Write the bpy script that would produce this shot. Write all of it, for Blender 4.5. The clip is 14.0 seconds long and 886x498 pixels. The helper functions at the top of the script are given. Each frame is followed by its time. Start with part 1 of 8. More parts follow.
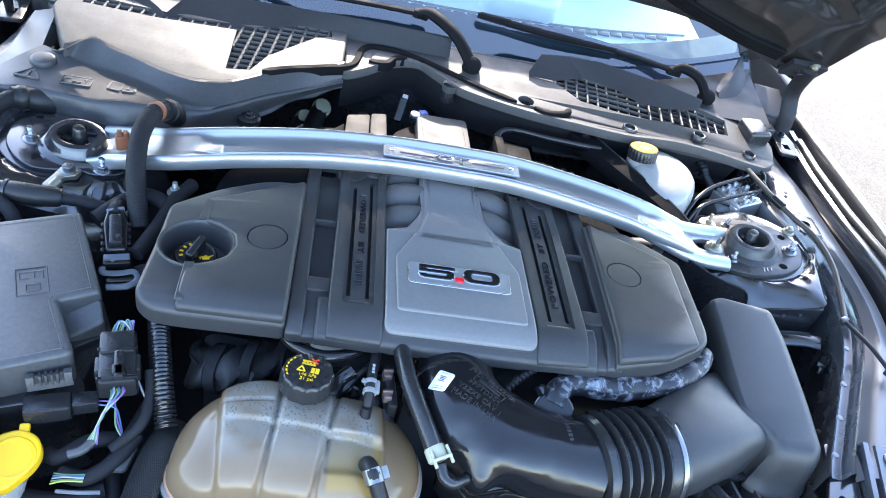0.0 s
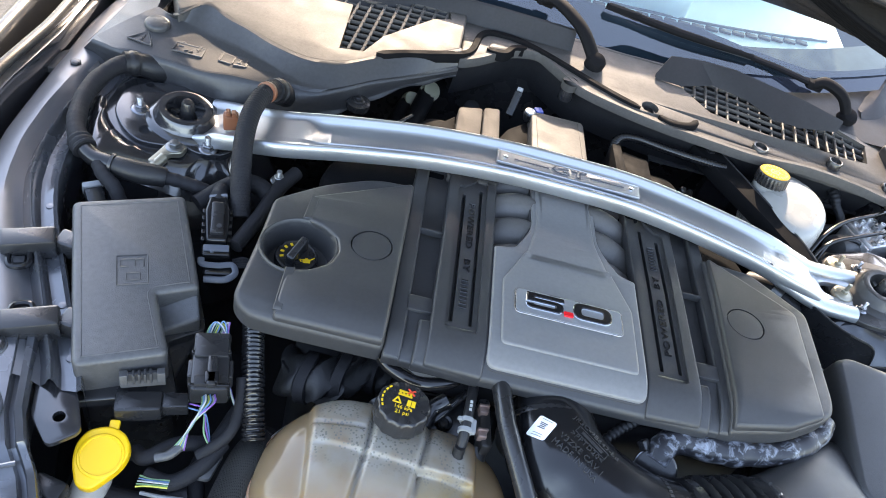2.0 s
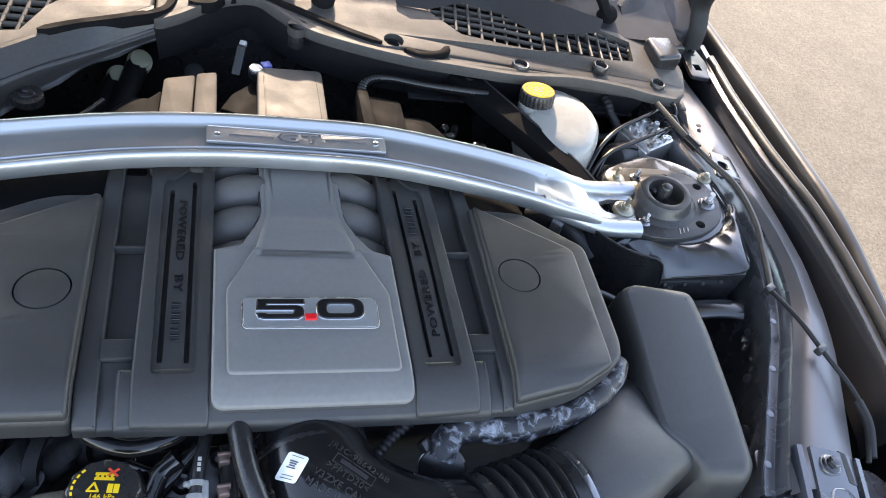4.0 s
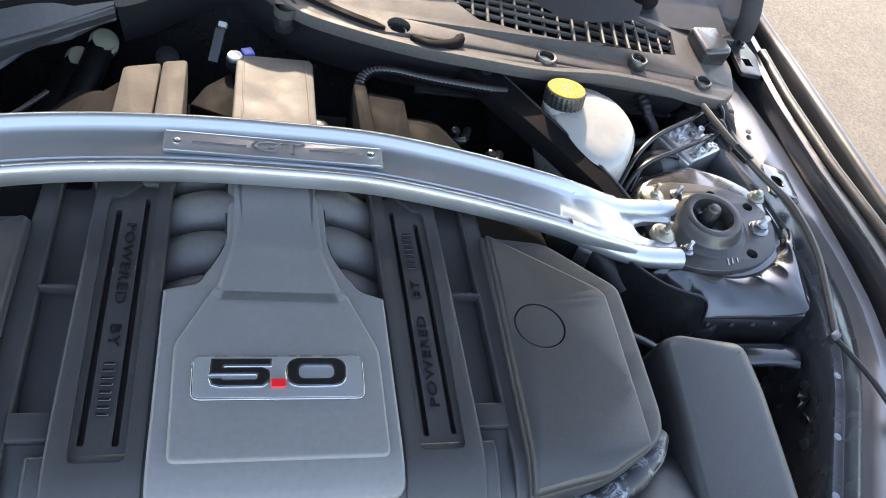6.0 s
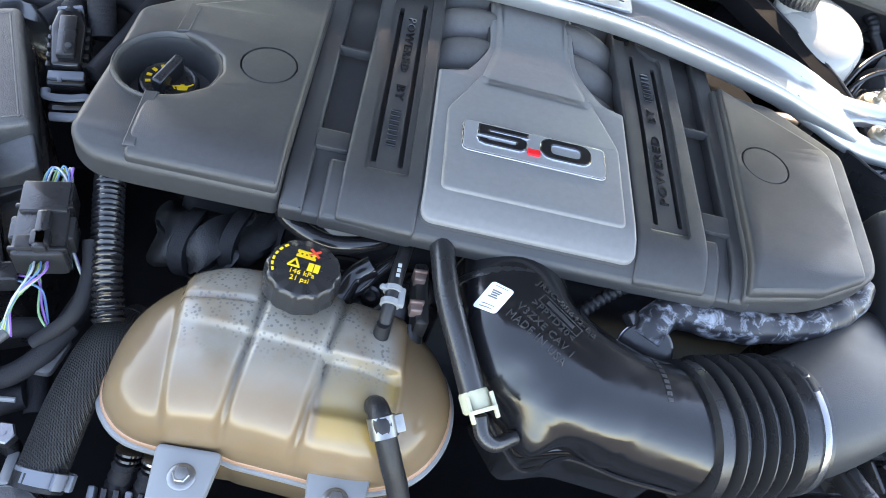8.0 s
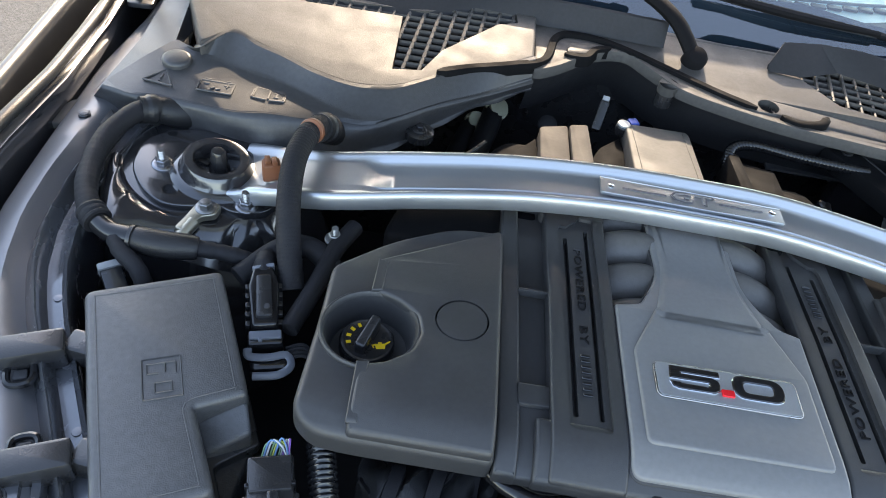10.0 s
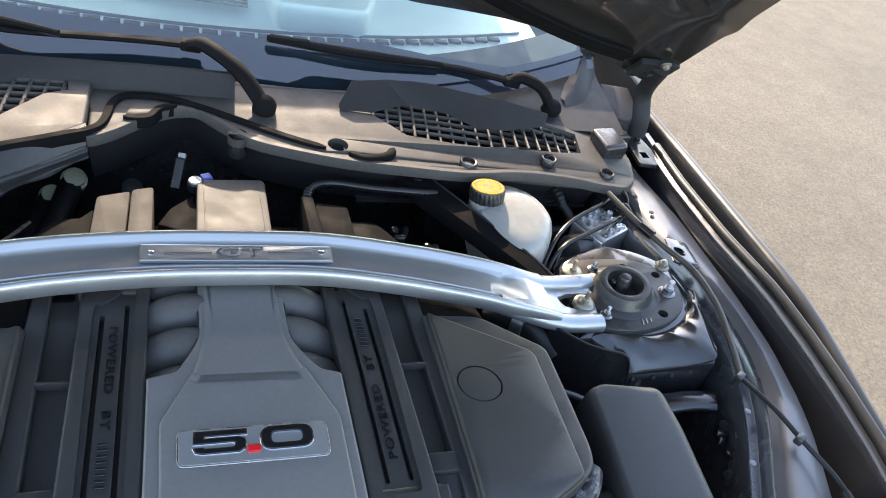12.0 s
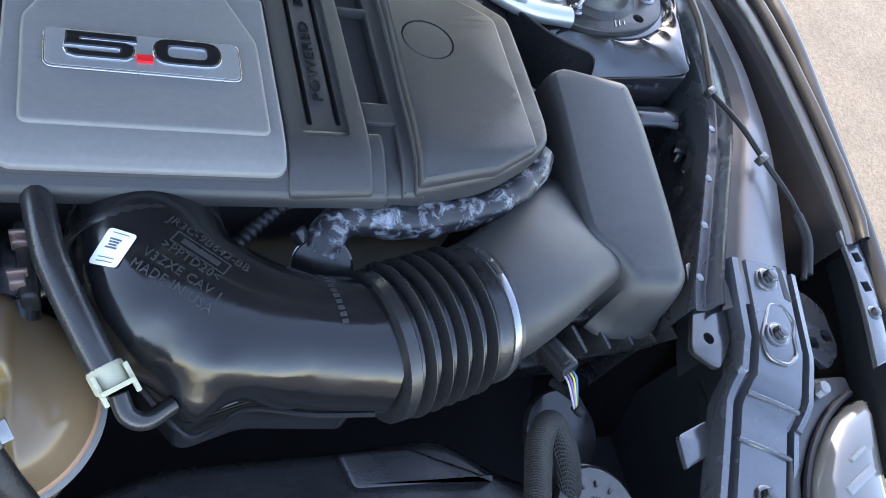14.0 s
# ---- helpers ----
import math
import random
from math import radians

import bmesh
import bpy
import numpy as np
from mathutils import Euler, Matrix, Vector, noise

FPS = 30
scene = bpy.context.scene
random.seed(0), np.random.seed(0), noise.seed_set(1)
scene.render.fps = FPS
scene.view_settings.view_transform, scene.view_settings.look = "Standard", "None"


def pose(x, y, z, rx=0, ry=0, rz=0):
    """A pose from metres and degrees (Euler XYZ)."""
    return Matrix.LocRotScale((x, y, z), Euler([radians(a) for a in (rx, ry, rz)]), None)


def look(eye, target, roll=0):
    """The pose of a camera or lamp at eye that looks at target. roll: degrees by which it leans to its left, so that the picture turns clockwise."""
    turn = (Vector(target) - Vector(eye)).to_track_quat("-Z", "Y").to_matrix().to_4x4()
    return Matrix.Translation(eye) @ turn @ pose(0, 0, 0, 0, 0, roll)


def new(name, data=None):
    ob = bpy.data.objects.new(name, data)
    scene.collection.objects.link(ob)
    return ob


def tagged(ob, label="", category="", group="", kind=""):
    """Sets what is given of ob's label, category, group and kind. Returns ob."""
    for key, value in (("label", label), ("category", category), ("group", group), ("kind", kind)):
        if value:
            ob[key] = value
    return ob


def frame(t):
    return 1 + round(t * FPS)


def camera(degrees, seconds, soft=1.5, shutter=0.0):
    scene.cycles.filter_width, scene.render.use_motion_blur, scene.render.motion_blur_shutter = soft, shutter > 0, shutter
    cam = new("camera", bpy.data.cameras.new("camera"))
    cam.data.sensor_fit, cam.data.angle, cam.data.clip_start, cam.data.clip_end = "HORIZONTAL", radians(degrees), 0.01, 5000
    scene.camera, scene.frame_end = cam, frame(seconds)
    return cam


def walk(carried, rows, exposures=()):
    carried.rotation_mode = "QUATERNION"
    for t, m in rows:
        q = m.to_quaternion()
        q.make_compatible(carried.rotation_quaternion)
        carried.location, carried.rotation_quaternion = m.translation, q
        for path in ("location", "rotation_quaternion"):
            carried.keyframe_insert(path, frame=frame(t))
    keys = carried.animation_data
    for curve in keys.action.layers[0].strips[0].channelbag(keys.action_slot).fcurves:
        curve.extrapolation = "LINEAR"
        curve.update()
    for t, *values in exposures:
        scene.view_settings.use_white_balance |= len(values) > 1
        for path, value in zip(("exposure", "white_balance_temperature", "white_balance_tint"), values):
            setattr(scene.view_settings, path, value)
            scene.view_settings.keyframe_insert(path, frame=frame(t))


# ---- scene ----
cam = camera(61.6, 14.0, soft=0.95)
PATH = [
    (0, (-0.181, -0.918, 1.537), (0.16, 0.573, 0.248), 16.3),
    (0.5, (-0.196, -0.907, 1.555), (0.086, 0.529, 0.192), 16.7),
    (1, (-0.224, -0.892, 1.565), (-0.02, 0.548, 0.192), 17.1),
    (1.5, (-0.251, -0.857, 1.57), (-0.08, 0.56, 0.169), 18.3),
    (2, (-0.239, -0.817, 1.545), (-0.049, 0.579, 0.125), 19.3),
    (2.5, (-0.227, -0.776, 1.53), (0.032, 0.591, 0.094), 19.5),
    (3, (-0.188, -0.739, 1.532), (0.173, 0.598, 0.089), 18.8),
    (3.5, (-0.135, -0.704, 1.527), (0.355, 0.585, 0.077), 19.2),
    (4, (-0.087, -0.676, 1.51), (0.498, 0.574, 0.062), 19.9),
    (4.2, (-0.057, -0.658, 1.512), (0.539, 0.578, 0.056), 19.8),
    (6.3, (-0.04, -0.53, 1.432), (0.498, 0.67, -0.074), 22.1),
    (6.5, (-0.048, -0.556, 1.427), (0.441, 0.654, -0.089), 22.2),
    (7, (-0.075, -0.627, 1.406), (0.301, 0.584, -0.141), 22.4),
    (7.5, (-0.091, -0.667, 1.394), (0.219, 0.521, -0.185), 22.8),
    (8, (-0.141, -0.715, 1.367), (0.114, 0.474, -0.221), 21.4),
    (8.2, (-0.171, -0.735, 1.363), (0.053, 0.461, -0.225), 20.3),
    (10.3, (-0.293, -0.614, 1.456), (-0.216, 0.842, 0.087), 10.9),
    (10.5, (-0.265, -0.6, 1.473), (-0.116, 0.898, 0.155), 10.8),
    (11, (-0.179, -0.619, 1.515), (0.15, 0.949, 0.317), 10.8),
    (11.5, (-0.099, -0.644, 1.492), (0.419, 0.873, 0.295), 13.4),
    (12, (-0.062, -0.639, 1.496), (0.613, 0.766, 0.242), 16.8),
    (12.5, (-0.027, -0.633, 1.472), (0.775, 0.602, 0.118), 21.7),
    (13, (-0.002, -0.628, 1.414), (0.892, 0.421, -0.036), 27.8),
    (13.5, (0.014, -0.642, 1.371), (0.946, 0.26, -0.151), 33.7),
    (14, (-0.026, -0.661, 1.336), (0.807, 0.262, -0.231), 34.6),
]
walk(cam, [(t, look(eye, target, roll)) for t, eye, target, roll in PATH],
     [(0.0, 3.42, 6250, 14), (0.5, 3.40, 6850, 16), (1.0, 3.35, 7450, 18), (2.0, 3.30, 7750, 17), (3.0, 3.30, 7950, 18), (3.5, 3.15, 8050, 18), (4.0, 2.97, 7850, 18), (6.5, 3.15, 7650, 17), (7.0, 3.35, 7650, 17), (7.5, 3.50, 7650, 17), (8.2, 3.60, 7750, 18), (10.3, 2.90, 7750, 14), (11.0, 2.88, 7750, 14), (12.0, 2.73, 7600, 15), (13.0, 2.75, 7350, 17), (14.0, 3.18, 7100, 18)])

# ---- light ----
SUN = Vector((0.03, 0.86, 0.44)).normalized()
world = bpy.data.worlds.new("sky")
scene.world = world
world.use_nodes = True
wn = world.node_tree
sky = wn.nodes.new("ShaderNodeTexSky")
sky.sky_type = 'NISHITA'
sky.sun_disc = False
sky.sun_elevation = math.asin(SUN.z)
sky.sun_rotation = math.atan2(SUN.x, SUN.y)
wn.nodes["Background"].inputs["Strength"].default_value = 0.157
wn.links.new(sky.outputs[0], wn.nodes["Background"].inputs[0])
sun = new("sun", bpy.data.lights.new("sun", 'SUN'))
sun.data.energy = 1.9
sun.data.angle = radians(0.5)
sun.data.color = (1.0, 0.90, 0.76)
sun.matrix_world = look(SUN * 10, (0, 0, 0))

# ---- materials ----


def material(name, colour, rough=0.5, metal=0.0, grain=0.0, scale=200.0, vary=0.12, bump=0.0, bscale=600.0, coat=0.0,
             spec=0.5, dust=0.0, transmit=0.0, ior=1.45, scuff=0.15):
    """A node material: base colour with coarse and fine variation, uneven roughness, fine relief and dust."""
    m = bpy.data.materials.new(name)
    m.use_nodes = True
    nt = m.node_tree
    b = nt.nodes["Principled BSDF"]
    link = nt.links.new
    tc = nt.nodes.new("ShaderNodeTexCoord")
    n1 = nt.nodes.new("ShaderNodeTexNoise")
    n1.inputs["Scale"].default_value = 14.0
    n1.inputs["Detail"].default_value = 5.0
    n2 = nt.nodes.new("ShaderNodeTexNoise")
    n2.inputs["Scale"].default_value = scale
    n2.inputs["Detail"].default_value = 3.0
    link(tc.outputs["Object"], n1.inputs["Vector"])
    link(tc.outputs["Object"], n2.inputs["Vector"])
    mix = nt.nodes.new("ShaderNodeMix")
    mix.data_type = 'RGBA'
    mix.inputs["A"].default_value = (*[c * (1 - vary) for c in colour], 1)
    mix.inputs["B"].default_value = (*[min(1, c * (1 + vary)) for c in colour], 1)
    link(n1.outputs["Fac"], mix.inputs["Factor"])
    last = mix.outputs["Result"]
    if grain:
        g = nt.nodes.new("ShaderNodeMix")
        g.data_type = 'RGBA'
        g.blend_type = 'OVERLAY'
        g.inputs["Factor"].default_value = grain
        link(last, g.inputs["A"])
        link(n2.outputs["Fac"], g.inputs["B"])
        last = g.outputs["Result"]
    if dust:
        geo = nt.nodes.new("ShaderNodeNewGeometry")
        sep = nt.nodes.new("ShaderNodeSeparateXYZ")
        link(geo.outputs["Normal"], sep.inputs[0])
        r = nt.nodes.new("ShaderNodeMapRange")
        r.inputs["From Min"].default_value = 0.35
        r.inputs["From Max"].default_value = 0.95
        r.inputs["To Max"].default_value = dust
        link(sep.outputs["Z"], r.inputs["Value"])
        n3 = nt.nodes.new("ShaderNodeTexNoise")
        n3.inputs["Scale"].default_value = 45.0
        n3.inputs["Detail"].default_value = 8.0
        n3.inputs["Roughness"].default_value = 0.7
        link(tc.outputs["Object"], n3.inputs["Vector"])
        k = nt.nodes.new("ShaderNodeMath")
        k.operation = 'MULTIPLY'
        link(r.outputs[0], k.inputs[0])
        link(n3.outputs["Fac"], k.inputs[1])
        d = nt.nodes.new("ShaderNodeMix")
        d.data_type = 'RGBA'
        d.inputs["B"].default_value = (0.30, 0.26, 0.21, 1)
        link(k.outputs[0], d.inputs["Factor"])
        link(last, d.inputs["A"])
        last = d.outputs["Result"]
    link(last, b.inputs["Base Color"])
    rr = nt.nodes.new("ShaderNodeMapRange")
    rr.inputs["From Min"].default_value = 0.3
    rr.inputs["From Max"].default_value = 0.7
    rr.inputs["To Min"].default_value = max(0.02, rough * (1 - scuff))
    rr.inputs["To Max"].default_value = min(1, rough * (1 + scuff))
    n4 = nt.nodes.new("ShaderNodeTexNoise")
    n4.inputs["Scale"].default_value = 30.0
    n4.inputs["Detail"].default_value = 6.0
    link(tc.outputs["Object"], n4.inputs["Vector"])
    link(n4.outputs["Fac"], rr.inputs["Value"])
    link(rr.outputs[0], b.inputs["Roughness"])
    b.inputs["Metallic"].default_value = metal
    b.inputs["Specular IOR Level"].default_value = spec
    b.inputs["IOR"].default_value = ior
    if coat:
        b.inputs["Coat Weight"].default_value = coat
        b.inputs["Coat Roughness"].default_value = 0.08
    if transmit:
        b.inputs["Transmission Weight"].default_value = transmit
    if bump:
        n5 = nt.nodes.new("ShaderNodeTexNoise")
        n5.inputs["Scale"].default_value = bscale
        n5.inputs["Detail"].default_value = 2.0
        link(tc.outputs["Object"], n5.inputs["Vector"])
        bp = nt.nodes.new("ShaderNodeBump")
        bp.inputs["Strength"].default_value = bump
        bp.inputs["Distance"].default_value = 0.001
        link(n5.outputs["Fac"], bp.inputs["Height"])
        link(bp.outputs[0], b.inputs["Normal"])
    return m


PLASTIC = material("black_and_shaded_grained_plastic", (0.034, 0.034, 0.035), 0.36, grain=0.3, bump=0.25, bscale=900, dust=0.02)
PLASTIC_SOFT = material("charcoal_grained_plastic", (0.029, 0.029, 0.030), 0.46, spec=0.55, grain=0.18, bump=0.18, bscale=1300, dust=0.02, scuff=0.15)
PLASTIC_DARK = material("black_plastic", (0.016, 0.016, 0.017), 0.28, bump=0.15, dust=0.012, spec=0.65)
PLASTIC_GLOSS = material("smooth_black_plastic", (0.009, 0.009, 0.010), 0.17, bump=0.35, bscale=45, dust=0.005, scuff=0.55, spec=0.55)
COWLING = material("weathered_charcoal_plastic", (0.054, 0.050, 0.046), 0.58, spec=0.3, grain=0.25, bump=0.3, bscale=900, vary=0.05)
MATTE = material("matte_brown_black_plastic", (0.062, 0.057, 0.052), 0.70, spec=0.12, grain=0.2, bump=0.2, bscale=900)
NECK = material("dusty_grey_plastic", (0.080, 0.077, 0.072), 0.62, spec=0.2, grain=0.2, bump=0.1, bscale=1500)
BLACKPAINT = material("black_body_enamel", (0.014, 0.014, 0.016), 0.38, spec=0.4, dust=0.03, scuff=0.3)
LIPS = material("dull_black_trim_and_shade", (0.021, 0.021, 0.023), 0.55, spec=0.25, grain=0.2, bump=0.2, bscale=900)
# rubber seals, and engine parts whose shade is painted as near-black
SEAL_SHADE_BLACK = material("dull_black_seal_and_shade", (0.006, 0.006, 0.0065), 0.8, spec=0.06, bump=0.3, bscale=500)
ARMBLACK = material("matte_black_arm_paint", (0.008, 0.008, 0.009), 0.75, spec=0.06, bump=0.1, bscale=700)
LIDPLASTIC = material("grained_grey_black_lid", (0.054, 0.054, 0.055), 0.38, spec=0.6, grain=0.35, bump=0.4, bscale=800, dust=0.04)
CLOTH = material("dark_grey_felt_tape", (0.013, 0.013, 0.014), 0.5, bump=0.5, bscale=900)
RUBBER = material("black_rubber", (0.013, 0.013, 0.014), 0.42, spec=0.35, bump=0.35, bscale=500, dust=0.008)
TAPE = material("black_cloth_tape", (0.014, 0.014, 0.016), 0.62, spec=0.2, bump=0.6, bscale=900, dust=0.008)
GREY = material("grey_satin_plastic", (0.150, 0.149, 0.147), 0.42, grain=0.12, bump=0.10, bscale=1500, vary=0.05, spec=0.45)
GREY_LIGHT = material("light_grey_brushed_plate", (0.36, 0.37, 0.38), 0.32, metal=0.55, vary=0.05, grain=0.15, scale=900)
RUNNER = material("moulded_grey_nylon", (0.080, 0.076, 0.072), 0.5, grain=0.2, bump=0.2, bscale=500, dust=0.05)
SILVER = material("silver_painted_steel", (0.37, 0.385, 0.40), 0.34, metal=0.75, vary=0.04, grain=0.08, scale=1500, coat=0.2)
CHROME = material("bright_chrome", (0.75, 0.76, 0.78), 0.12, metal=1.0, vary=0.03)
ZINC = material("zinc_plated_steel", (0.24, 0.24, 0.235), 0.36, metal=0.9, grain=0.2, vary=0.15)
ZINC_YELLOW = material("yellow_zinc_steel", (0.34, 0.315, 0.25), 0.42, metal=0.85, vary=0.2)
ALUMINIUM = material("cast_aluminium", (0.60, 0.60, 0.61), 0.36, metal=0.9, grain=0.3, bump=0.4, bscale=300)
PAINT = material("dark_grey_satin_body_paint", (0.150, 0.150, 0.155), 0.40, metal=0.55, vary=0.06, coat=0.12, dust=0.02, scuff=0.2)
PAINT_OUT = material("glossy_grey_body_paint", (0.014, 0.015, 0.017), 0.34, vary=0.04, coat=0.1, spec=0.4)
HOODPAINT = material("satin_black_primer_paint", (0.026, 0.024, 0.022), 0.19, metal=0.2, vary=0.08, coat=0.9, scuff=0.3, spec=1.0)
FLANGE = material("dark_grey_body_enamel", (0.100, 0.104, 0.114), 0.24, metal=0.55, grain=0.12, vary=0.08, dust=0.012, scuff=0.3, coat=0.6, bump=0.08, bscale=60)
TOWERPLATE = material("dull_grey_black_plate", (0.045, 0.043, 0.041), 0.34, metal=0.3, grain=0.2, vary=0.12, scuff=0.3)
STEELBLACK = material("glossy_black_enamel", (0.018, 0.018, 0.020), 0.20, vary=0.1, dust=0.012, scuff=0.35, coat=0.7, spec=0.7, bump=0.10, bscale=60)
TANKWHITE = material("milky_white_plastic", (0.29, 0.285, 0.268), 0.28, vary=0.08, bump=0.15, bscale=60)
TANKTAB = material("greyed_white_plastic", (0.205, 0.21, 0.21), 0.38, vary=0.08, bump=0.1, bscale=60)
YELLOW = material("yellow_plastic", (0.88, 0.50, 0.012), 0.34, vary=0.04)
YELLOWPRINT = material("yellow_print", (0.80, 0.50, 0.015), 0.5, vary=0.05)
CAPYELLOW = material("scuffed_yellow_plastic", (0.40, 0.23, 0.014), 0.65, vary=0.12, spec=0.12)
RED = material("red_enamel", (0.65, 0.015, 0.02), 0.25, vary=0.05)
REDPRINT = material("red_print", (0.75, 0.06, 0.03), 0.5)
WHITE = material("white_label", (0.82, 0.82, 0.80), 0.5, vary=0.03)
INK = material("grey_print", (0.10, 0.10, 0.11), 0.6)
IVORY = material("ivory_nylon", (0.40, 0.385, 0.27), 0.4, vary=0.06)
STEELBAND = material("dull_steel_band", (0.25, 0.25, 0.26), 0.26, metal=0.9, vary=0.15)
TANKBEAD = material("stained_weld_bead", (0.36, 0.20, 0.12), 0.4, vary=0.2)
ROSE = material("rosy_zinc", (0.34, 0.25, 0.23), 0.4, metal=0.8, vary=0.15)
LATCH = material("pale_blue_grey_plastic", (0.12, 0.13, 0.15), 0.35, vary=0.08)
FRIT = material("blue_black_ceramic_print", (0.020, 0.024, 0.034), 0.06, spec=0.9, vary=0.03)
BROWNPIPE = material("brown_black_nylon_pipe", (0.050, 0.043, 0.036), 0.35, vary=0.1)
COPPER = material("brown_nylon", (0.16, 0.055, 0.024), 0.45)
BLUE = material("blue_nylon", (0.02, 0.06, 0.30), 0.4)
LETTER = material("black_gloss_letter", (0.010, 0.010, 0.011), 0.15, coat=0.5)
TEXTGREY = material("raised_black_letter", (0.030, 0.030, 0.031), 0.28)
# near-black for gaps, backings and hidden plates; sets how deep their shade reads
BLACKHOLE = material("gap_shade_black", (0.032, 0.032, 0.034), 0.6, spec=0.35)
# grey vinyl painted near white: the light on the dashboard is in the colour
DASH = material("brightened_grey_dashboard_vinyl", (0.78, 0.79, 0.78), 0.6, bump=0.3, bscale=700)
LAMP = material("clear_lamp_cover", (0.13, 0.125, 0.115), 0.12, coat=0.8, vary=0.3)
WIRE_GREEN = material("pale_green_wire", (0.15, 0.27, 0.14), 0.4)
WIRE_BLUE = material("pale_blue_wire", (0.08, 0.17, 0.30), 0.4)
WIRE_WHITE = material("white_wire", (0.36, 0.36, 0.34), 0.4)
WIRE_VIOLET = material("violet_wire", (0.20, 0.09, 0.32), 0.4)
WIRE_YELLOW = material("yellow_wire", (0.45, 0.46, 0.08), 0.4)


def glass_material():
    m = bpy.data.materials.new("tinted_glass")
    m.use_nodes = True
    nt = m.node_tree
    nt.nodes.remove(nt.nodes["Principled BSDF"])
    out = nt.nodes["Material Output"]
    clear = nt.nodes.new("ShaderNodeBsdfTransparent")
    clear.inputs["Color"].default_value = (0.66, 0.95, 0.96, 1)
    gloss = nt.nodes.new("ShaderNodeBsdfGlossy")
    gloss.inputs["Roughness"].default_value = 0.01
    fres = nt.nodes.new("ShaderNodeFresnel")
    fres.inputs["IOR"].default_value = 2.0
    mix = nt.nodes.new("ShaderNodeMixShader")
    nt.links.new(fres.outputs[0], mix.inputs[0])
    nt.links.new(clear.outputs[0], mix.inputs[1])
    nt.links.new(gloss.outputs[0], mix.inputs[2])
    nt.links.new(mix.outputs[0], out.inputs["Surface"])
    return m


GLASS = glass_material()


def foil_material():
    m = material("worn_foil_sleeve", (0.03, 0.03, 0.035), 0.35)
    nt = m.node_tree
    b = nt.nodes["Principled BSDF"]
    tc = nt.nodes.new("ShaderNodeTexCoord")
    n = nt.nodes.new("ShaderNodeTexNoise")
    n.inputs["Scale"].default_value = 75
    n.inputs["Detail"].default_value = 10
    n.inputs["Roughness"].default_value = 0.72
    n.inputs["Distortion"].default_value = 0.6
    r = nt.nodes.new("ShaderNodeValToRGB")
    r.color_ramp.elements[0].position, r.color_ramp.elements[0].color = 0.50, (0.016, 0.016, 0.019, 1)
    r.color_ramp.elements[1].position, r.color_ramp.elements[1].color = 0.70, (0.34, 0.36, 0.40, 1)
    nt.links.new(tc.outputs["Object"], n.inputs["Vector"])
    nt.links.new(n.outputs["Fac"], r.inputs[0])
    nt.links.new(r.outputs[0], b.inputs["Base Color"])
    return m


FOIL = foil_material()


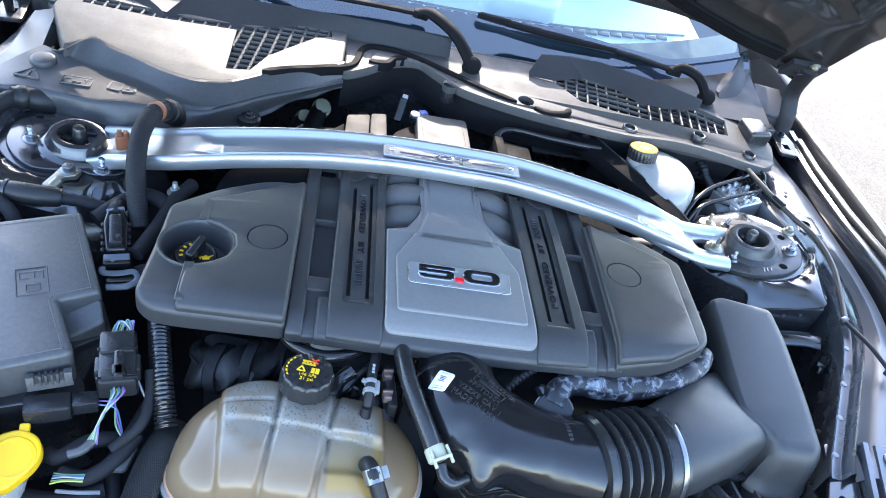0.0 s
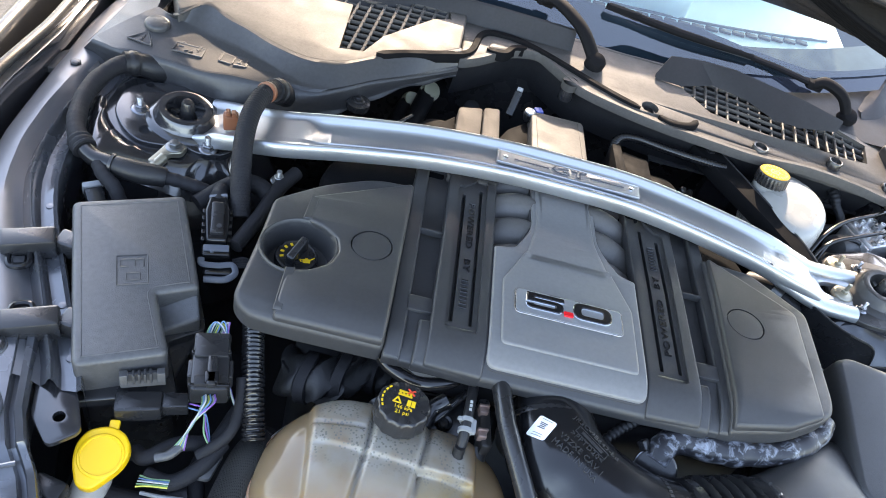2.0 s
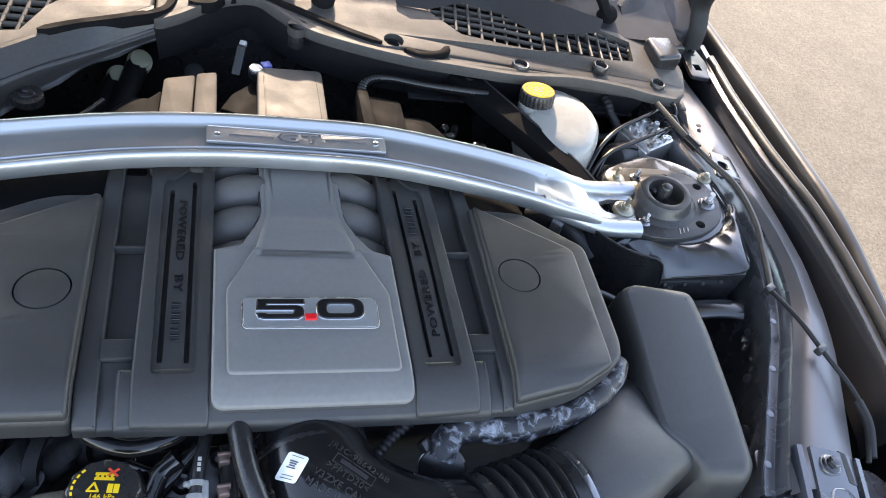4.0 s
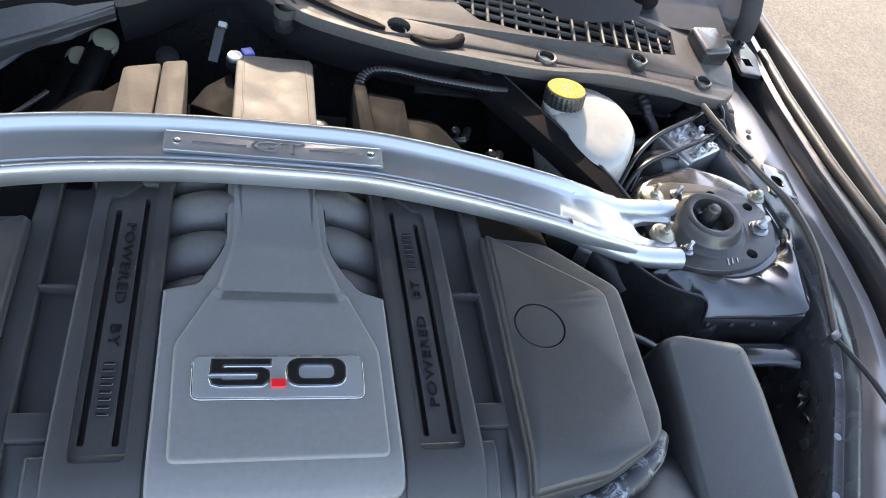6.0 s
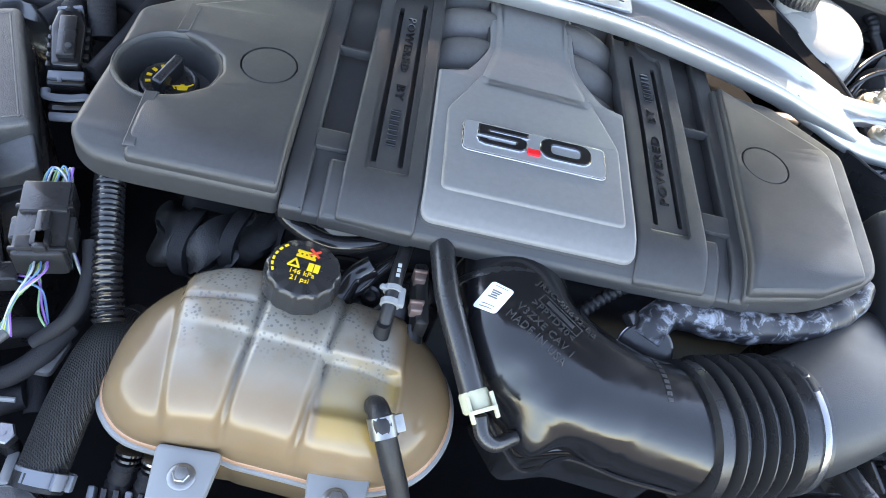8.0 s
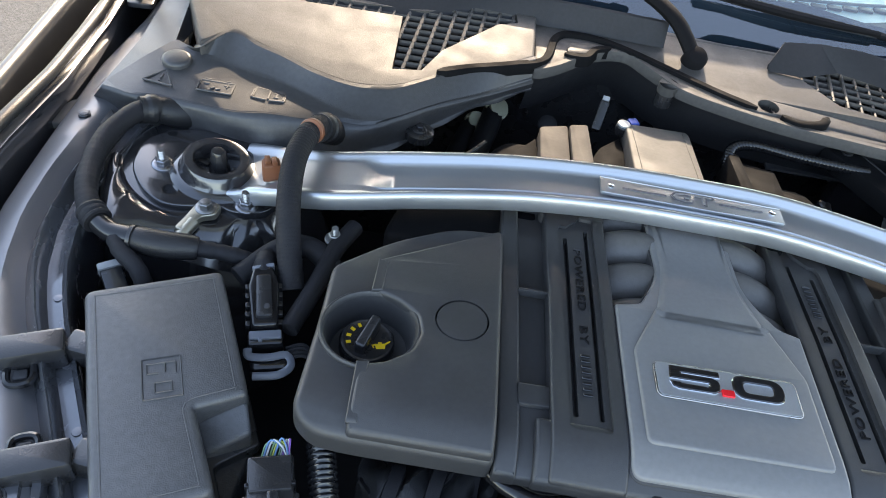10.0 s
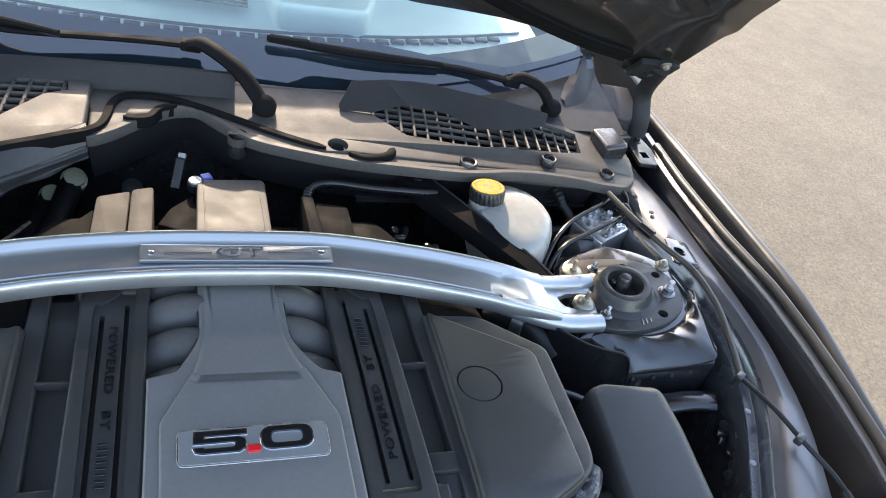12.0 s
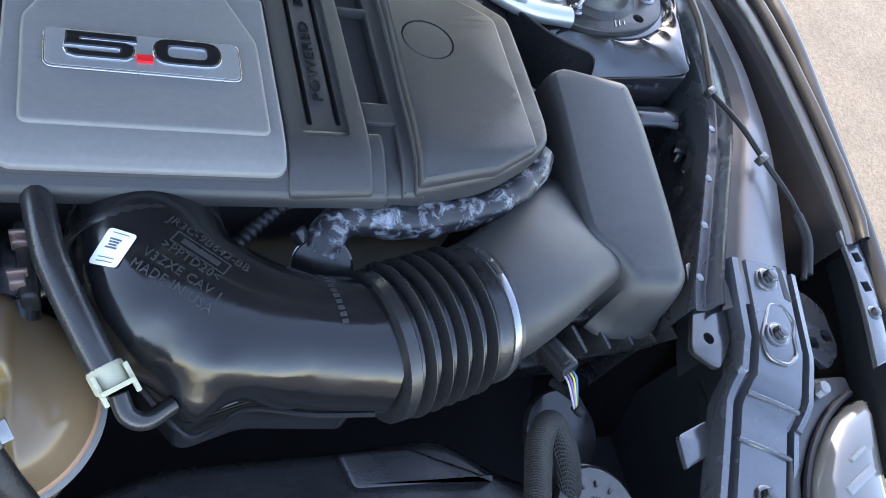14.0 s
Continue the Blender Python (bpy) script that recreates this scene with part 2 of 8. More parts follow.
def ground_material():
    m = bpy.data.materials.new("worn_asphalt")
    m.use_nodes = True
    nt = m.node_tree
    b = nt.nodes["Principled BSDF"]
    link = nt.links.new
    tc = nt.nodes.new("ShaderNodeTexCoord")

    def noise_node(scale, detail, rough=0.6):
        n = nt.nodes.new("ShaderNodeTexNoise")
        n.inputs["Scale"].default_value, n.inputs["Detail"].default_value, n.inputs["Roughness"].default_value = scale, detail, rough
        link(tc.outputs["Object"], n.inputs["Vector"])
        return n
    fine, mid, big = noise_node(90, 6, 0.75), noise_node(6, 6), noise_node(0.7, 4)
    stones = nt.nodes.new("ShaderNodeTexVoronoi")
    stones.inputs["Scale"].default_value = 105
    link(tc.outputs["Object"], stones.inputs["Vector"])
    sep = nt.nodes.new("ShaderNodeSeparateXYZ")
    link(tc.outputs["Object"], sep.inputs[0])
    side = nt.nodes.new("ShaderNodeMapRange")
    side.inputs["From Min"].default_value, side.inputs["From Max"].default_value = -0.8, 0.8
    link(sep.outputs["X"], side.inputs["Value"])
    base = nt.nodes.new("ShaderNodeMix")
    base.data_type = 'RGBA'
    base.inputs["A"].default_value = (0.051, 0.051, 0.049, 1)
    base.inputs["B"].default_value = (0.090, 0.078, 0.060, 1)
    link(side.outputs[0], base.inputs["Factor"])
    last = base.outputs["Result"]
    for src, fac in ((big.outputs["Fac"], 0.35), (mid.outputs["Fac"], 0.30), (fine.outputs["Fac"], 0.50)):
        o = nt.nodes.new("ShaderNodeMix")
        o.data_type, o.blend_type = 'RGBA', 'OVERLAY'
        o.inputs["Factor"].default_value = fac
        link(last, o.inputs["A"])
        link(src, o.inputs["B"])
        last = o.outputs["Result"]
    dots = nt.nodes.new("ShaderNodeMapRange")
    dots.inputs["From Max"].default_value = 0.5
    dots.inputs["To Min"].default_value, dots.inputs["To Max"].default_value = 0.88, 1.10
    link(stones.outputs["Distance"], dots.inputs["Value"])
    mul = nt.nodes.new("ShaderNodeMix")
    mul.data_type, mul.blend_type = 'RGBA', 'MULTIPLY'
    mul.inputs["Factor"].default_value = 1
    link(last, mul.inputs["A"])
    link(dots.outputs[0], mul.inputs["B"])
    tone = nt.nodes.new("ShaderNodeMix")
    tone.data_type, tone.blend_type = 'RGBA', 'OVERLAY'
    tone.inputs["Factor"].default_value = 0.28
    bw_ = nt.nodes.new("ShaderNodeRGBToBW")
    link(stones.outputs["Color"], bw_.inputs[0])
    link(mul.outputs["Result"], tone.inputs["A"])
    link(bw_.outputs[0], tone.inputs["B"])
    mul = tone
    crack = nt.nodes.new("ShaderNodeTexVoronoi")
    crack.feature = 'DISTANCE_TO_EDGE'
    crack.inputs["Scale"].default_value = 0.16
    warp = noise_node(3.0, 6, 0.7)
    add = nt.nodes.new("ShaderNodeMix")
    add.data_type = 'VECTOR'
    add.inputs["Factor"].default_value = 0.12
    link(tc.outputs["Object"], add.inputs["A"])
    link(warp.outputs["Color"], add.inputs["B"])
    link(add.outputs["Result"], crack.inputs["Vector"])
    cr = nt.nodes.new("ShaderNodeMapRange")
    cr.inputs["From Max"].default_value = 0.0022
    cr.inputs["To Min"].default_value = 0.6
    link(crack.outputs["Distance"], cr.inputs["Value"])
    cm = nt.nodes.new("ShaderNodeMix")
    cm.data_type, cm.blend_type = 'RGBA', 'MULTIPLY'
    cm.inputs["Factor"].default_value = 1
    link(mul.outputs["Result"], cm.inputs["A"])
    link(cr.outputs[0], cm.inputs["B"])
    link(cm.outputs["Result"], b.inputs["Base Color"])
    b.inputs["Roughness"].default_value = 0.9
    bp = nt.nodes.new("ShaderNodeBump")
    bp.inputs["Strength"].default_value, bp.inputs["Distance"].default_value = 0.6, 0.006
    link(fine.outputs["Fac"], bp.inputs["Height"])
    link(bp.outputs[0], b.inputs["Normal"])
    return m


ASPHALT = ground_material()


def tank_material():
    """Amber to milky plastic, with condensation drops on the inside of its upper shell."""
    m = material("translucent_tank_plastic", (0.185, 0.125, 0.072), 0.18, vary=0.10, bump=0.1, bscale=60)
    nt = m.node_tree
    link = nt.links.new
    b = nt.nodes["Principled BSDF"]
    amber = b.inputs["Base Color"].links[0].from_socket
    tc = nt.nodes.new("ShaderNodeTexCoord")
    sep = nt.nodes.new("ShaderNodeSeparateXYZ")
    link(tc.outputs["Object"], sep.inputs[0])

    def ramp(src, a, c, lo=0.0, hi=1.0):
        r = nt.nodes.new("ShaderNodeMapRange")
        r.interpolation_type = 'SMOOTHSTEP'
        for key, v in (("From Min", a), ("From Max", c), ("To Min", lo), ("To Max", hi)):
            r.inputs[key].default_value = v
        link(src, r.inputs["Value"])
        return r.outputs[0]

    def times(a, c):
        k = nt.nodes.new("ShaderNodeMath")
        k.operation = 'MULTIPLY'
        link(a, k.inputs[0])
        link(c, k.inputs[1])
        return k.outputs[0]
    cloud = nt.nodes.new("ShaderNodeTexNoise")
    cloud.inputs["Scale"].default_value, cloud.inputs["Detail"].default_value = 26, 4
    link(tc.outputs["Object"], cloud.inputs["Vector"])
    zone = times(times(ramp(sep.outputs["X"], -0.095, -0.078), ramp(sep.outputs["X"], 0.085, 0.068)), ramp(sep.outputs["Y"], -0.045, 0.02))
    milky = times(zone, ramp(cloud.outputs["Fac"], 0.25, 0.6, 0.35, 1.0))
    mix = nt.nodes.new("ShaderNodeMix")
    mix.data_type = 'RGBA'
    mix.inputs["B"].default_value = (0.235, 0.216, 0.183, 1)
    pocket = times(times(ramp(sep.outputs["X"], 0.026, 0.032), ramp(sep.outputs["X"], 0.090, 0.080)), times(ramp(sep.outputs["Y"], -0.050, -0.040), ramp(sep.outputs["Y"], 0.018, 0.010)))
    deep = nt.nodes.new("ShaderNodeMix")
    deep.data_type = 'RGBA'
    deep.inputs["B"].default_value = (0.27, 0.175, 0.055, 1)
    link(pocket, deep.inputs["Factor"])
    link(amber, deep.inputs["A"])
    link(milky, mix.inputs["Factor"])
    link(deep.outputs["Result"], mix.inputs["A"])
    drops = nt.nodes.new("ShaderNodeTexVoronoi")
    drops.inputs["Scale"].default_value = 270
    drops.inputs["Randomness"].default_value = 1.0
    link(tc.outputs["Object"], drops.inputs["Vector"])
    patch = nt.nodes.new("ShaderNodeTexNoise")
    patch.inputs["Scale"].default_value = 38
    link(tc.outputs["Object"], patch.inputs["Vector"])
    spot = times(times(ramp(drops.outputs["Distance"], 0.40, 0.25), ramp(patch.outputs["Fac"], 0.36, 0.46)), times(zone, ramp(sep.outputs["Y"], -0.005, 0.02)))
    wet = nt.nodes.new("ShaderNodeMix")
    wet.data_type = 'RGBA'
    wet.inputs["B"].default_value = (0.145, 0.135, 0.115, 1)
    link(spot, wet.inputs["Factor"])
    link(mix.outputs["Result"], wet.inputs["A"])
    link(wet.outputs["Result"], b.inputs["Base Color"])
    b.inputs["Subsurface Weight"].default_value = 0.35
    b.inputs["Subsurface Radius"].default_value = (0.02, 0.012, 0.006)
    b.inputs["Subsurface Scale"].default_value = 0.6
    return m


TANK = tank_material()

# ---- building blocks ----
from mathutils.bvhtree import BVHTree
from mathutils.geometry import tessellate_polygon


def thing(name, at, label, category, group="", kind=""):
    """An Empty at the thing's base, which parents its parts."""
    ob = new(name)
    ob.location = at
    ob.empty_display_size = 0.02
    return tagged(ob, label, category, group, kind)


def root_of(ob):
    v = Vector((0, 0, 0))
    while ob:
        v += ob.location
        ob = ob.parent
    return v


BEND = None


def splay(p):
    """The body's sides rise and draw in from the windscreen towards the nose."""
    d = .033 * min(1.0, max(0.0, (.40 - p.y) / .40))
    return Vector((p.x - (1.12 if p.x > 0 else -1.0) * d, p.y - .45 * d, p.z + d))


def tower_lean(p):
    """The tower tops slope down towards the engine."""
    d = min(1.0, max(0.0, (p.z - .70) / .12))
    return Vector((p.x - math.copysign(.004, p.x) * d, p.y - .003 * d, p.z + d * (.004 + .10 * (abs(p.x) - .50))))


def part(name, bm, mat, parent=None, label="", sharp=38, flat=False):
    """Links bm, built in world metres and bent by BEND where that is set, as one mesh object under a thing or a part."""
    if BEND:
        for v in bm.verts:
            v.co = BEND(v.co)
    bmesh.ops.remove_doubles(bm, verts=bm.verts, dist=2e-6)
    bmesh.ops.recalc_face_normals(bm, faces=bm.faces)
    me = bpy.data.meshes.new(name)
    bm.to_mesh(me)
    bm.free()
    if not flat:
        me.shade_smooth()
        me.set_sharp_from_angle(angle=radians(sharp))
    me.materials.append(mat)
    ob = new(name, me)
    if parent:
        me.transform(Matrix.Translation(-root_of(parent)))
        ob.parent = parent
    return tagged(ob, label)


def B():
    return bmesh.new()


def fillet(pts, r=0.01, n=4):
    """Rounds the corners of a plan outline; r: one radius, or one for each corner."""
    out = []
    k = len(pts)
    for i, p in enumerate(pts):
        p = Vector(p[:2])
        a, b = Vector(pts[i - 1][:2]) - p, Vector(pts[(i + 1) % k][:2]) - p
        ri = r[i] if isinstance(r, (list, tuple)) else r
        la, lb = a.length, b.length
        d = min(ri, la * 0.48, lb * 0.48)
        if d < 1e-5:
            out.append(p)
            continue
        p0, p1 = p + a * (d / la), p + b * (d / lb)
        for j in range(n + 1):
            t = j / n
            out.append(p0 * (1 - t) ** 2 + p * 2 * t * (1 - t) + p1 * t * t)
    return [(v.x, v.y) for v in out]


def area2(pts):
    return sum(pts[i - 1][0] * p[1] - p[0] * pts[i - 1][1] for i, p in enumerate(pts)) / 2


def offset(pts, d):
    """Moves a counter-clockwise outline inwards by d."""
    out = []
    k = len(pts)
    for i in range(k):
        p = Vector(pts[i])
        a, b = (p - Vector(pts[i - 1])), (Vector(pts[(i + 1) % k]) - p)
        if a.length < 1e-7 or b.length < 1e-7:
            out.append((p.x, p.y))
            continue
        a.normalize()
        b.normalize()
        na, nb = Vector((-a.y, a.x)), Vector((-b.y, b.x))
        nn = na + nb
        if nn.length < 1e-4:
            nn = na
        nn.normalize()
        c = max(0.45, nn.dot(na))
        q = p + nn * (d / c)
        out.append((q.x, q.y))
    return out


def circle(x, y, r, n=28, a0=0.0):
    return [(x + r * math.cos(a0 + 2 * math.pi * i / n), y + r * math.sin(a0 + 2 * math.pi * i / n)) for i in range(n)]


def fill(bm, vs):
    """Closes a ring of vertices, hollow outlines included."""
    if len(vs) < 5:
        bm.faces.new(vs)
        return
    for tri in tessellate_polygon([[v.co for v in vs]]):
        if len(set(tri)) == 3:
            bm.faces.new([vs[i] for i in tri])


def prism(bm, pts, z0, z1, bevel=0.003, seg=3, zf=None, holes=(), m=None, bottom=True, edge=None):
    """A slab with plan outline pts from z0 to z1, its upper edge rounded; zf(x, y) is added to the upper heights; holes go through."""
    pts = [tuple(p[:2]) for p in pts]
    if area2(pts) < 0:
        pts = pts[::-1]
    m = m or Matrix()
    f = zf or (lambda x, y: 0.0)
    edge = edge if edge is not None else bevel

    def ring(p2, z, lift=1.0):
        return [bm.verts.new(m @ Vector((x, y, z + lift * f(x, y)))) for x, y in p2]
    rings = [ring(pts, z0, 0.0 if zf and z0 < z1 - 0.05 else 1.0), ring(pts, z1 - edge)]
    if bevel > 0:
        for s in range(1, seg + 1):
            a = math.pi / 2 * s / seg
            rings.append(ring(offset(pts, bevel * (1 - math.cos(a))), z1 - edge + edge * math.sin(a)))
    for r0, r1 in zip(rings, rings[1:]):
        for i in range(len(r0)):
            bm.faces.new((r0[i - 1], r0[i], r1[i], r1[i - 1]))
    top = offset(pts, bevel) if bevel > 0 else pts
    if not holes:
        fill(bm, rings[-1])
        if bottom:
            fill(bm, rings[0])
    else:
        for outline, z, lift in ((top, z1, 1.0), (pts, z0, 0.0 if zf and z0 < z1 - 0.05 else 1.0)):
            if z == z0 and not bottom:
                continue
            loops = [[Vector((x, y, 0)) for x, y in o] for o in (outline, *holes)]
            flat = ring([(v.x, v.y) for o in loops for v in o], z, lift)
            for tri in tessellate_polygon(loops):
                if len(set(tri)) == 3:
                    bm.faces.new([flat[i] for i in tri])
        for h in holes:
            a, b = ring(h, z0, 0.0 if zf and z0 < z1 - 0.05 else 1.0), ring(h, z1)
            for i in range(len(a)):
                bm.faces.new((a[i], a[i - 1], b[i - 1], b[i]))
    return bm


def box(bm, size, m=None, bevel=0.002, seg=2, taper=0.0):
    """A block centred on the origin of m, its upright and upper edges rounded."""
    sx, sy, sz = size
    p = [(-sx / 2, -sy / 2), (sx / 2, -sy / 2), (sx / 2, sy / 2), (-sx / 2, sy / 2)]
    r = min(bevel * 1.2, sx * 0.3, sy * 0.3)
    return prism(bm, fillet(p, r, 2), -sz / 2, sz / 2, min(bevel, sz * 0.4, sx * .3, sy * .3), seg, m=m or Matrix())


def spline(pts, n=8):
    """A smooth line through the points (Catmull-Rom), n steps a stretch."""
    p = [Vector(q) for q in pts]
    if len(p) == 2:
        return [p[0].lerp(p[1], i / n) for i in range(n + 1)]
    e = [p[0] * 2 - p[1]] + p + [p[-1] * 2 - p[-2]]
    out = []
    for i in range(1, len(e) - 2):
        a, b, c, d = e[i - 1:i + 3]
        for j in range(n):
            t = j / n
            out.append(0.5 * ((2 * b) + (c - a) * t + (2 * a - 5 * b + 4 * c - d) * t * t + (3 * b - a - 3 * c + d) * t ** 3))
    out.append(p[-1])
    return out


def resample(line, step):
    out, acc = [line[0]], 0.0
    for a, b in zip(line, line[1:]):
        d = (b - a).length
        while d > 1e-9 and acc + d >= step:
            t = (step - acc) / d
            a = a.lerp(b, t)
            d = (b - a).length
            out.append(a)
            acc = 0.0
        acc += d
    if (out[-1] - line[-1]).length > step * 0.3:
        out.append(line[-1])
    return out


def tube(bm, pts, r, seg=10, n=8, rf=None, step=None, cap=True, flat=1.0):
    """A pipe along a smooth line; rf(s, share): the radius's factor at s metres along."""
    line = spline(pts, n)
    if step:
        line = resample(line, step)
    t0 = (line[1] - line[0]).normalized()
    side = t0.cross(Vector((0, 0, 1)))
    if side.length < 1e-3:
        side = t0.cross(Vector((1, 0, 0)))
    side.normalize()
    rings, s = [], 0.0
    total = sum((b - a).length for a, b in zip(line, line[1:]))
    for i, p in enumerate(line):
        t = (line[min(i + 1, len(line) - 1)] - line[max(i - 1, 0)]).normalized()
        side = (side - t * side.dot(t)).normalized()
        up = side.cross(t)
        if i:
            s += (p - line[i - 1]).length
        k = r * (rf(s, s / total) if rf else 1.0)
        rings.append([bm.verts.new(p + side * (k * math.cos(a)) + up * (k * flat * math.sin(a)))
                      for a in (2 * math.pi * j / seg for j in range(seg))])
    for r0, r1 in zip(rings, rings[1:]):
        for j in range(seg):
            bm.faces.new((r0[j - 1], r0[j], r1[j], r1[j - 1]))
    if cap:
        bm.faces.new(rings[0])
        bm.faces.new(rings[-1])
    return bm


def ribs(pitch, depth):
    return lambda s, u: 1.0 - depth * (0.5 + 0.5 * math.cos(2 * math.pi * s / pitch))


def lathe(bm, profile, m, seg=28, cap=True):
    """A turned body about m's z axis from (radius, height) pairs."""
    rings = []
    for r, z in profile:
        rings.append([bm.verts.new(m @ Vector((r * math.cos(a), r * math.sin(a), z))) for a in (2 * math.pi * j / seg for j in range(seg))])
    for r0, r1 in zip(rings, rings[1:]):
        for j in range(seg):
            bm.faces.new((r0[j - 1], r0[j], r1[j], r1[j - 1]))
    if cap is True:
        bm.faces.new(list(reversed(rings[0])))
    if cap:
        bm.faces.new(rings[-1])
    return bm


def loft(bm, rings, closed=True, cap=True, wrap=False):
    """Skins point rings of equal length."""
    vs = [[bm.verts.new(Vector(p)) for p in r] for r in rings]
    pairs = list(zip(vs, vs[1:])) + ([(vs[-1], vs[0])] if wrap else [])
    for a, b in pairs:
        for j in range(0 if closed else 1, len(a)):
            bm.faces.new((a[j - 1], a[j], b[j], b[j - 1]))
    if cap and closed:
        fill(bm, vs[0])
        fill(bm, vs[-1])
    return bm


def sheet(bm, f, us, vs, thick=0.0, out=None):
    """A surface f(u, v) over the given steps; thick: a second skin below it."""
    g = [[bm.verts.new(Vector(f(u, v))) for v in vs] for u in us]
    for i in range(1, len(us)):
        for j in range(1, len(vs)):
            bm.faces.new((g[i - 1][j - 1], g[i][j - 1], g[i][j], g[i - 1][j]))
    if thick:
        ext = bmesh.ops.solidify(bm, geom=bm.faces[:], thickness=thick)
    return bm


def lin(a, b, n):
    return [a + (b - a) * i / n for i in range(n + 1)]


def up_to(p, axis=(0, 0, 1)):
    """A pose at p whose z axis points along axis."""
    return Matrix.Translation(p) @ Vector(axis).to_track_quat("Z", "Y").to_matrix().to_4x4()


def hexagon(bm, r, z0, z1, m):
    return prism(bm, circle(0, 0, r, 6), z0, z1, r * 0.12, 1, m=m)


def bolt(parent, p, r=0.008, axis=(0, 0, 1), mat=None, stud=0.0, name="bolt", washer=True):
    """A hexagon head or nut with its washer and, where given, a threaded stud."""
    mat = mat or ZINC
    m = up_to(p, axis)
    bm = B()
    if washer:
        lathe(bm, [(r * 1.55, -0.001), (r * 1.55, r * 0.12), (r * 1.4, r * 0.25), (r * 1.05, r * 0.3)], m, 18)
    hexagon(bm, r, r * 0.2, r * 1.15, m)
    if stud:
        n = 6
        prof = []
        for i in range(n):
            z = r * 1.1 + stud * i / n
            prof += [(r * 0.55, z), (r * 0.48, z + stud / n * 0.5)]
        lathe(bm, prof, m, 12)
    else:
        lathe(bm, [(r * 0.7, r * 1.1), (r * 0.66, r * 1.25), (r * 0.3, r * 1.3)], m, 12)
    return part(name, bm, mat, parent)


def drape(me, on, depth):
    """Lays a flat mesh onto the surface on, from above; raised faces end depth above it."""
    mid = sum(v.co.z for v in me.vertices) / max(1, len(me.vertices))
    for v in me.vertices:
        hit = on.ray_cast(Vector((v.co.x, v.co.y, 2)), Vector((0, 0, -1)))[0]
        if hit:
            v.co.z = hit.z + (depth if v.co.z > mid else -depth)


def lettering(words, size, m, mat, parent, name="lettering", depth=0.0006, stretch=1.0, spacing=1.0, on=None):
    """Raised words in the built-in font, laid in m's plane."""
    cu = bpy.data.curves.new("words", 'FONT')
    cu.body = words
    cu.size = size
    cu.extrude = depth
    cu.align_x = 'CENTER'
    cu.align_y = 'CENTER'
    cu.space_character = spacing
    cu.resolution_u = 2
    tmp = bpy.data.objects.new("words", cu)
    scene.collection.objects.link(tmp)
    dg = bpy.context.evaluated_depsgraph_get()
    me = bpy.data.meshes.new_from_object(tmp.evaluated_get(dg))
    bpy.data.objects.remove(tmp)
    me.transform(m @ Matrix.Diagonal((stretch, 1, 1, 1)))
    me.name = name
    if on:
        drape(me, on, depth)
    me.materials.clear()
    me.materials.append(mat)
    ob = new(name, me)
    if parent:
        me.transform(Matrix.Translation(-root_of(parent)))
        ob.parent = parent
    return ob

# ---- the ground ----
bm = B()
s = 400
sheet(bm, lambda u, v: (u, v, 0), lin(-s, s, 20), lin(-s, s, 20))
tagged(part("ground", bm, ASPHALT), "sunlit worn asphalt, grey to beige with fine cracks", "ground", kind="structure")


def curve_x(table):
    """x as a smooth function of y through (y, x) pairs."""
    ys, xs = [a for a, b in table], [b for a, b in table]
    order = np.argsort(ys)
    ys, xs = np.array(ys)[order], np.array(xs)[order]
    return lambda y: float(np.interp(y, ys, xs))


BEAD = curve_x([(.45, .66), (.30, .665), (.131, .675), (.06, .692), (-.04, .703), (-.113, .699), (-.17, .685), (-.22, .662), (-.30, .615), (-.37, .574), (-.42, .545)])
PANEL = curve_x([(.45, .74), (.32, .742), (.18, .757), (0, .756), (-.105, .752), (-.19, .737), (-.243, .722), (-.31, .694), (-.385, .660), (-.42, .645)])
RAIL_IN = curve_x([(0.45, 0.779), (0.25, 0.764), (0.1, 0.764), (-0.025, 0.775), (-0.115, 0.775), (-0.2, 0.770), (-0.28, 0.761), (-0.35, 0.747), (-0.45, 0.699), (-0.52, 0.649)])
RAIL_OUT = curve_x([(.45, .806), (.25, .800), (.10, .796), (-.025, .798), (-.115, .796), (-.20, .788), (-.28, .778), (-.35, .762), (-.45, .716), (-.52, .664)])
EDGE = curve_x([(.60, .835), (.35, .838), (0, .830), (-.10, .822), (-.20, .806), (-.30, .790), (-.335, .785), (-.40, .771), (-.45, .754), (-.51, .728), (-.568, .694), (-.62, .660)])

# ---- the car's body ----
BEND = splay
body = thing("car_body", (0, 0, 0.30), "dark grey car body with open engine bay", "car body")


def swept(y0, y1, n, section):
    """A sheet whose cross-section at y is section(y), a list of (x, z)."""
    bm = B()
    ys = lin(y1, y0, n)
    loft(bm, [[(x, y, z) for x, z in section(y)] for y in ys], closed=False)
    return bm


def drop(y):
    """The gentle fall of the bonnet line towards the nose."""
    return -0.030 * max(0.0, -y - 0.05) / 0.5


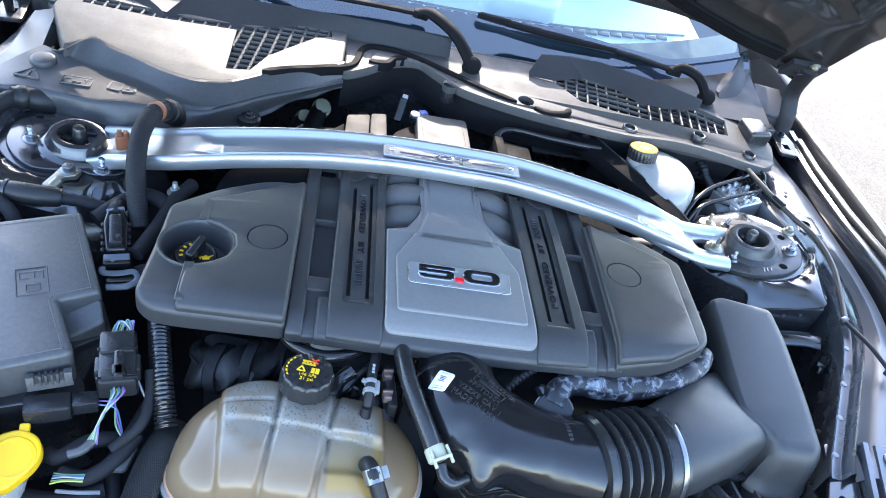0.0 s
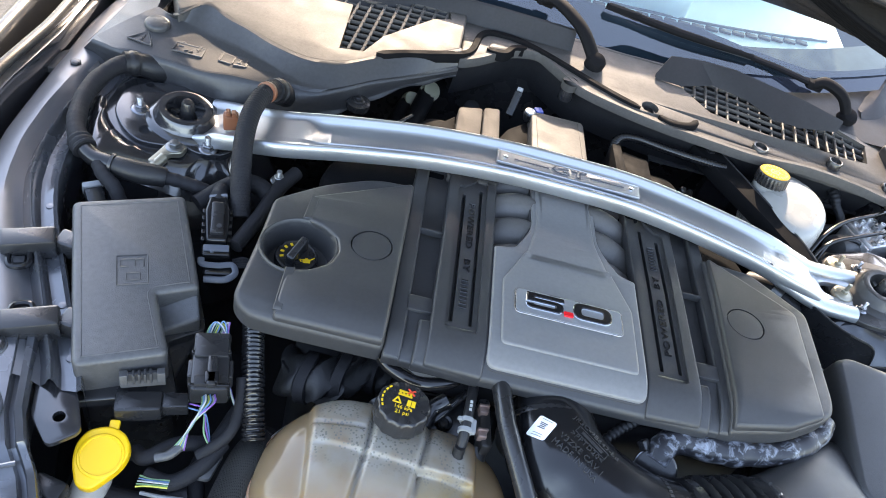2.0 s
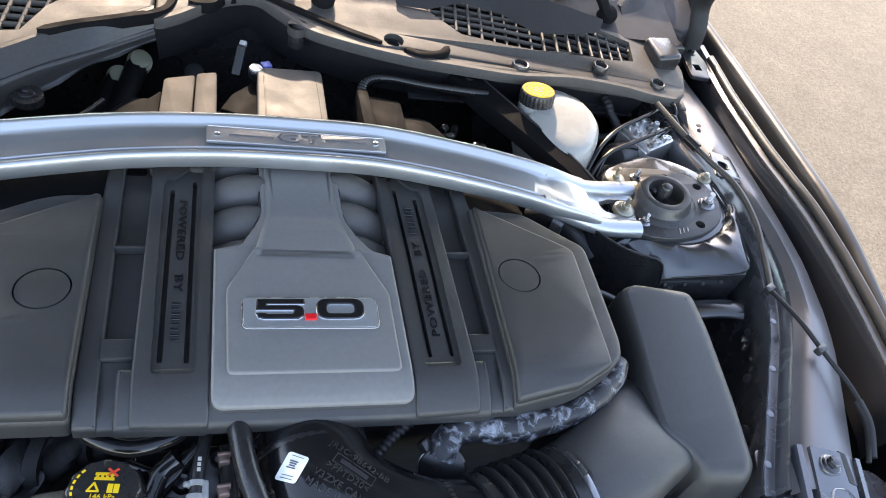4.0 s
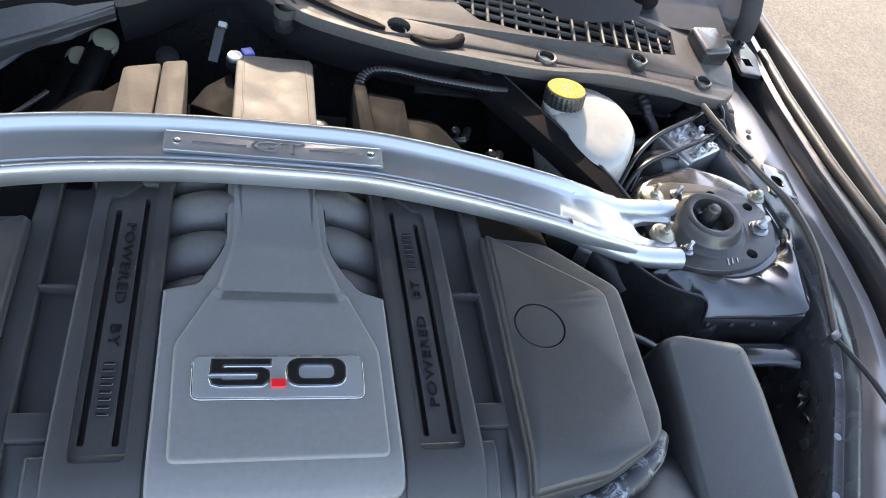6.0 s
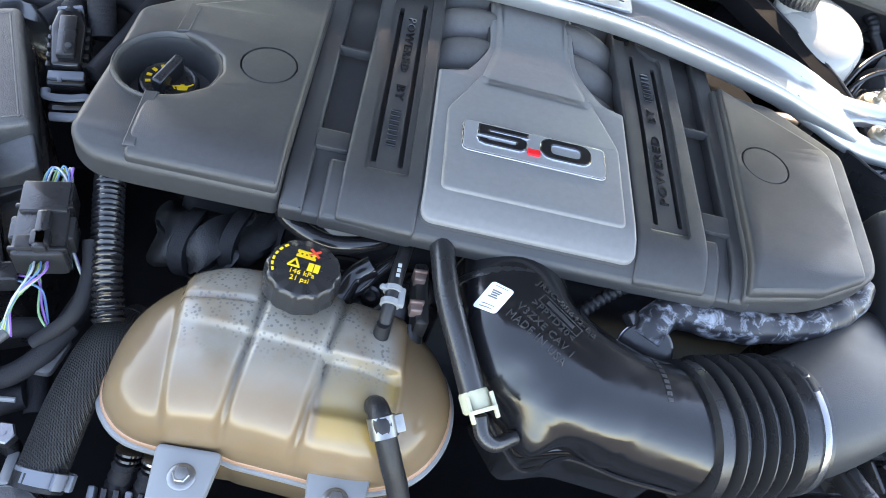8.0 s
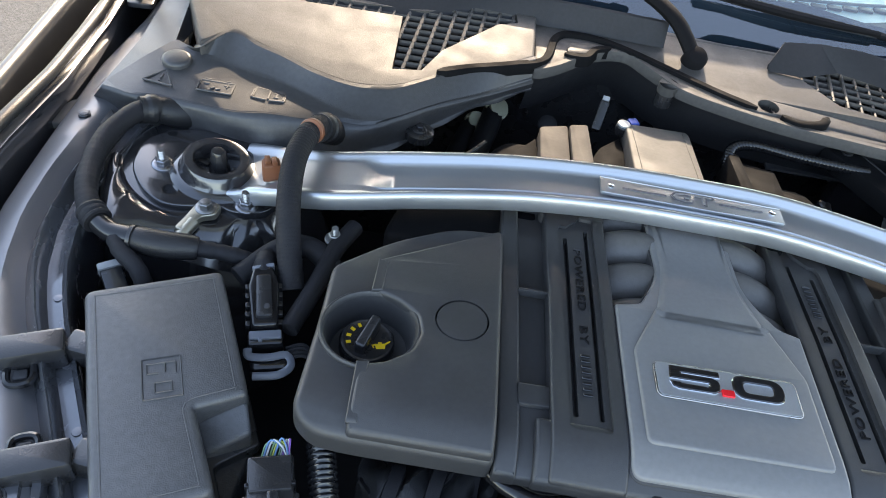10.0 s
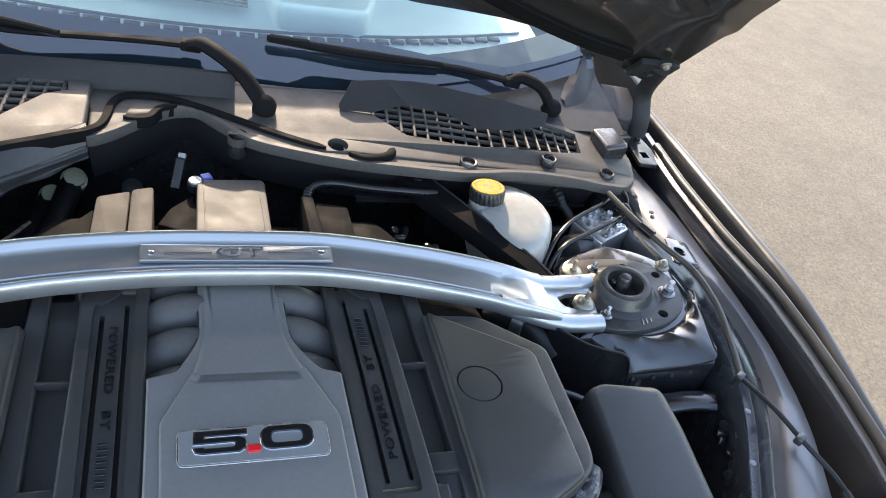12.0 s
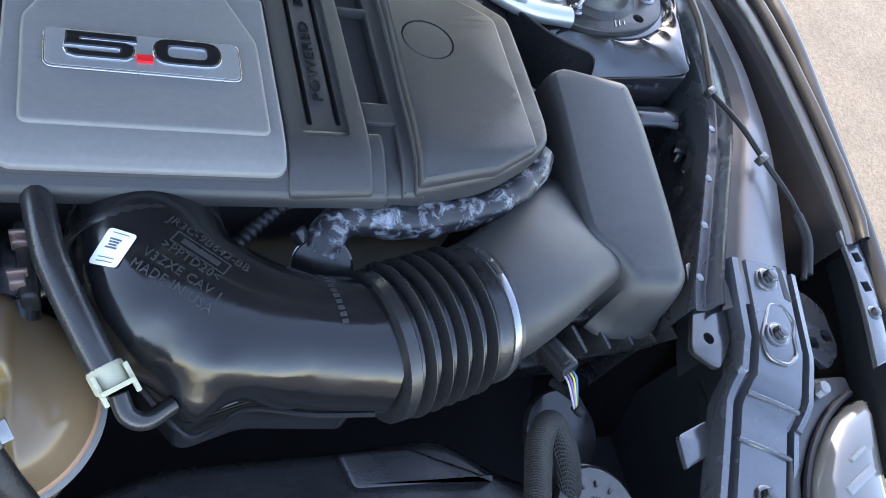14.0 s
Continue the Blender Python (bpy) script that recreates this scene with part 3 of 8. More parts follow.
for sx in (1, -1):
    def inner_flange(y):
        b, d = BEAD(y), drop(y) * 0.35
        return [(sx * x, z + d) for x, z in (
            (b - .030, .45), (b - .031, .78), (b - .031, .818), (b - .0295, .821), (b - .0275, .819), (b - .024, .815), (b - .014, .813), (b - .009, .812), (b - .006, .816),
            (b - .003, .826), (b, .829), (b + .003, .826), (b + .006, .818), (b + .012, .811))]
    part("inner_flange", swept(-.425, .45, 40, inner_flange), FLANGE, body, "glossy black inner flange with raised bead")

    def apron(y):
        b, p, d = BEAD(y), PANEL(y), drop(y) * 0.35
        return [(sx * x, z + d) for x, z in (
            (b + .012, .811), (b + .020, .818), (b + .024, .822), ((b + p) / 2, .826), (p - .006, .823), (p, .818), (p + .003, .80), (p + .004, .62))]
    part("inner_apron", swept(-.425, .45, 40, apron), PAINT, body, "satin dark painted inner apron")
    for k, y in enumerate((-.20, -.27, -.33, -.39)):
        bm = B()
        lathe(bm, [(.0045, 0), (.0042, .0008), (.0020, .0010)], Matrix.Translation((sx * (BEAD(y) - .020), y, .8145 + drop(y) * .35)), 12)
        part("spot_weld", bm, FLANGE, body)

    def gutter(y):
        a, c, d = RAIL_IN(y), RAIL_OUT(y), drop(y) * 0.6
        return [(sx * x, z + d) for x, z in (
            (a - .004, .76), (a - .003, .838), (a, .845), (a + .006, .847), (a + .010, .851), (a + .020, .852), (a + .024, .848), (c - .004, .846), (c, .838), (c + .001, .80))]
    part("fender_rail", swept(-.37, .42, 32, gutter), STEELBLACK, body, "black painted fender flange")

    def seal(y):
        a, d = RAIL_IN(y) + .015, drop(y) * 0.6
        return [(sx * (a + .008 * math.cos(t)), .853 + d + .008 * math.sin(t)) for t in lin(-.2, math.pi + .2, 8)]
    part("rubber_seal", swept(-.37, .37, 32, seal), RUBBER, body)

    def outer(y):
        e, d = EDGE(y), drop(y)
        return [(sx * x, z + d) for x, z in (
            (e - .015, .80), (e - .0145, .850), (e - .012, .856), (e - .007, .860), (e - .001, .861), (e + .005, .858), (e + .012, .848), (e + .022, .815), (e + .034, .76), (e + .045, .66), (e + .045, .45), (e + .03, .30))]
    part("fender", swept(-.60, .95, 56, outer), PAINT_OUT, body, "glossy grey fender")

    def foot(y):
        e, d = EDGE(y), drop(y)
        a = max(PANEL(y) + .006, RAIL_IN(y) - .02)
        return [(sx * a, .60), (sx * (e - .02), .60)]
    part("wheel_housing", swept(-.62, .45, 10, foot), BLACKHOLE, body)

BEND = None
# closing plates below and around the bay
bm = B()
prism(bm, [(-.75, -.75), (.75, -.75), (.75, .5), (-.75, .5)], .40, .42, 0)
part("undertray", bm, BLACKHOLE, body)
bm = B()
prism(bm, [(-.72, .365), (.72, .365), (.72, .390), (-.72, .390)], .42, .875, .004)
part("firewall", bm, PLASTIC_DARK, body, "black firewall")
bm = B()
prism(bm, [(-.75, -.80), (.75, -.80), (.75, -.77), (-.75, -.77)], .30, .70, .01)
part("nose_panel", bm, BLACKHOLE, body)

for sx in (1, -1):
    bm = B()
    prism(bm, [(sx * .655, -.78), (sx * .675, -.78), (sx * .675, -.41), (sx * .655, -.41)], .42, .745, .004)
    part("inner_wall", bm, BLACKHOLE, body)
    bm = B()
    lathe(bm, [(.20, -.11), (.30, -.115), (.335, -.09), (.340, 0), (.335, .09), (.30, .115), (.20, .11)], up_to((sx * .70, -.12, .338), (1, 0, 0)), 40)
    part("tyre", bm, RUBBER, body, "black front tyre")

# strut towers


def strut_tower(sx):
    def ridge(a):
        return (1 - abs(math.sin(4 * a + .6))) ** 1.5
    tw = part("strut_tower", loft(B(), [
        [(sx * (.548 + (r + e * .016 * ridge(a)) * math.cos(a) * kx), .010 + (r + e * .016 * ridge(a)) * math.sin(a) * ky, z)
         for a in (2 * math.pi * j / 128 for j in range(128))]
        for r, z, kx, ky, e in ((.158, .60, 1.05, 1.0, 0), (.152, .72, 1.0, .98, 0), (.144, .752, .98, .97, .2), (.134, .774, .96, .95, .7), (.121, .799, .95, .93, 1.0), (.112, .815, .94, .92, .8), (.106, .826, .94, .91, .4), (.102, .8305, .93, .90, .1), (.098, .8320, .93, .90, 0), (.04, .833, .93, .88, 0))]),
        STEELBLACK, body, "glossy black pressed steel strut tower", sharp=60)
    bm = B()
    if sx > 0:
        pl = [(.455, -.030), (.466, -.052), (.490, -.067), (.531, -.074), (.578, -.067), (.613, -.045), (.629, -.002), (.618, .036), (.592, .056), (.560, .066), (.505, .072), (.468, .062), (.453, .035)]
        holes = [circle(.577, -.049, .0072, 14), circle(.603, .026, .0066, 14), circle(.560, .048, .0060, 12)]
    else:
        pl = [(.455, -.030), (.470, -.052), (.500, -.060), (.520, -.054), (.545, -.066), (.575, -.072), (.602, -.055), (.624, -.024), (.626, .022), (.602, .052), (.56, .066), (.505, .070), (.468, .056), (.453, .035)]
        holes = [circle(-.572, -.048, .0085, 14), circle(-.600, .044, .0060, 14)]
    pl = fillet([(sx * x, y) for x, y in pl], .016, 4)
    prism(bm, pl, .8325, .8405, .0022, 3, holes=holes)
    part("top_plate", bm, TOWERPLATE if sx > 0 else STEELBLACK, tw)
    bm = B()
    k = .83
    lathe(bm, [(r * k, z) for r, z in ((.066, .8385), (.060, .8435), (.052, .8455), (.0485, .850), (.0465, .8555), (.043, .8600), (.0365, .8610), (.0310, .8600), (.0295, .855), (.0290, .828))],
          Matrix.Translation((sx * .533, -.002, 0)), 48, cap=False)
    part("bearing_cup", bm, TOWERPLATE if sx > 0 else STEELBLACK, tw)
    bm = B()
    lathe(bm, [(.029, .834), (.020, .835), (.0125, .838), (.0115, .846), (.0095, .849), (.0090, .866), (.0070, .870), (.0035, .8705)], Matrix.Translation((sx * .531, 0, 0)), 24)
    part("damper_rod", bm, PLASTIC_DARK, tw)
    for k in range(5):
        bm = B()
        box(bm, (.014, .007, .007), Matrix.Translation((sx * .531, 0, .841)) @ pose(0, 0, 0, 0, 0, 20 + k * 72) @ Matrix.Translation((.0205, 0, 0)), .0015)
        part("bump_stop", bm, ZINC if k % 2 else PLASTIC_DARK, tw)
    for x, y in (((.603, -.010),) if sx > 0 else ((.592, -.012), (.488, -.046))):
        bolt(tw, (sx * x, y, .8405), .0082, mat=STEELBAND, stud=.013, name="nut")
    if sx > 0:
        bolt(tw, (.622, .042, .8405), .0072, mat=ZINC_YELLOW, stud=.004, name="nut")
        for k, x in enumerate((.540, .546, .553)):
            bm = B()
            box(bm, (.0022, .011 - .002 * k, .0012), Matrix.Translation((x, -.060 + .001 * k, .8410)) @ pose(0, 0, 0, 0, 0, -12), .0003, 1)
            part("stamped_mark", bm, ZINC, tw)
    return tw


BEND = tower_lean
strut_tower(1)
strut_tower(-1)
BEND = None


def beam_top(x, y):
    return .36 * max(0.0, x - .515)


# faceted skirt from the tower's top plate down to the cross beam
FOOT = spline([(.452, -.088, .780), (.487, -.108, .796), (.525, -.118, .813), (.570, -.127, .830), (.606, -.134, .847), (.619, -.124, .853), (.634, -.075, .853), (.650, -.020, .852)], 10)


def skirt(u, v):
    a = -2.55 + 2.35 * u
    top = tower_lean(Vector((.548 + .093 * math.cos(a), .010 + .086 * math.sin(a), .8325)))
    k = u * (len(FOOT) - 1)
    i = min(int(k), len(FOOT) - 2)
    low = FOOT[i].lerp(FOOT[i + 1], k - i)
    dent = (1 - abs(math.sin(5.5 * math.pi * u + .5)) ** .6) * math.sin(math.pi * min(1, v * 1.25)) if v < .8 else 0
    out = (low - top)
    out.z = 0
    return top.lerp(low, v) + Vector((0, 0, .010 * math.sin(math.pi * v) - .014 * v * v * (1 - v))) - out.normalized() * (.010 * dent)


for sx in (1, -1):
    bm = B()
    sheet(bm, lambda u, v: [c * k for c, k in zip(skirt(u, v), (sx, 1, 1))], lin(0, 1, 110), lin(0, 1, 18))
    part("tower_skirt", bm, STEELBLACK, body, "glossy black pressed facets of the strut tower", sharp=60)
bm = B()
prism(bm, [(.440, -.094), (.487, -.110), (.525, -.120), (.570, -.129), (.612, -.137), (.622, -.120), (.60, -.06), (.45, -.05)], .70, .8105, .002, 2, zf=lambda x, y: beam_top(x, y) if x > .515 else .55 * (x - .515))
bw = part("cross_beam", bm, STEELBLACK, body, "glossy black pressed cross beam below the tower")
for x, y in ((.515, -.1185), (.540, -.1245), (.563, -.1290), (.586, -.1330)):
    bm = B()
    lathe(bm, [(.0032, 0), (.0030, .0012), (.0015, .0016)], up_to((x, y, .797 + beam_top(x, y)), (0, -1, .2)), 10)
    part("rivet", bm, ZINC, bw)
bm = B()
tube(bm, [(.49, -.150, .770), (.54, -.156, .788), (.585, -.162, .800), (.612, -.170, .806)], .016, 14, 5, flat=.5)
part("pressed_step", bm, STEELBLACK, bw)
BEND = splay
for x, y, z, a in ((.628, -.205, .770, 60), (.628, -.235, .765, 75), (.622, -.29, .760, 50)):
    bm = B()
    box(bm, (.030, .008, .010), Matrix.Translation((x, y, z)) @ pose(0, 0, 0, 0, 20, a), .002)
    box(bm, (.010, .014, .006), Matrix.Translation((x, y, z + .006)) @ pose(0, 0, 0, 0, 20, a), .001)
    part("wall_clip", bm, PLASTIC_GLOSS, body)
for x, y in ((.600, -.19), (.61, -.26), (.598, -.33)):
    bm = B()
    lathe(bm, [(.006, 0), (.006, .004), (.003, .005)], up_to((BEAD(y) - .0305, y, .77), (-1, 0, .1)), 12)
    part("plug", bm, BLACKHOLE, body)

# apron details: oval slot plate, small holes
bm = B()
slot = fillet([(.690, .078), (.706, .072), (.708, .092), (.692, .098)], .0075, 5)
prism(bm, fillet([(.678, .062), (.718, .052), (.722, .108), (.690, .122)], .006, 3), .825, .8295, .0015, 2, holes=[slot])
part("slotted_plate", bm, STEELBLACK, body, "black plate with oval slot")
for x, y in ((.700, .19), (.712, .05), (.69, .235)):
    bm = B()
    lathe(bm, [(.0045, .8270), (.0045, .8285), (.003, .8287)], Matrix.Translation((x, y, 0)), 12)
    part("plug", bm, BLACKHOLE, body)

# hinge brackets at the rear of each fender
for sx in (1, -1):
    bm = B()
    prism(bm, [(sx * x, y) for x, y in fillet([(.722, .305), (.757, .300), (.772, .355), (.765, .42), (.735, .425)], .006, 3)], .846, .853, .0015, 2,
          holes=[[(sx * .752, .325), (sx * .752, .345), (sx * .738, .345), (sx * .738, .325)]])
    ln_ = B()
    prism(ln_, [(sx * x, y) for x, y in ((.690, .408), (.725, .395), (.790, .430), (.800, .490), (.700, .500))], .60, .885, .008, 3, zf=lambda x, y: .25 * (y - .40))
    part("fender_liner", ln_, LIPS, body)
    hb = part("hinge_bracket", bm, BLACKPAINT, body, "black steel bonnet hinge bracket")
    bolt(hb, (sx * .751, .385, .853), .007, mat=PLASTIC_DARK)

# front upper tie bars with their bolts, on each side
for sx in (1, -1):
    bm = B()
    cl = [(.621, -.385, .818), (.593, -.472, .817), (.574, -.508, .812), (.556, -.530, .798), (.528, -.582, .793), (.478, -.665, .790), (.45, -.72, .785)]
    line = [Vector(a).lerp(Vector(b), k / 5) for a, b in zip(cl, cl[1:]) for k in range(5)] + [Vector(cl[-1])]
    rings = []
    for i, p in enumerate(line):
        t = (line[min(i + 1, len(line) - 1)] - line[max(i - 1, 0)])
        t.z = 0
        t.normalize()
        nrm = Vector((-t.y, t.x, 0))
        row = []
        for w, h in ((-.041, -.026), (-.041, -.004), (-.039, 0), (-.033, .001), (-.031, -.007), (-.027, -.008), (-.024, .002), (0, .004), (.024, .002), (.027, -.008), (.031, -.007), (.033, .001), (.039, 0), (.041, -.004), (.041, -.026)):
            q = p + nrm * w
            row.append((sx * q.x, q.y, q.z + h))
        rings.append(row)
    loft(bm, rings, closed=False)
    bar = part("tie_bar", bm, FLANGE, body, "dark painted pressed front tie bar")
    for x, y, z, r in ((.611, -.402, .824, .0072), (.592, -.461, .822, .0072), (.522, -.597, .797, .0070)):
        bolt(bar, (sx * x, y, z), r, mat=STEELBLACK, name="bolt")
    for x, y in ((.611, -.402), (.592, -.461)):
        bm = B()
        lathe(bm, [(.0135, .8195), (.0125, .8226), (.0110, .8230), (.0102, .8222), (.0070, .8222)], Matrix.Translation((sx * x, y, 0)), 28)
        part("bolt_seat", bm, FLANGE, bar)
    pan = fillet([(.618, -.432), (.600, -.428), (.572, -.462), (.570, -.482), (.588, -.492), (.606, -.484), (.612, -.464), (.622, -.452)], .007, 4)
    bm = B()
    tube(bm, [(sx * x, y, .8198) for x, y in pan + pan[:1]], .0020, 8, 1)
    part("pressed_edge", bm, FLANGE, bar)
    bm = B()
    prism(bm, [(sx * a, b) for a, b in fillet([(.632, -.385), (.640, -.390), (.632, -.428), (.624, -.424)], .002, 2)], .8150, .8210, .001, 1)
    part("slot_mark", bm, BLACKHOLE, bar)
    # flange tongue with a hole, beside the bar
    bm = B()
    prism(bm, [(sx * a, b) for a, b in fillet([(.556, -.37), (.572, -.39), (.552, -.456), (.524, -.484), (.500, -.462), (.522, -.42), (.536, -.37)], .008, 4)], .797, .803, .0015, 2,
          holes=[circle(sx * .526, -.452, .006, 14)])
    part("flange", bm, STEELBLACK, body)
    # outer bracket between bar and fender
    bm = B()
    prism(bm, [(sx * a, b) for a, b in fillet([(.650, -.400), (.700, -.395), (.722, -.42), (.715, -.47), (.685, -.49), (.672, -.47), (.645, -.475), (.632, -.44)], .010, 4)], .776, .783, .0015, 2,
          holes=[circle(sx * .683, -.458, .007, 14), circle(sx * .706, -.452, .0075, 14)])
    part("fender_bracket", bm, FLANGE, body)
    # slotted strip along the fender's front
    bm = B()
    ys_ = lin(-.345, -.500, 8)
    strip = [(EDGE(y) - .017, y) for y in ys_] + [(EDGE(y) - .043, y - .006) for y in reversed(ys_)]
    prism(bm, [(sx * a, b) for a, b in strip], .826, .832, .002, 2,
          holes=[[(sx * (EDGE(y) + dx), y + dy) for dx, dy in ((-.036, -.006), (-.024, -.005), (-.024, .006), (-.036, .006))] for y in (-.385, -.420)])
    fl = part("front_flange", bm, FLANGE, body)
    bolt(fl, (sx * (EDGE(-.450) - .030), -.450, .832), .005, mat=STEELBLACK)
    # pressed lines and a side tab on the bar's front half
    for cx, cy, cz in ((.563, -.521, .8090), (.541, -.558, .7985), (.508, -.618, .7950)):
        bm = B()
        tube(bm, [(sx * (cx - .024), cy + .013, cz), (sx * cx, cy, cz + .001), (sx * (cx + .024), cy - .013, cz)], .0024, 8, 4)
        part("pressed_edge", bm, FLANGE, bar)
    bm = B()
    prism(bm, [(sx * a, b) for a, b in fillet([(.470, -.560), (.520, -.545), (.512, -.520), (.474, -.530)], .004, 3)], .770, .775, .0015, 2)
    part("side_tab", bm, FLANGE, bar)
    bm = B()
    box(bm, (.024, .007, .006), Matrix.Translation((sx * .640, -.512, .800)) @ pose(0, 0, 0, 0, 20 * sx, 35 * sx), .002)
    lathe(bm, [(.007, 0), (.006, .006), (.003, .007)], Matrix.Translation((sx * .640, -.512, .801)), 14)
    part("white_clip", bm, TANKTAB, body)
    # headlamp
    hl = thing("headlamp", (sx * .62, -.62, .66), "clear-covered headlamp in the front corner of the bay", "headlamp", "headlamps")
    bm = B()
    rings = []
    lens = fillet([(.694, -.524), (.672, -.528), (.642, -.540), (.612, -.560), (.578, -.592), (.556, -.630), (.540, -.72), (.60, -.76), (.640, -.66), (.664, -.590)], .008, 4)
    for z, k in ((.66, 1.0), (.74, 1.0), (.790, 1.0), (.799, .985), (.804, .95), (.811, .80), (.815, .5)):
        rings.append([(sx * (.615 + (x - .615) * k), -.62 + (y + .62) * k, z) for x, y in lens])
    loft(bm, rings)
    part("lamp_cover", bm, LAMP, hl)
    bm = B()
    prism(bm, [(sx * a, b) for a, b in fillet([(.640, -.498), (.690, -.500), (.688, -.519), (.668, -.522), (.638, -.534), (.607, -.554), (.573, -.587), (.551, -.630), (.535, -.72), (.505, -.72), (.540, -.615), (.568, -.570), (.606, -.530)], .005, 3)], .70, .795, .004, 3)
    part("housing", bm, PLASTIC, hl, "black lamp housing edge")
    bm = B()
    tube(bm, [(sx * x, y, .797) for x, y in ((.680, -.518), (.652, -.529), (.622, -.546), (.588, -.575), (.560, -.615), (.545, -.66))], .0036, 8, 5)
    part("gasket", bm, RUBBER, hl)
    for x, y, w, h, yaw in ((.618, -.600, .045, .008, 20), (.604, -.630, .040, .005, 20), (.630, -.578, .026, .004, 20)):
        bm = B()
        box(bm, (w, h, .004), Matrix.Translation((sx * x, y, .8145)) @ pose(0, 0, 0, 0, 0, sx * yaw), .001)
        part("lens_bar", bm, TANKTAB, hl)

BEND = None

# ---- cowl ----
cowl = thing("cowl_cover", (0, .28, .84), "weathered charcoal plastic cowl cover with grilles", "cowl cover")


# battery-side cover: a low front shelf, a wall and a raised rear deck
def deck_z(x, y):
    return .05 * (y - .15) - .03 * max(0.0, -x - .55)


bm = B()
grille_l = [(-.612, .300), (-.490, .290), (-.360, .296), (-.357, .172), (-.320, .180), (-.298, .232), (-.227, .318), (-.199, .331), (-.203, .360), (-.262, .354), (-.330, .318), (-.44, .310), (-.54, .318), (-.610, .328)]
deck = [(-.598, .160), (-.566, .196), (-.530, .176), (-.493, .161), (-.450, .140), (-.401, .127), (-.366, .131), (-.338, .143), (-.280, .190), (-.224, .216), (-.174, .254), (-.172, .37), (-.30, .40), (-.62, .37), (-.655, .285)]
prism(bm, fillet(deck, [.004, .010, .02, .02, .02, .02, .02, .02, .02, .02, .002, .01, .02, .02, .02], 4), .865, .908, .004, 3, zf=deck_z, holes=[grille_l], bottom=False)
cl = part("battery_side_cover", bm, COWLING, cowl)
bm = B()
crest = spline([(-.610, .170, .890), (-.594, .158, .903), (-.566, .193, .9095), (-.530, .173, .9085), (-.493, .158, .908), (-.450, .137, .907), (-.401, .124, .9065), (-.366, .128, .9065), (-.338, .140, .907), (-.280, .187, .909), (-.224, .213, .911), (-.172, .252, .912)], 4)
foot_ = spline([(-.640, .190, .886), (-.610, .168, .886), (-.570, .158, .886), (-.528, .146, .886), (-.495, .138, .886), (-.465, .126, .886), (-.425, .104, .886), (-.385, .092, .885), (-.345, .104, .885), (-.290, .150, .887), (-.232, .190, .889), (-.172, .240, .891)], 4)
shelf = spline([(-.690, .090, .878), (-.660, .070, .880), (-.620, .074, .880), (-.575, .070, .880), (-.530, .068, .880), (-.490, .076, .880), (-.450, .078, .880), (-.408, .084, .880), (-.365, .090, .880), (-.300, .143, .883), (-.240, .183, .886), (-.172, .234, .889)], 4)
loft(bm, [shelf, [a.lerp(b, .5) + Vector((0, 0, .0015)) for a, b in zip(shelf, foot_)], [a.lerp(b, .94) for a, b in zip(shelf, foot_)], [a.lerp(b, .12) for a, b in zip(foot_, crest)], [a.lerp(b, .92) for a, b in zip(foot_, crest)], crest, [p + Vector((0, .006, .001)) for p in crest]], closed=False)
# same moulding as the deck; its shade is put into this darker plastic
part("front_shelf", bm, PLASTIC, cowl, sharp=28)
bm = B()
loft(bm, [[(-.655, .075, .876), (-.640, .190, .884), (-.648, .290, .900)], [(-.700, .085, .868), (-.690, .200, .872), (-.690, .300, .882)], [(-.715, .10, .850), (-.705, .21, .850), (-.70, .31, .855)]], closed=False)
# darker than the deck too, with the shade in its colour
part("side_slope", bm, PLASTIC, cowl)

def in_poly(x, y, poly):
    c = False
    for i in range(len(poly)):
        (x0, y0), (x1, y1) = poly[i - 1], poly[i]
        if (y0 > y) != (y1 > y) and x < (x1 - x0) * (y - y0) / (y1 - y0) + x0:
            c = not c
    return c


def lattice(poly, ux, uy, zf, rx, ry, lean=(0.0, 0.0)):
    """Crossing bars cut to an outline. ux, uy: the steps; lean: how far the bars of each family slant."""
    bm = B()
    x0, x1 = min(p[0] for p in poly), max(p[0] for p in poly)
    y0, y1 = min(p[1] for p in poly), max(p[1] for p in poly)

    def run(points, r):
        cur = []
        for q in points + [None]:
            if q and in_poly(q[0], q[1], poly):
                cur.append(q)
            else:
                if len(cur) > 1:
                    tube(bm, [(x, y, zf(x, y) - r) for x, y in (cur[0], cur[len(cur) // 2], cur[-1])], r, 8, 3, flat=1.5)
                cur = []
    k = -12
    while x0 + k * ux < x1 + 12 * ux:
        run([(x0 + k * ux + lean[0] * (y - y0), y) for y in lin(y0, y1, 60)], rx)
        k += 1
    k = -12
    while y0 + k * uy < y1 + 12 * uy:
        run([(x, y0 + k * uy + lean[1] * (x - x0)) for x in lin(x0, x1, 160)], ry)
        k += 1
    return bm


part("intake_grille", lattice(grille_l, .0205, .0155, lambda x, y: .905 + deck_z(x, y), .0030, .0026, (.10, .03)), COWLING, cowl)
# solid black sheet added below the grille, for the shade in its openings
bm = B()
prism(bm, [(-.63, .27), (-.375, .27), (-.375, .165), (-.31, .165), (-.205, .30), (-.190, .37), (-.63, .37)], .836, .840, 0)
part("grille_shade_sheet", bm, BLACKHOLE, cowl)
bm = B()
prism(bm, circle(-.622, .142, .0185, 24), .874, .8930, .005, 3)
part("dome", bm, PLASTIC, cowl)
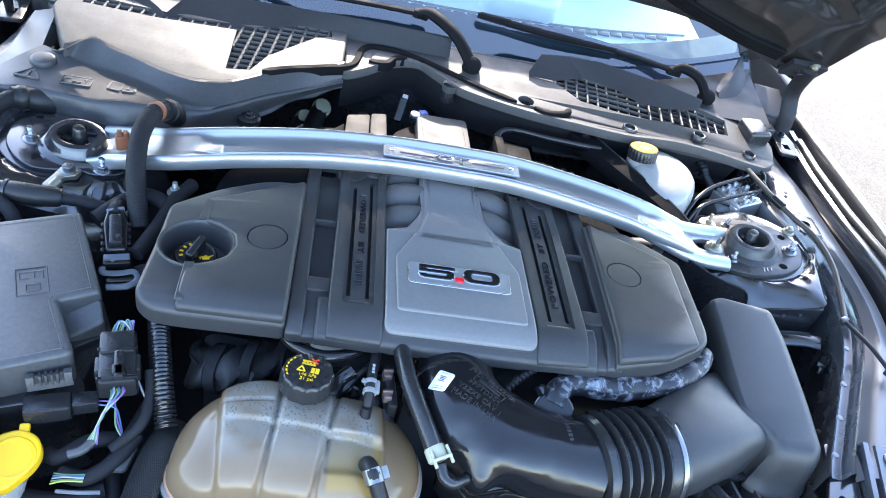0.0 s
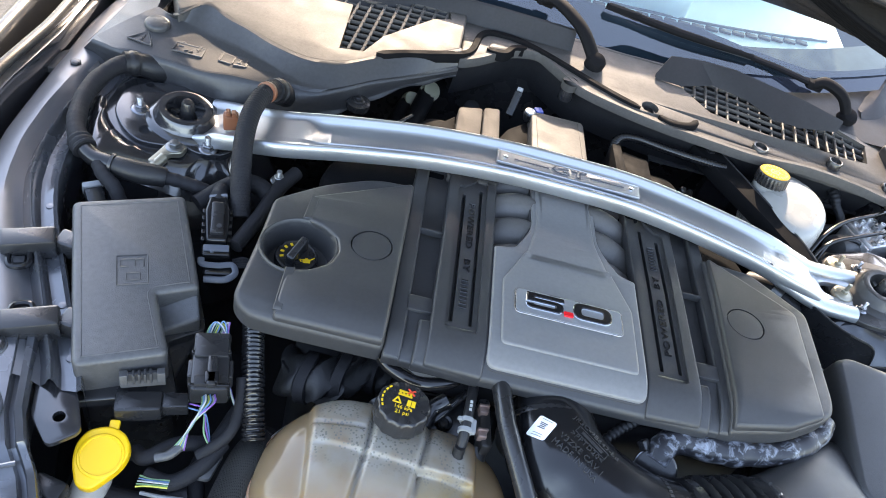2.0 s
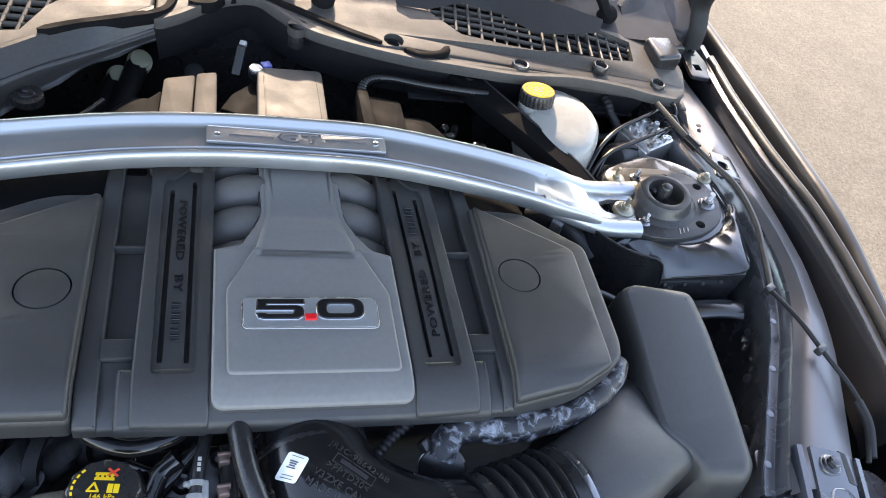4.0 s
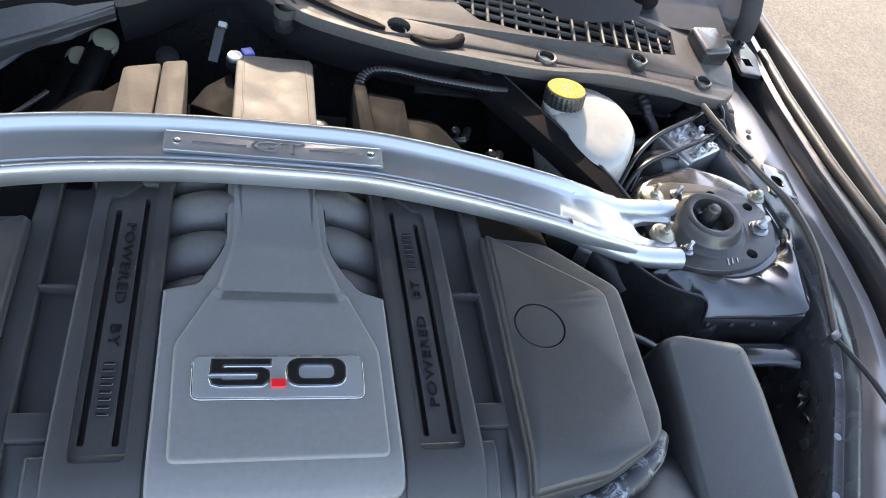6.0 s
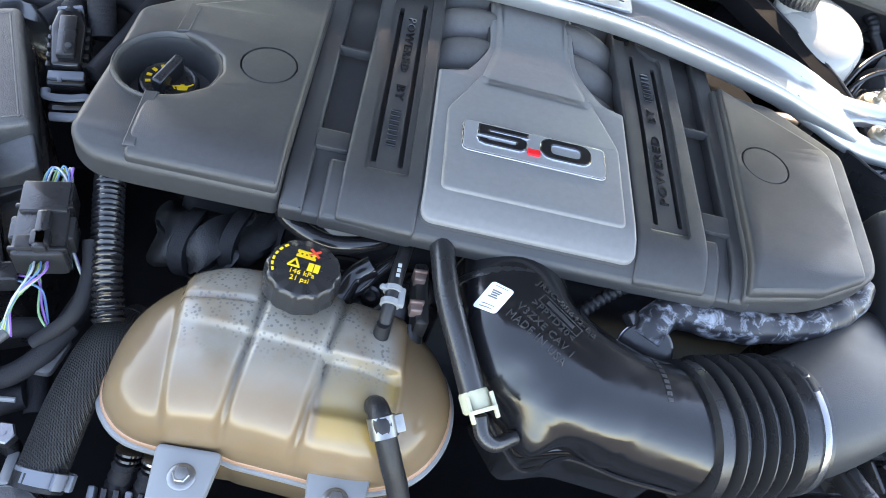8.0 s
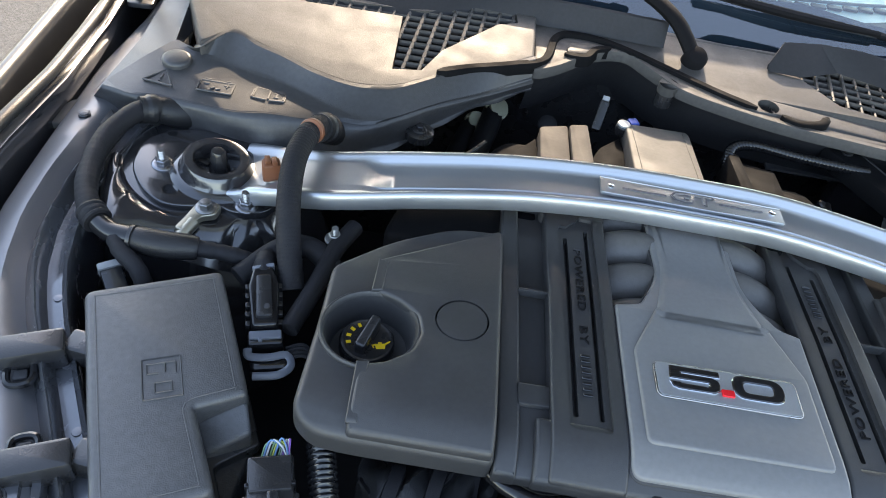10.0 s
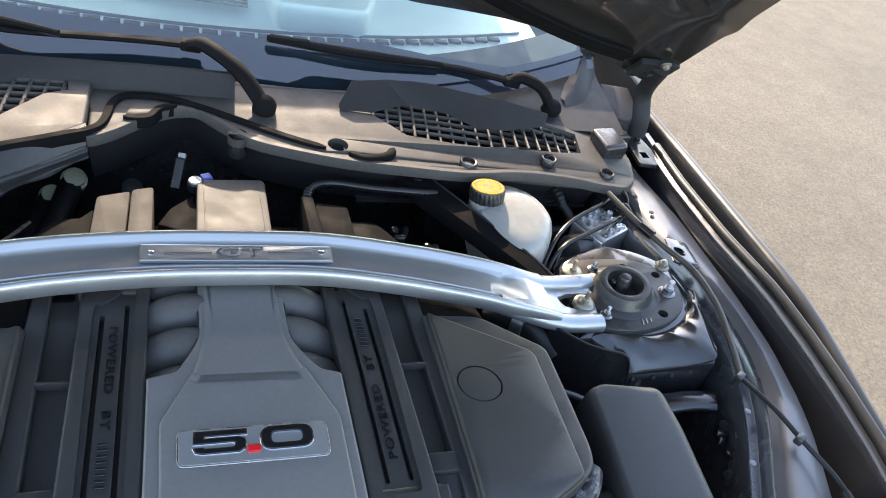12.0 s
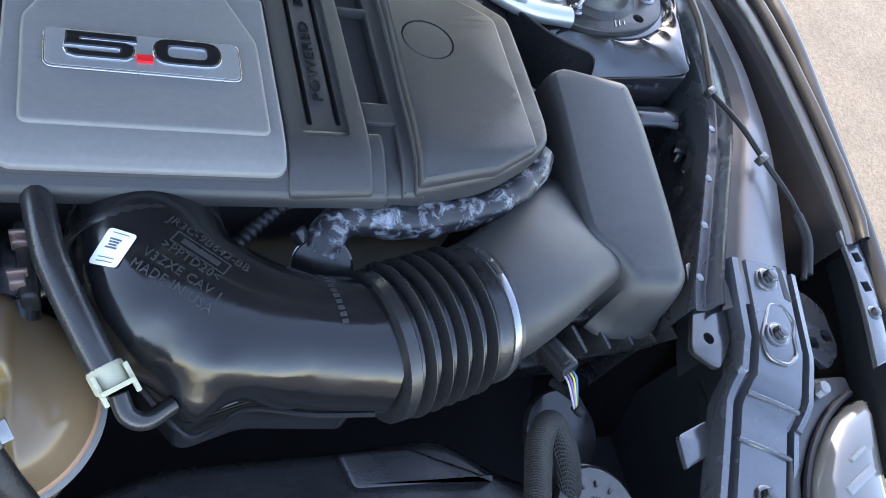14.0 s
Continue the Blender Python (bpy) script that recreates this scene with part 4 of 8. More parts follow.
# skirt with scalloped lower flange
bm = B()
edge_l = spline([(-.720, .096, .838), (-.662, .076, .835), (-.630, .060, .833), (-.585, .064, .836), (-.540, .054, .833), (-.500, .052, .836), (-.470, .058, .834), (-.430, .060, .836), (-.395, .072, .838), (-.353, .096, .840), (-.325, .116, .842), (-.300, .140, .850), (-.24, .186, .866), (-.17, .236, .874)], 5)
top_l = spline([(-.695, .085, .872), (-.655, .070, .8795), (-.62, .074, .880), (-.575, .070, .880), (-.53, .068, .880), (-.49, .076, .880), (-.45, .078, .880), (-.408, .084, .880), (-.365, .090, .880), (-.335, .112, .882), (-.315, .130, .883), (-.30, .143, .884), (-.24, .183, .886), (-.17, .234, .889)], 5)
loft(bm, [[a + Vector((0, -.006, .001 + .003 * math.sin(a.x * 95))) for a in edge_l]] + [[a.lerp(b, k) + Vector((0, dy, 0)) for a, b in zip(edge_l, top_l)] for k, dy in ((.08, -.001), (.16, 0), (.55, -.002), (.86, -.0035), (.95, -.002))] + [[b + Vector((0, .002, .0006)) for b in top_l]], closed=False)
# the cover's front face: shade painted as a darker plastic
part("skirt", bm, PLASTIC, cowl, sharp=45)
bolt(cowl, (-.309, .117, .864), .006, mat=PLASTIC_DARK, name="screw")
bolt(cowl, (-.703, .047, .848), .008, mat=PLASTIC_DARK, name="screw")
bm = B()
prism(bm, fillet([(-.745, .032), (-.690, .032), (-.670, .060), (-.700, .095), (-.735, .08)], .008, 3), .838, .8475, .002)
part("corner_lug", bm, COWLING, cowl)
bm = B()
lathe(bm, [(.018, .852), (.018, .862), (.014, .864), (.008, .864)], Matrix.Translation((-.309, .117, 0)), 24)
part("boss", bm, PLASTIC_DARK, cowl)
# raised warning pictures on the cover: a triangle, a battery, an open book
for cx, cy, kind_ in ((-.630, .106, 0), (-.562, .106, 1), (-.497, .108, 2)):
    bm = B()
    z = .8842
    if kind_ == 0:
        strokes = [((-.018, -.010), (.018, -.014)), ((-.018, -.010), (.002, .017)), ((.018, -.014), (.002, .017)), ((.001, .007), (.001, -.003)), ((.001, -.0065), (.001, -.0085))]
    elif kind_ == 1:
        strokes = [((-.021, -.012), (.021, -.012)), ((.021, -.012), (.021, .009)), ((.021, .009), (-.021, .009)), ((-.021, .009), (-.021, -.012)), ((-.016, .003), (-.009, .003)), ((.009, .003), (.017, .003)), ((.013, -.001), (.013, .007)),
                   ((-.016, .012), (-.009, .012)), ((.009, .012), (.016, .012)), ((-.006, -.006), (-.001, -.003)), ((.001, -.007), (.006, -.004))]
    else:
        strokes = [((-.020, -.010), (-.002, -.012)), ((.002, -.012), (.020, -.010)), ((-.018, .010), (-.018, -.008)), ((.018, .010), (.018, -.008)), ((-.018, .010), (0, .007)), ((0, .007), (.018, .010)), ((0, .007), (0, -.010)),
                   ((-.020, .007), (-.020, -.010)), ((.020, .007), (.020, -.010)), ((.006, .002), (.012, .002)), ((.009, .002), (.009, -.005)), ((.006, -.005), (.012, -.005))]
    bm.free()
    for (xa, ya), (xb, yb) in strokes:
        bm = B()
        tube(bm, [(cx + xa, cy + ya, z), (cx + xb, cy + yb, z)], .0013, 6, 1)
        part("raised_stroke", bm, PLASTIC_SOFT, cowl)

# centre and driver-side panel
bm = B()
mid = [(-.172, .240), (-.140, .262), (-.100, .298), (-.070, .316), (-.035, .320), (-.003, .291), (.036, .256), (.097, .234), (.175, .216), (.26, .208), (.347, .204), (.442, .212), (.535, .216), (.590, .212), (.640, .214), (.668, .238), (.690, .30), (.680, .39), (.60, .405), (.50, .40), (.30, .405), (.12, .395), (-.05, .405), (-.19, .40), (-.172, .30)]
grille_r = [(.216, .342), (.254, .384), (.300, .389), (.345, .387), (.394, .361), (.437, .340), (.533, .366), (.594, .350), (.582, .294), (.540, .284), (.497, .279), (.405, .271), (.34, .276), (.269, .287)]


def panel_z(x, y):
    return .05 * (y - .22) - .13 * max(0.0, x - .45) - .006 * max(0.0, min(1.0, (x - .2) / .2))


holes = [grille_r, circle(.018, .264, .0135, 18), circle(.157, .252, .0150, 20)]
prism(bm, fillet(mid, .012, 3), .888, .9010, .004, 3, zf=panel_z, holes=holes)
part("centre_panel", bm, COWLING, cowl)
part("intake_grille", lattice(grille_r, .0215, .0180, lambda x, y: .8975 + panel_z(x, y) + .004 * math.sin(x * 30), .0025, .0024, (.14, -.06)), COWLING, cowl)
# the same added dark sheet below the driver-side grille
bm = B()
prism(bm, [(.20, .25), (.60, .25), (.60, .36), (.20, .36)], .800, .804, 0)
part("grille_shade_sheet", bm, BLACKHOLE, cowl)
for x, y, r in ((.018, .264, .012), (.157, .252, .013), (.354, .229, .014), (.504, .258, .013), (.612, .245, .013)):
    bm = B()
    lathe(bm, [(r, .877), (r, .9020), (r * .9, .9040), (r * .75, .9035), (r * .7, .8990), (r * .4, .8990)], Matrix.Translation((x, y, panel_z(x, y) - (.010 if y > .25 and x < .2 else -.0005))), 24)
    part("push_clip", bm, PLASTIC_DARK, cowl, "round black push clip")
bm = B()
prism(bm, fillet([(.622, .352), (.672, .360), (.676, .300), (.626, .288)], .010, 4), .862, .898, .007, 4)
part("end_block", bm, PLASTIC_DARK, cowl)
# seal ridges on the centre panel


def ridge_line(pts, r, mat=None):
    bm = B()
    ln = spline(pts, 8)
    rs = []
    for i, p in enumerate(ln):
        t = (ln[min(i + 1, len(ln) - 1)] - ln[max(i - 1, 0)])
        t.z = 0
        t.normalize()
        side = Vector((-t.y, t.x, 0))
        k = min(1, .25 + i * .4, .25 + (len(ln) - 1 - i) * .4)
        rs.append([p + side * (a * r * k) + Vector((0, 0, h)) for a, h in ((-1.25, -.012), (-1.1, .0020), (-.85, .0036), (.85, .0036), (1.1, .0020), (1.25, -.012))])
    loft(bm, rs)
    return part("sealing_ridge", bm, mat or SEAL_SHADE_BLACK, cowl, sharp=50)


ridge_line([(-.300, .178, .9115), (-.262, .200, .9115), (-.204, .226, .9120), (-.158, .266, .9045), (-.142, .325, .9075), (-.113, .341, .9085), (-.049, .330, .9075), (.079, .265, .9040), (.138, .240, .9025)], .0052)
ridge_line([(.170, .232, .9020), (.194, .222, .9015), (.225, .230, .9015), (.240, .247, .9015)], .0055)
ridge_line([(-.130, .288, .9050), (-.100, .291, .9050), (-.085, .312, .9065), (-.062, .322, .9070)], .005)
bm = B()
prism(bm, fillet([(-.128, .292), (-.100, .296), (-.070, .322), (-.085, .330), (-.122, .322)], .008, 3), .900, .9085, .004, 2)
part("pad", bm, COWLING, cowl)
# thick rolled front lip of the centre panel
ridge_line([(x, y + .002, .8985 + panel_z(x, y)) for x, y in mid[:15]], .0042, COWLING)
# dark wall under the panel's front edge
bm = B()
wall_ = spline([(x, y + .012, .890 + panel_z(x, y)) for x, y in [(-.172, .240)] + mid[1:14]], 3)
loft(bm, [wall_, [p + Vector((0, .010, -.030)) for p in wall_], [p + Vector((0, .040, -.09)) for p in wall_]], closed=False)
part("panel_apron", bm, LIPS, cowl)

# upright lips in front of the glass


def lip(pts_low, pts_high, thick=.006):
    bm = B()
    lo, hi = [Vector(p) for p in pts_low], [Vector(p) for p in pts_high]
    n = min(len(lo), len(hi))
    off = Vector((0, thick, 0))
    loft(bm, [[lo[i] for i in range(n)], [hi[i] for i in range(n)], [hi[i] + off * .6 + Vector((0, 0, .002)) for i in range(n)], [hi[i] + off for i in range(n)], [lo[i] + off for i in range(n)]], closed=False)
    return part("upright_lip", bm, LIPS, cowl, sharp=22)


lip([(-.482, .295, .910), (-.441, .310, .910), (-.369, .304, .910), (-.331, .314, .910), (-.263, .350, .910), (-.10, .350, .909), (.018, .350, .908)],
    [(-.480, .299, .916), (-.447, .352, .938), (-.387, .358, .941), (-.318, .360, .941), (-.250, .366, .940), (-.113, .368, .940), (.018, .368, .938)])
lip([(.172, .338, .908), (.222, .335, .909), (.284, .365, .910), (.345, .348, .909), (.391, .314, .905), (.444, .316, .902), (.530, .350, .895)],
    [(.172, .342, .914), (.193, .372, .936), (.25, .382, .938), (.314, .382, .938), (.388, .366, .934), (.45, .360, .928), (.535, .360, .910)])
lip([(-.612, .328, .902), (-.57, .336, .903), (-.53, .316, .906), (-.505, .302, .908), (-.484, .294, .910)],
    [(-.610, .335, .912), (-.559, .345, .922), (-.528, .340, .924), (-.500, .318, .920), (-.480, .300, .916)])
# end caps near the hinges
for sx in (1, -1):
    bm = B()
    prism(bm, fillet([(sx * .618, .335), (sx * .668, .320), (sx * .705, .385), (sx * .655, .40)], .012, 4), .850, .8690, .004, 3)
    part("end_cap", bm, PLASTIC, cowl)
bm = B()
low = spline([(.60, .395, .884), (.65, .405, .880), (.69, .45, .880), (.72, .52, .885)], 6)
top_ = spline([(.60, .44, .900), (.635, .475, .915), (.665, .53, .935), (.70, .60, .960)], 6)
loft(bm, [low, [a.lerp(b, .3) + Vector((0, .012, .006)) for a, b in zip(low, top_)], [a.lerp(b, .7) + Vector((0, .008, .006)) for a, b in zip(low, top_)], top_, [b + Vector((-.006, .02, -.006)) for b in top_]], closed=False)
part("corner_panel", bm, LIPS, cowl)
bm = B()
low = spline([(-.490, .325, .893), (-.55, .352, .892), (-.615, .385, .890), (-.665, .43, .890), (-.715, .52, .893)], 6)
top_ = spline([(-.500, .338, .900), (-.562, .372, .910), (-.630, .432, .918), (-.682, .490, .930), (-.725, .57, .955)], 6)
loft(bm, [low, [a.lerp(b, .4) + Vector((0, .010, .003)) for a, b in zip(low, top_)], [a.lerp(b, .85) + Vector((0, .004, .002)) for a, b in zip(low, top_)], top_, [b + Vector((.006, .014, -.004)) for b in top_], [b + Vector((.010, .016, -.03)) for b in top_]], closed=False)
part("corner_fairing", bm, LIPS, cowl)

# ---- windscreen, pillars, dashboard ----
def glass_y(x):
    return .395 + .16 * (abs(x) / .66) ** 2.2


def glass(x, v):
    """v runs up the windscreen in metres."""
    return (x * (1 - .12 * v / .8), glass_y(x) + v * math.cos(radians(27)) - .02 * (x / .66) ** 2, .905 + .035 * (abs(x) / .66) ** 2 + v * math.sin(radians(27)))


bm = B()
sheet(bm, glass, lin(-.69, .69, 28), lin(0, .85, 14))
wind = part("windscreen", bm, GLASS, body, "tinted windscreen glass reflecting blue sky")
wind.visible_shadow = False
for sx in (1, -1):
    bm = B()
    tube(bm, [glass(sx * .70, 0), glass(sx * .70, .3), glass(sx * .70, .6), glass(sx * .70, .87)], .030, 12, 6, flat=.6)
    part("pillar", bm, LIPS, body)
bm = B()
sheet(bm, lambda x, v: Vector(glass(x, -.03 + (v + .03) * (1 - .62 * min(1, max(0, (x - .25) / .25))))) + Vector((0, .002, -.004)), lin(-.69, .69, 28), lin(-.03, .092, 4))
part("glass_band", bm, FRIT, body, "black printed band at the windscreen base")
bm = B()
tube(bm, [glass(x, .85) for x in lin(-.66, .66, 8)], .03, 10, 3)
part("roof_edge", bm, PAINT_OUT, body)
bm = B()
sheet(bm, lambda x, v: (x, 1.22 + v, 1.32 + .03 * math.sin(v)), lin(-.6, .6, 8), lin(0, 1.2, 6), thick=.02)
part("roof", bm, PAINT_OUT, body)
for sx in (1, -1):
    bm = B()
    prism(bm, [(sx * .76, .45), (sx * .78, .45), (sx * .78, 2.4), (sx * .76, 2.4)], .3, .93, .005)
    part("door_skin", bm, PAINT_OUT, body)
bm = B()
prism(bm, [(-.76, 2.38), (.76, 2.38), (.76, 2.4), (-.76, 2.4)], .3, 1.3, .005)
part("cabin_back", bm, DASH, body)

dash = thing("dashboard", (0, .7, .6), "grey dashboard with brightened colour, seen through the windscreen", "dashboard")
bm = B()


def dash_top(x, v):
    hump = .055 * math.exp(-((x - .34) / .20) ** 4) * (1 / (1 + math.exp(-(v - .25) * 40)))
    mid_ = .030 * math.exp(-((x - .02) / .13) ** 6) * (1 / (1 + math.exp(-(v - .22) * 50)))
    return (x, .47 + .13 * (abs(x) / .66) ** 2 + v, .895 + .06 * v + hump + mid_ - .45 * max(0, v - .48))


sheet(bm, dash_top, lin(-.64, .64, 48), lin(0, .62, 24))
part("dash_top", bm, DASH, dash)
bm = B()
for i in range(34):
    x = -.46 + i * .030
    yy = .47 + .13 * (abs(x) / .66) ** 2 + .095
    box(bm, (.025, .012, .004), Matrix.Translation((x, yy, .9045)) @ pose(0, 0, 0, 3, 0, 0), .001)
part("demister_vent", bm, BLACKHOLE, dash)
bm = B()
for k in range(7):
    box(bm, (.20, .005, .004), Matrix.Translation((-.045, .640 + k * .0095, .926 + k * .0020)) @ pose(0, 0, 0, 10, 0, -5), .001)
part("speaker_grille", bm, TANKWHITE, dash)
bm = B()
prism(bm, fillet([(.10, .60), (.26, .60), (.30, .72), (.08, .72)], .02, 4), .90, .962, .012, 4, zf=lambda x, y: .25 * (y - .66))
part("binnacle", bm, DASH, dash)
bm = B()
tube(bm, [(x, .47 + .13 * (abs(x) / .66) ** 2 + .115, .9035) for x in lin(-.60, .60, 16)], .003, 6, 2)
part("seam", bm, INK, dash)

# cowl surface before the glass, its shade painted as near-black
bm = B()
sheet(bm, lambda x, v: (x, .36 + v * (glass_y(x) + .10 - .36), .884 + v * (.02 + .03 * (abs(x) / .66) ** 2)), lin(-.70, .70, 28), lin(0, 1, 5))
part("glass_ledge", bm, LIPS, cowl)

# ---- bonnet, open ----
hood = thing("open_bonnet", (0, .388, .985), "open car bonnet seen from below, satin black", "bonnet")
HD, HN = Vector((0, -.632, .775)), Vector((0, .775, .632))
HC = Vector((0, .388, .985))


def on_hood(x, v, h=0.0):
    """x across, v metres from the rear edge, h outwards from the skin."""
    k = 1 - (x / .735) ** 2
    return HC + Vector((x * (1 - .10 * (v / 1.2) ** 2), 0, 0)) + HD * (v + .085 * k) + HN * (.078 * k * (1 - .25 * (v / 1.2)) - .10 * max(0, v - .7) ** 2 + h)




def rear_edge(x):
    """How far the bonnet's rear edge lies from the nominal line: two notches beside the middle."""
    return float(np.interp(abs(x), (0, .077, .135, .169, .282, .416, .512, .588, .735), (-.006, -.005, .000, -.024, -.022, .002, .010, -.004, -.020)))


bm = B()
sheet(bm, lambda x, v: on_hood(x, v + rear_edge(x) * max(0, 1 - v / .3), .044), lin(-.735, .735, 90), lin(-.002, 1.20, 24), thick=.003)
part("outer_skin", bm, PAINT_OUT, hood)
bm = B()


def inner(x, v):
    ax = abs(x)
    h = .012
    rim = 1 / (1 + math.exp(-(ax - .63) * 90)) + 1 / (1 + math.exp((v - .05 - .03 * math.cos(x * 4)) * 130))
    pocket = 0.0
    for cx, cv, rx_, rv in ((.415, .150, .105, .050), (.56, .26, .10, .10), (.36, .42, .17, .15), (.09, .34, .11, .20), (.42, .80, .17, .16), (.0, .88, .14, .20)):
        d = ((ax - cx) / rx_) ** 4 + ((v - cv) / rv) ** 4
        pocket = max(pocket, 1 / (1 + d ** 4))
    # convex roll round the corner pocket, with a tail towards the side
    d = math.sqrt(((ax - .425) / .118) ** 2 + ((v - .152 - .10 * (ax - .42)) / .062) ** 2)
    roll = math.exp(-((d - 1.05) / .17) ** 2)
    tail = math.exp(-((v - .225 + .05 * (ax - .42)) / .022) ** 2) * (1 / (1 + math.exp(-(ax - .36) * 60)))
    fold = math.exp(-((v - float(np.interp(ax, (0, .064, .094, .181, .249, .33), (.03, .045, .086, .116, .157, .20)))) / .011) ** 2) * (1 / (1 + math.exp((ax - .27) * 60)))
    return on_hood(x, v, h - .018 * min(1, rim) + .017 * pocket - .0045 * roll - .005 * tail - .006 * fold)


sheet(bm, lambda x, v: inner(x, v + rear_edge(x) * max(0, 1 - v / .12)), lin(-.73, .73, 190), lin(0, .42, 90) + lin(.42, 1.18, 40)[1:])
part("inner_panel", bm, HOODPAINT, hood, "black pressed inner bonnet panel")
SEAL = [(0, -.018), (.040, -.004), (.085, .045), (.133, .075), (.19, .094), (.232, .095), (.312, .065), (.432, .028), (.55, .013), (.64, .022)]
SEAL = [(-x, v) for x, v in SEAL[:0:-1]] + SEAL
seal_rubber = None
for dv in (0, .0085, .017, .0255):
    bm = B()
    tube(bm, [on_hood(x, v + dv, -.010) for x, v in SEAL], .0050, 8, 6)
    rib_ob = part("seal_rib", bm, SEAL_SHADE_BLACK, seal_rubber or hood, "" if seal_rubber else "black ribbed rubber seal")
    seal_rubber = seal_rubber or rib_ob
for sx in (1, -1):
    bm = B()
    tube(bm, [on_hood(sx * .725, v, .012) for v in lin(0, 1.17, 12)], .010, 8, 3)
    part("hem", bm, HOODPAINT, hood)
    bm = B()
    box(bm, (.05, .075, .012), Matrix.Translation(on_hood(sx * .695, .035, -.012)) @ HN.to_track_quat("Z", "X").to_matrix().to_4x4(), .003)
    tube(bm, [on_hood(sx * .70, .05, -.02), (sx * .735, .405, .945), (sx * .742, .390, .90), (sx * .745, .385, .865)], .016, 10, 5, flat=.45)
    hn = part("hinge", bm, LIPS, hood)
    bolt(hn, on_hood(sx * .69, .03, -.018), .007, axis=-HN, mat=PLASTIC_DARK)
    bolt(hn, on_hood(sx * .70, .065, -.018), .006, axis=-HN, mat=ZINC_YELLOW)
    for x, v in ((.345, .193), (.355, .179), (.405, .184), (.412, .169), (.479, .176), (.540, .181), (.490, .100), (.255, .108)):
        bm = B()
        lathe(bm, [(.0045, 0), (.0042, .0015), (.002, .002)], up_to(inner(sx * x, v), -HN), 12)
        part("plug", bm, PLASTIC_DARK, hood)

st = thing("bonnet_stay", (-.742, .36, .85), "thin black gas stay holding the bonnet", "gas stay")
a, c = Vector((-.742, .330, .852)), on_hood(-.690, .36, -.01)
bm = B()
tube(bm, [a, a.lerp(c, .55)], .0075, 12, 2)
part("cylinder", bm, PLASTIC_GLOSS, st)
bm = B()
tube(bm, [a.lerp(c, .55), c], .0035, 10, 2)
part("rod", bm, STEELBAND, st)

# ---- wipers ----


def wiper(pivot, elbow, tip, blade, bend):
    w = thing("windscreen_wiper", pivot, "black windscreen wiper arm and blade resting on the glass", "wiper", "windscreen wipers")
    p, e, t = Vector(pivot), Vector(elbow), Vector(tip)
    bm = B()
    lathe(bm, [(.017, -.012), (.017, .006), (.013, .012), (.006, .014)], up_to(p, (0, -.5, .86)), 22)
    part("pivot_cap", bm, ARMBLACK, w)
    bm = B()
    tube(bm, [p, p.lerp(e, .35) + Vector((0, 0, .022)), p.lerp(e, .8) + Vector((0, 0, .018)), e], .0130, 12, 8, flat=.75)
    part("arm_root", bm, ARMBLACK, w)
    bm = B()
    box(bm, (.030, .020, .014), Matrix.Translation(e) @ (t - e).to_track_quat("X", "Z").to_matrix().to_4x4(), .004)
    part("joint", bm, ARMBLACK, w)
    bm = B()
    tube(bm, [e] + [Vector(v) for v in bend] + [t], .0088, 8, 8, rf=lambda s, u: 1 - .35 * u, flat=.6)
    part("arm", bm, ARMBLACK, w)
    bm = B()
    q = [Vector(b) for b in blade]
    tube(bm, q, .0062, 8, 8, flat=1.0, rf=lambda s, u: .7 + .4 * math.sin(math.pi * u))
    bl = part("blade", bm, ARMBLACK, w)
    bm = B()
    tube(bm, [v + Vector((0, .002, -.006)) for v in q], .0024, 6, 8)
    part("rubber", bm, RUBBER, bl)
    bm = B()
    mid_ = spline(q, 8)[len(q) * 3]
    box(bm, (.065, .013, .010), Matrix.Translation(t) @ (q[-1] - q[0]).to_track_quat("X", "Z").to_matrix().to_4x4(), .004)
    part("blade_clip", bm, ARMBLACK, bl)
    return w


wiper((.058, .323, .915), (-.042, .425, .950), (-.415, .470, .968), [(-.632, .463, .968), (-.52, .466, .966), (-.36, .450, .960), (-.215, .410, .958)], [(-.126, .427, .950), (-.290, .424, .950), (-.333, .458, .952), (-.36, .472, .958)])
wiper((.564, .405, .898), (.490, .440, .926), (.105, .458, .955), [(.07, .462, .955), (.16, .452, .950), (.24, .448, .946), (.36, .452, .940)], [(.40, .458, .932), (.25, .456, .945)])

# ---- engine ----
engine = thing("engine", (0, -.1, .50), "dark engine with grey moulded intake runners under its cover", "engine")
bm = B()
prism(bm, fillet([(-.30, -.31), (.30, -.31), (.30, .12), (.20, .20), (-.20, .20), (-.30, .12)], .03, 4), .45, .80, .02)
part("engine_block", bm, BLACKHOLE, engine)
# near-black cam covers: the shade over them is in the colour
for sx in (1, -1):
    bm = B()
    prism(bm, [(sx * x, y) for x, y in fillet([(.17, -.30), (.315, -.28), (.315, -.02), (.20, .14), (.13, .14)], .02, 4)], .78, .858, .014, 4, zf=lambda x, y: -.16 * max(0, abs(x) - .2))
    part("cam_cover", bm, SEAL_SHADE_BLACK, engine, "black plastic cam cover")
bm = B()
prism(bm, fillet([(-.075, -.20), (.075, -.20), (.075, .14), (-.075, .14)], .02, 4), .79, .845, .015, 4)
part("intake_plenum", bm, RUNNER, engine)
for y in (-.148, -.098, -.048, .002):
    for sx in (1, -1):
        bm = B()
        yy = y + (.012 if sx > 0 else 0)
        tube(bm, [(sx * .020, yy, .868), (sx * .055, yy, .872), (sx * .085, yy - .004, .862), (sx * .112, yy - .008, .838), (sx * .125, yy - .01, .81)], .0235, 16, 6)
        part("intake_runner", bm, RUNNER, engine, "grey moulded intake runner")
# rear coil covers, falling to the rear
def rear_fall(x, y):
    return -.135 * max(0.0, y - .02)


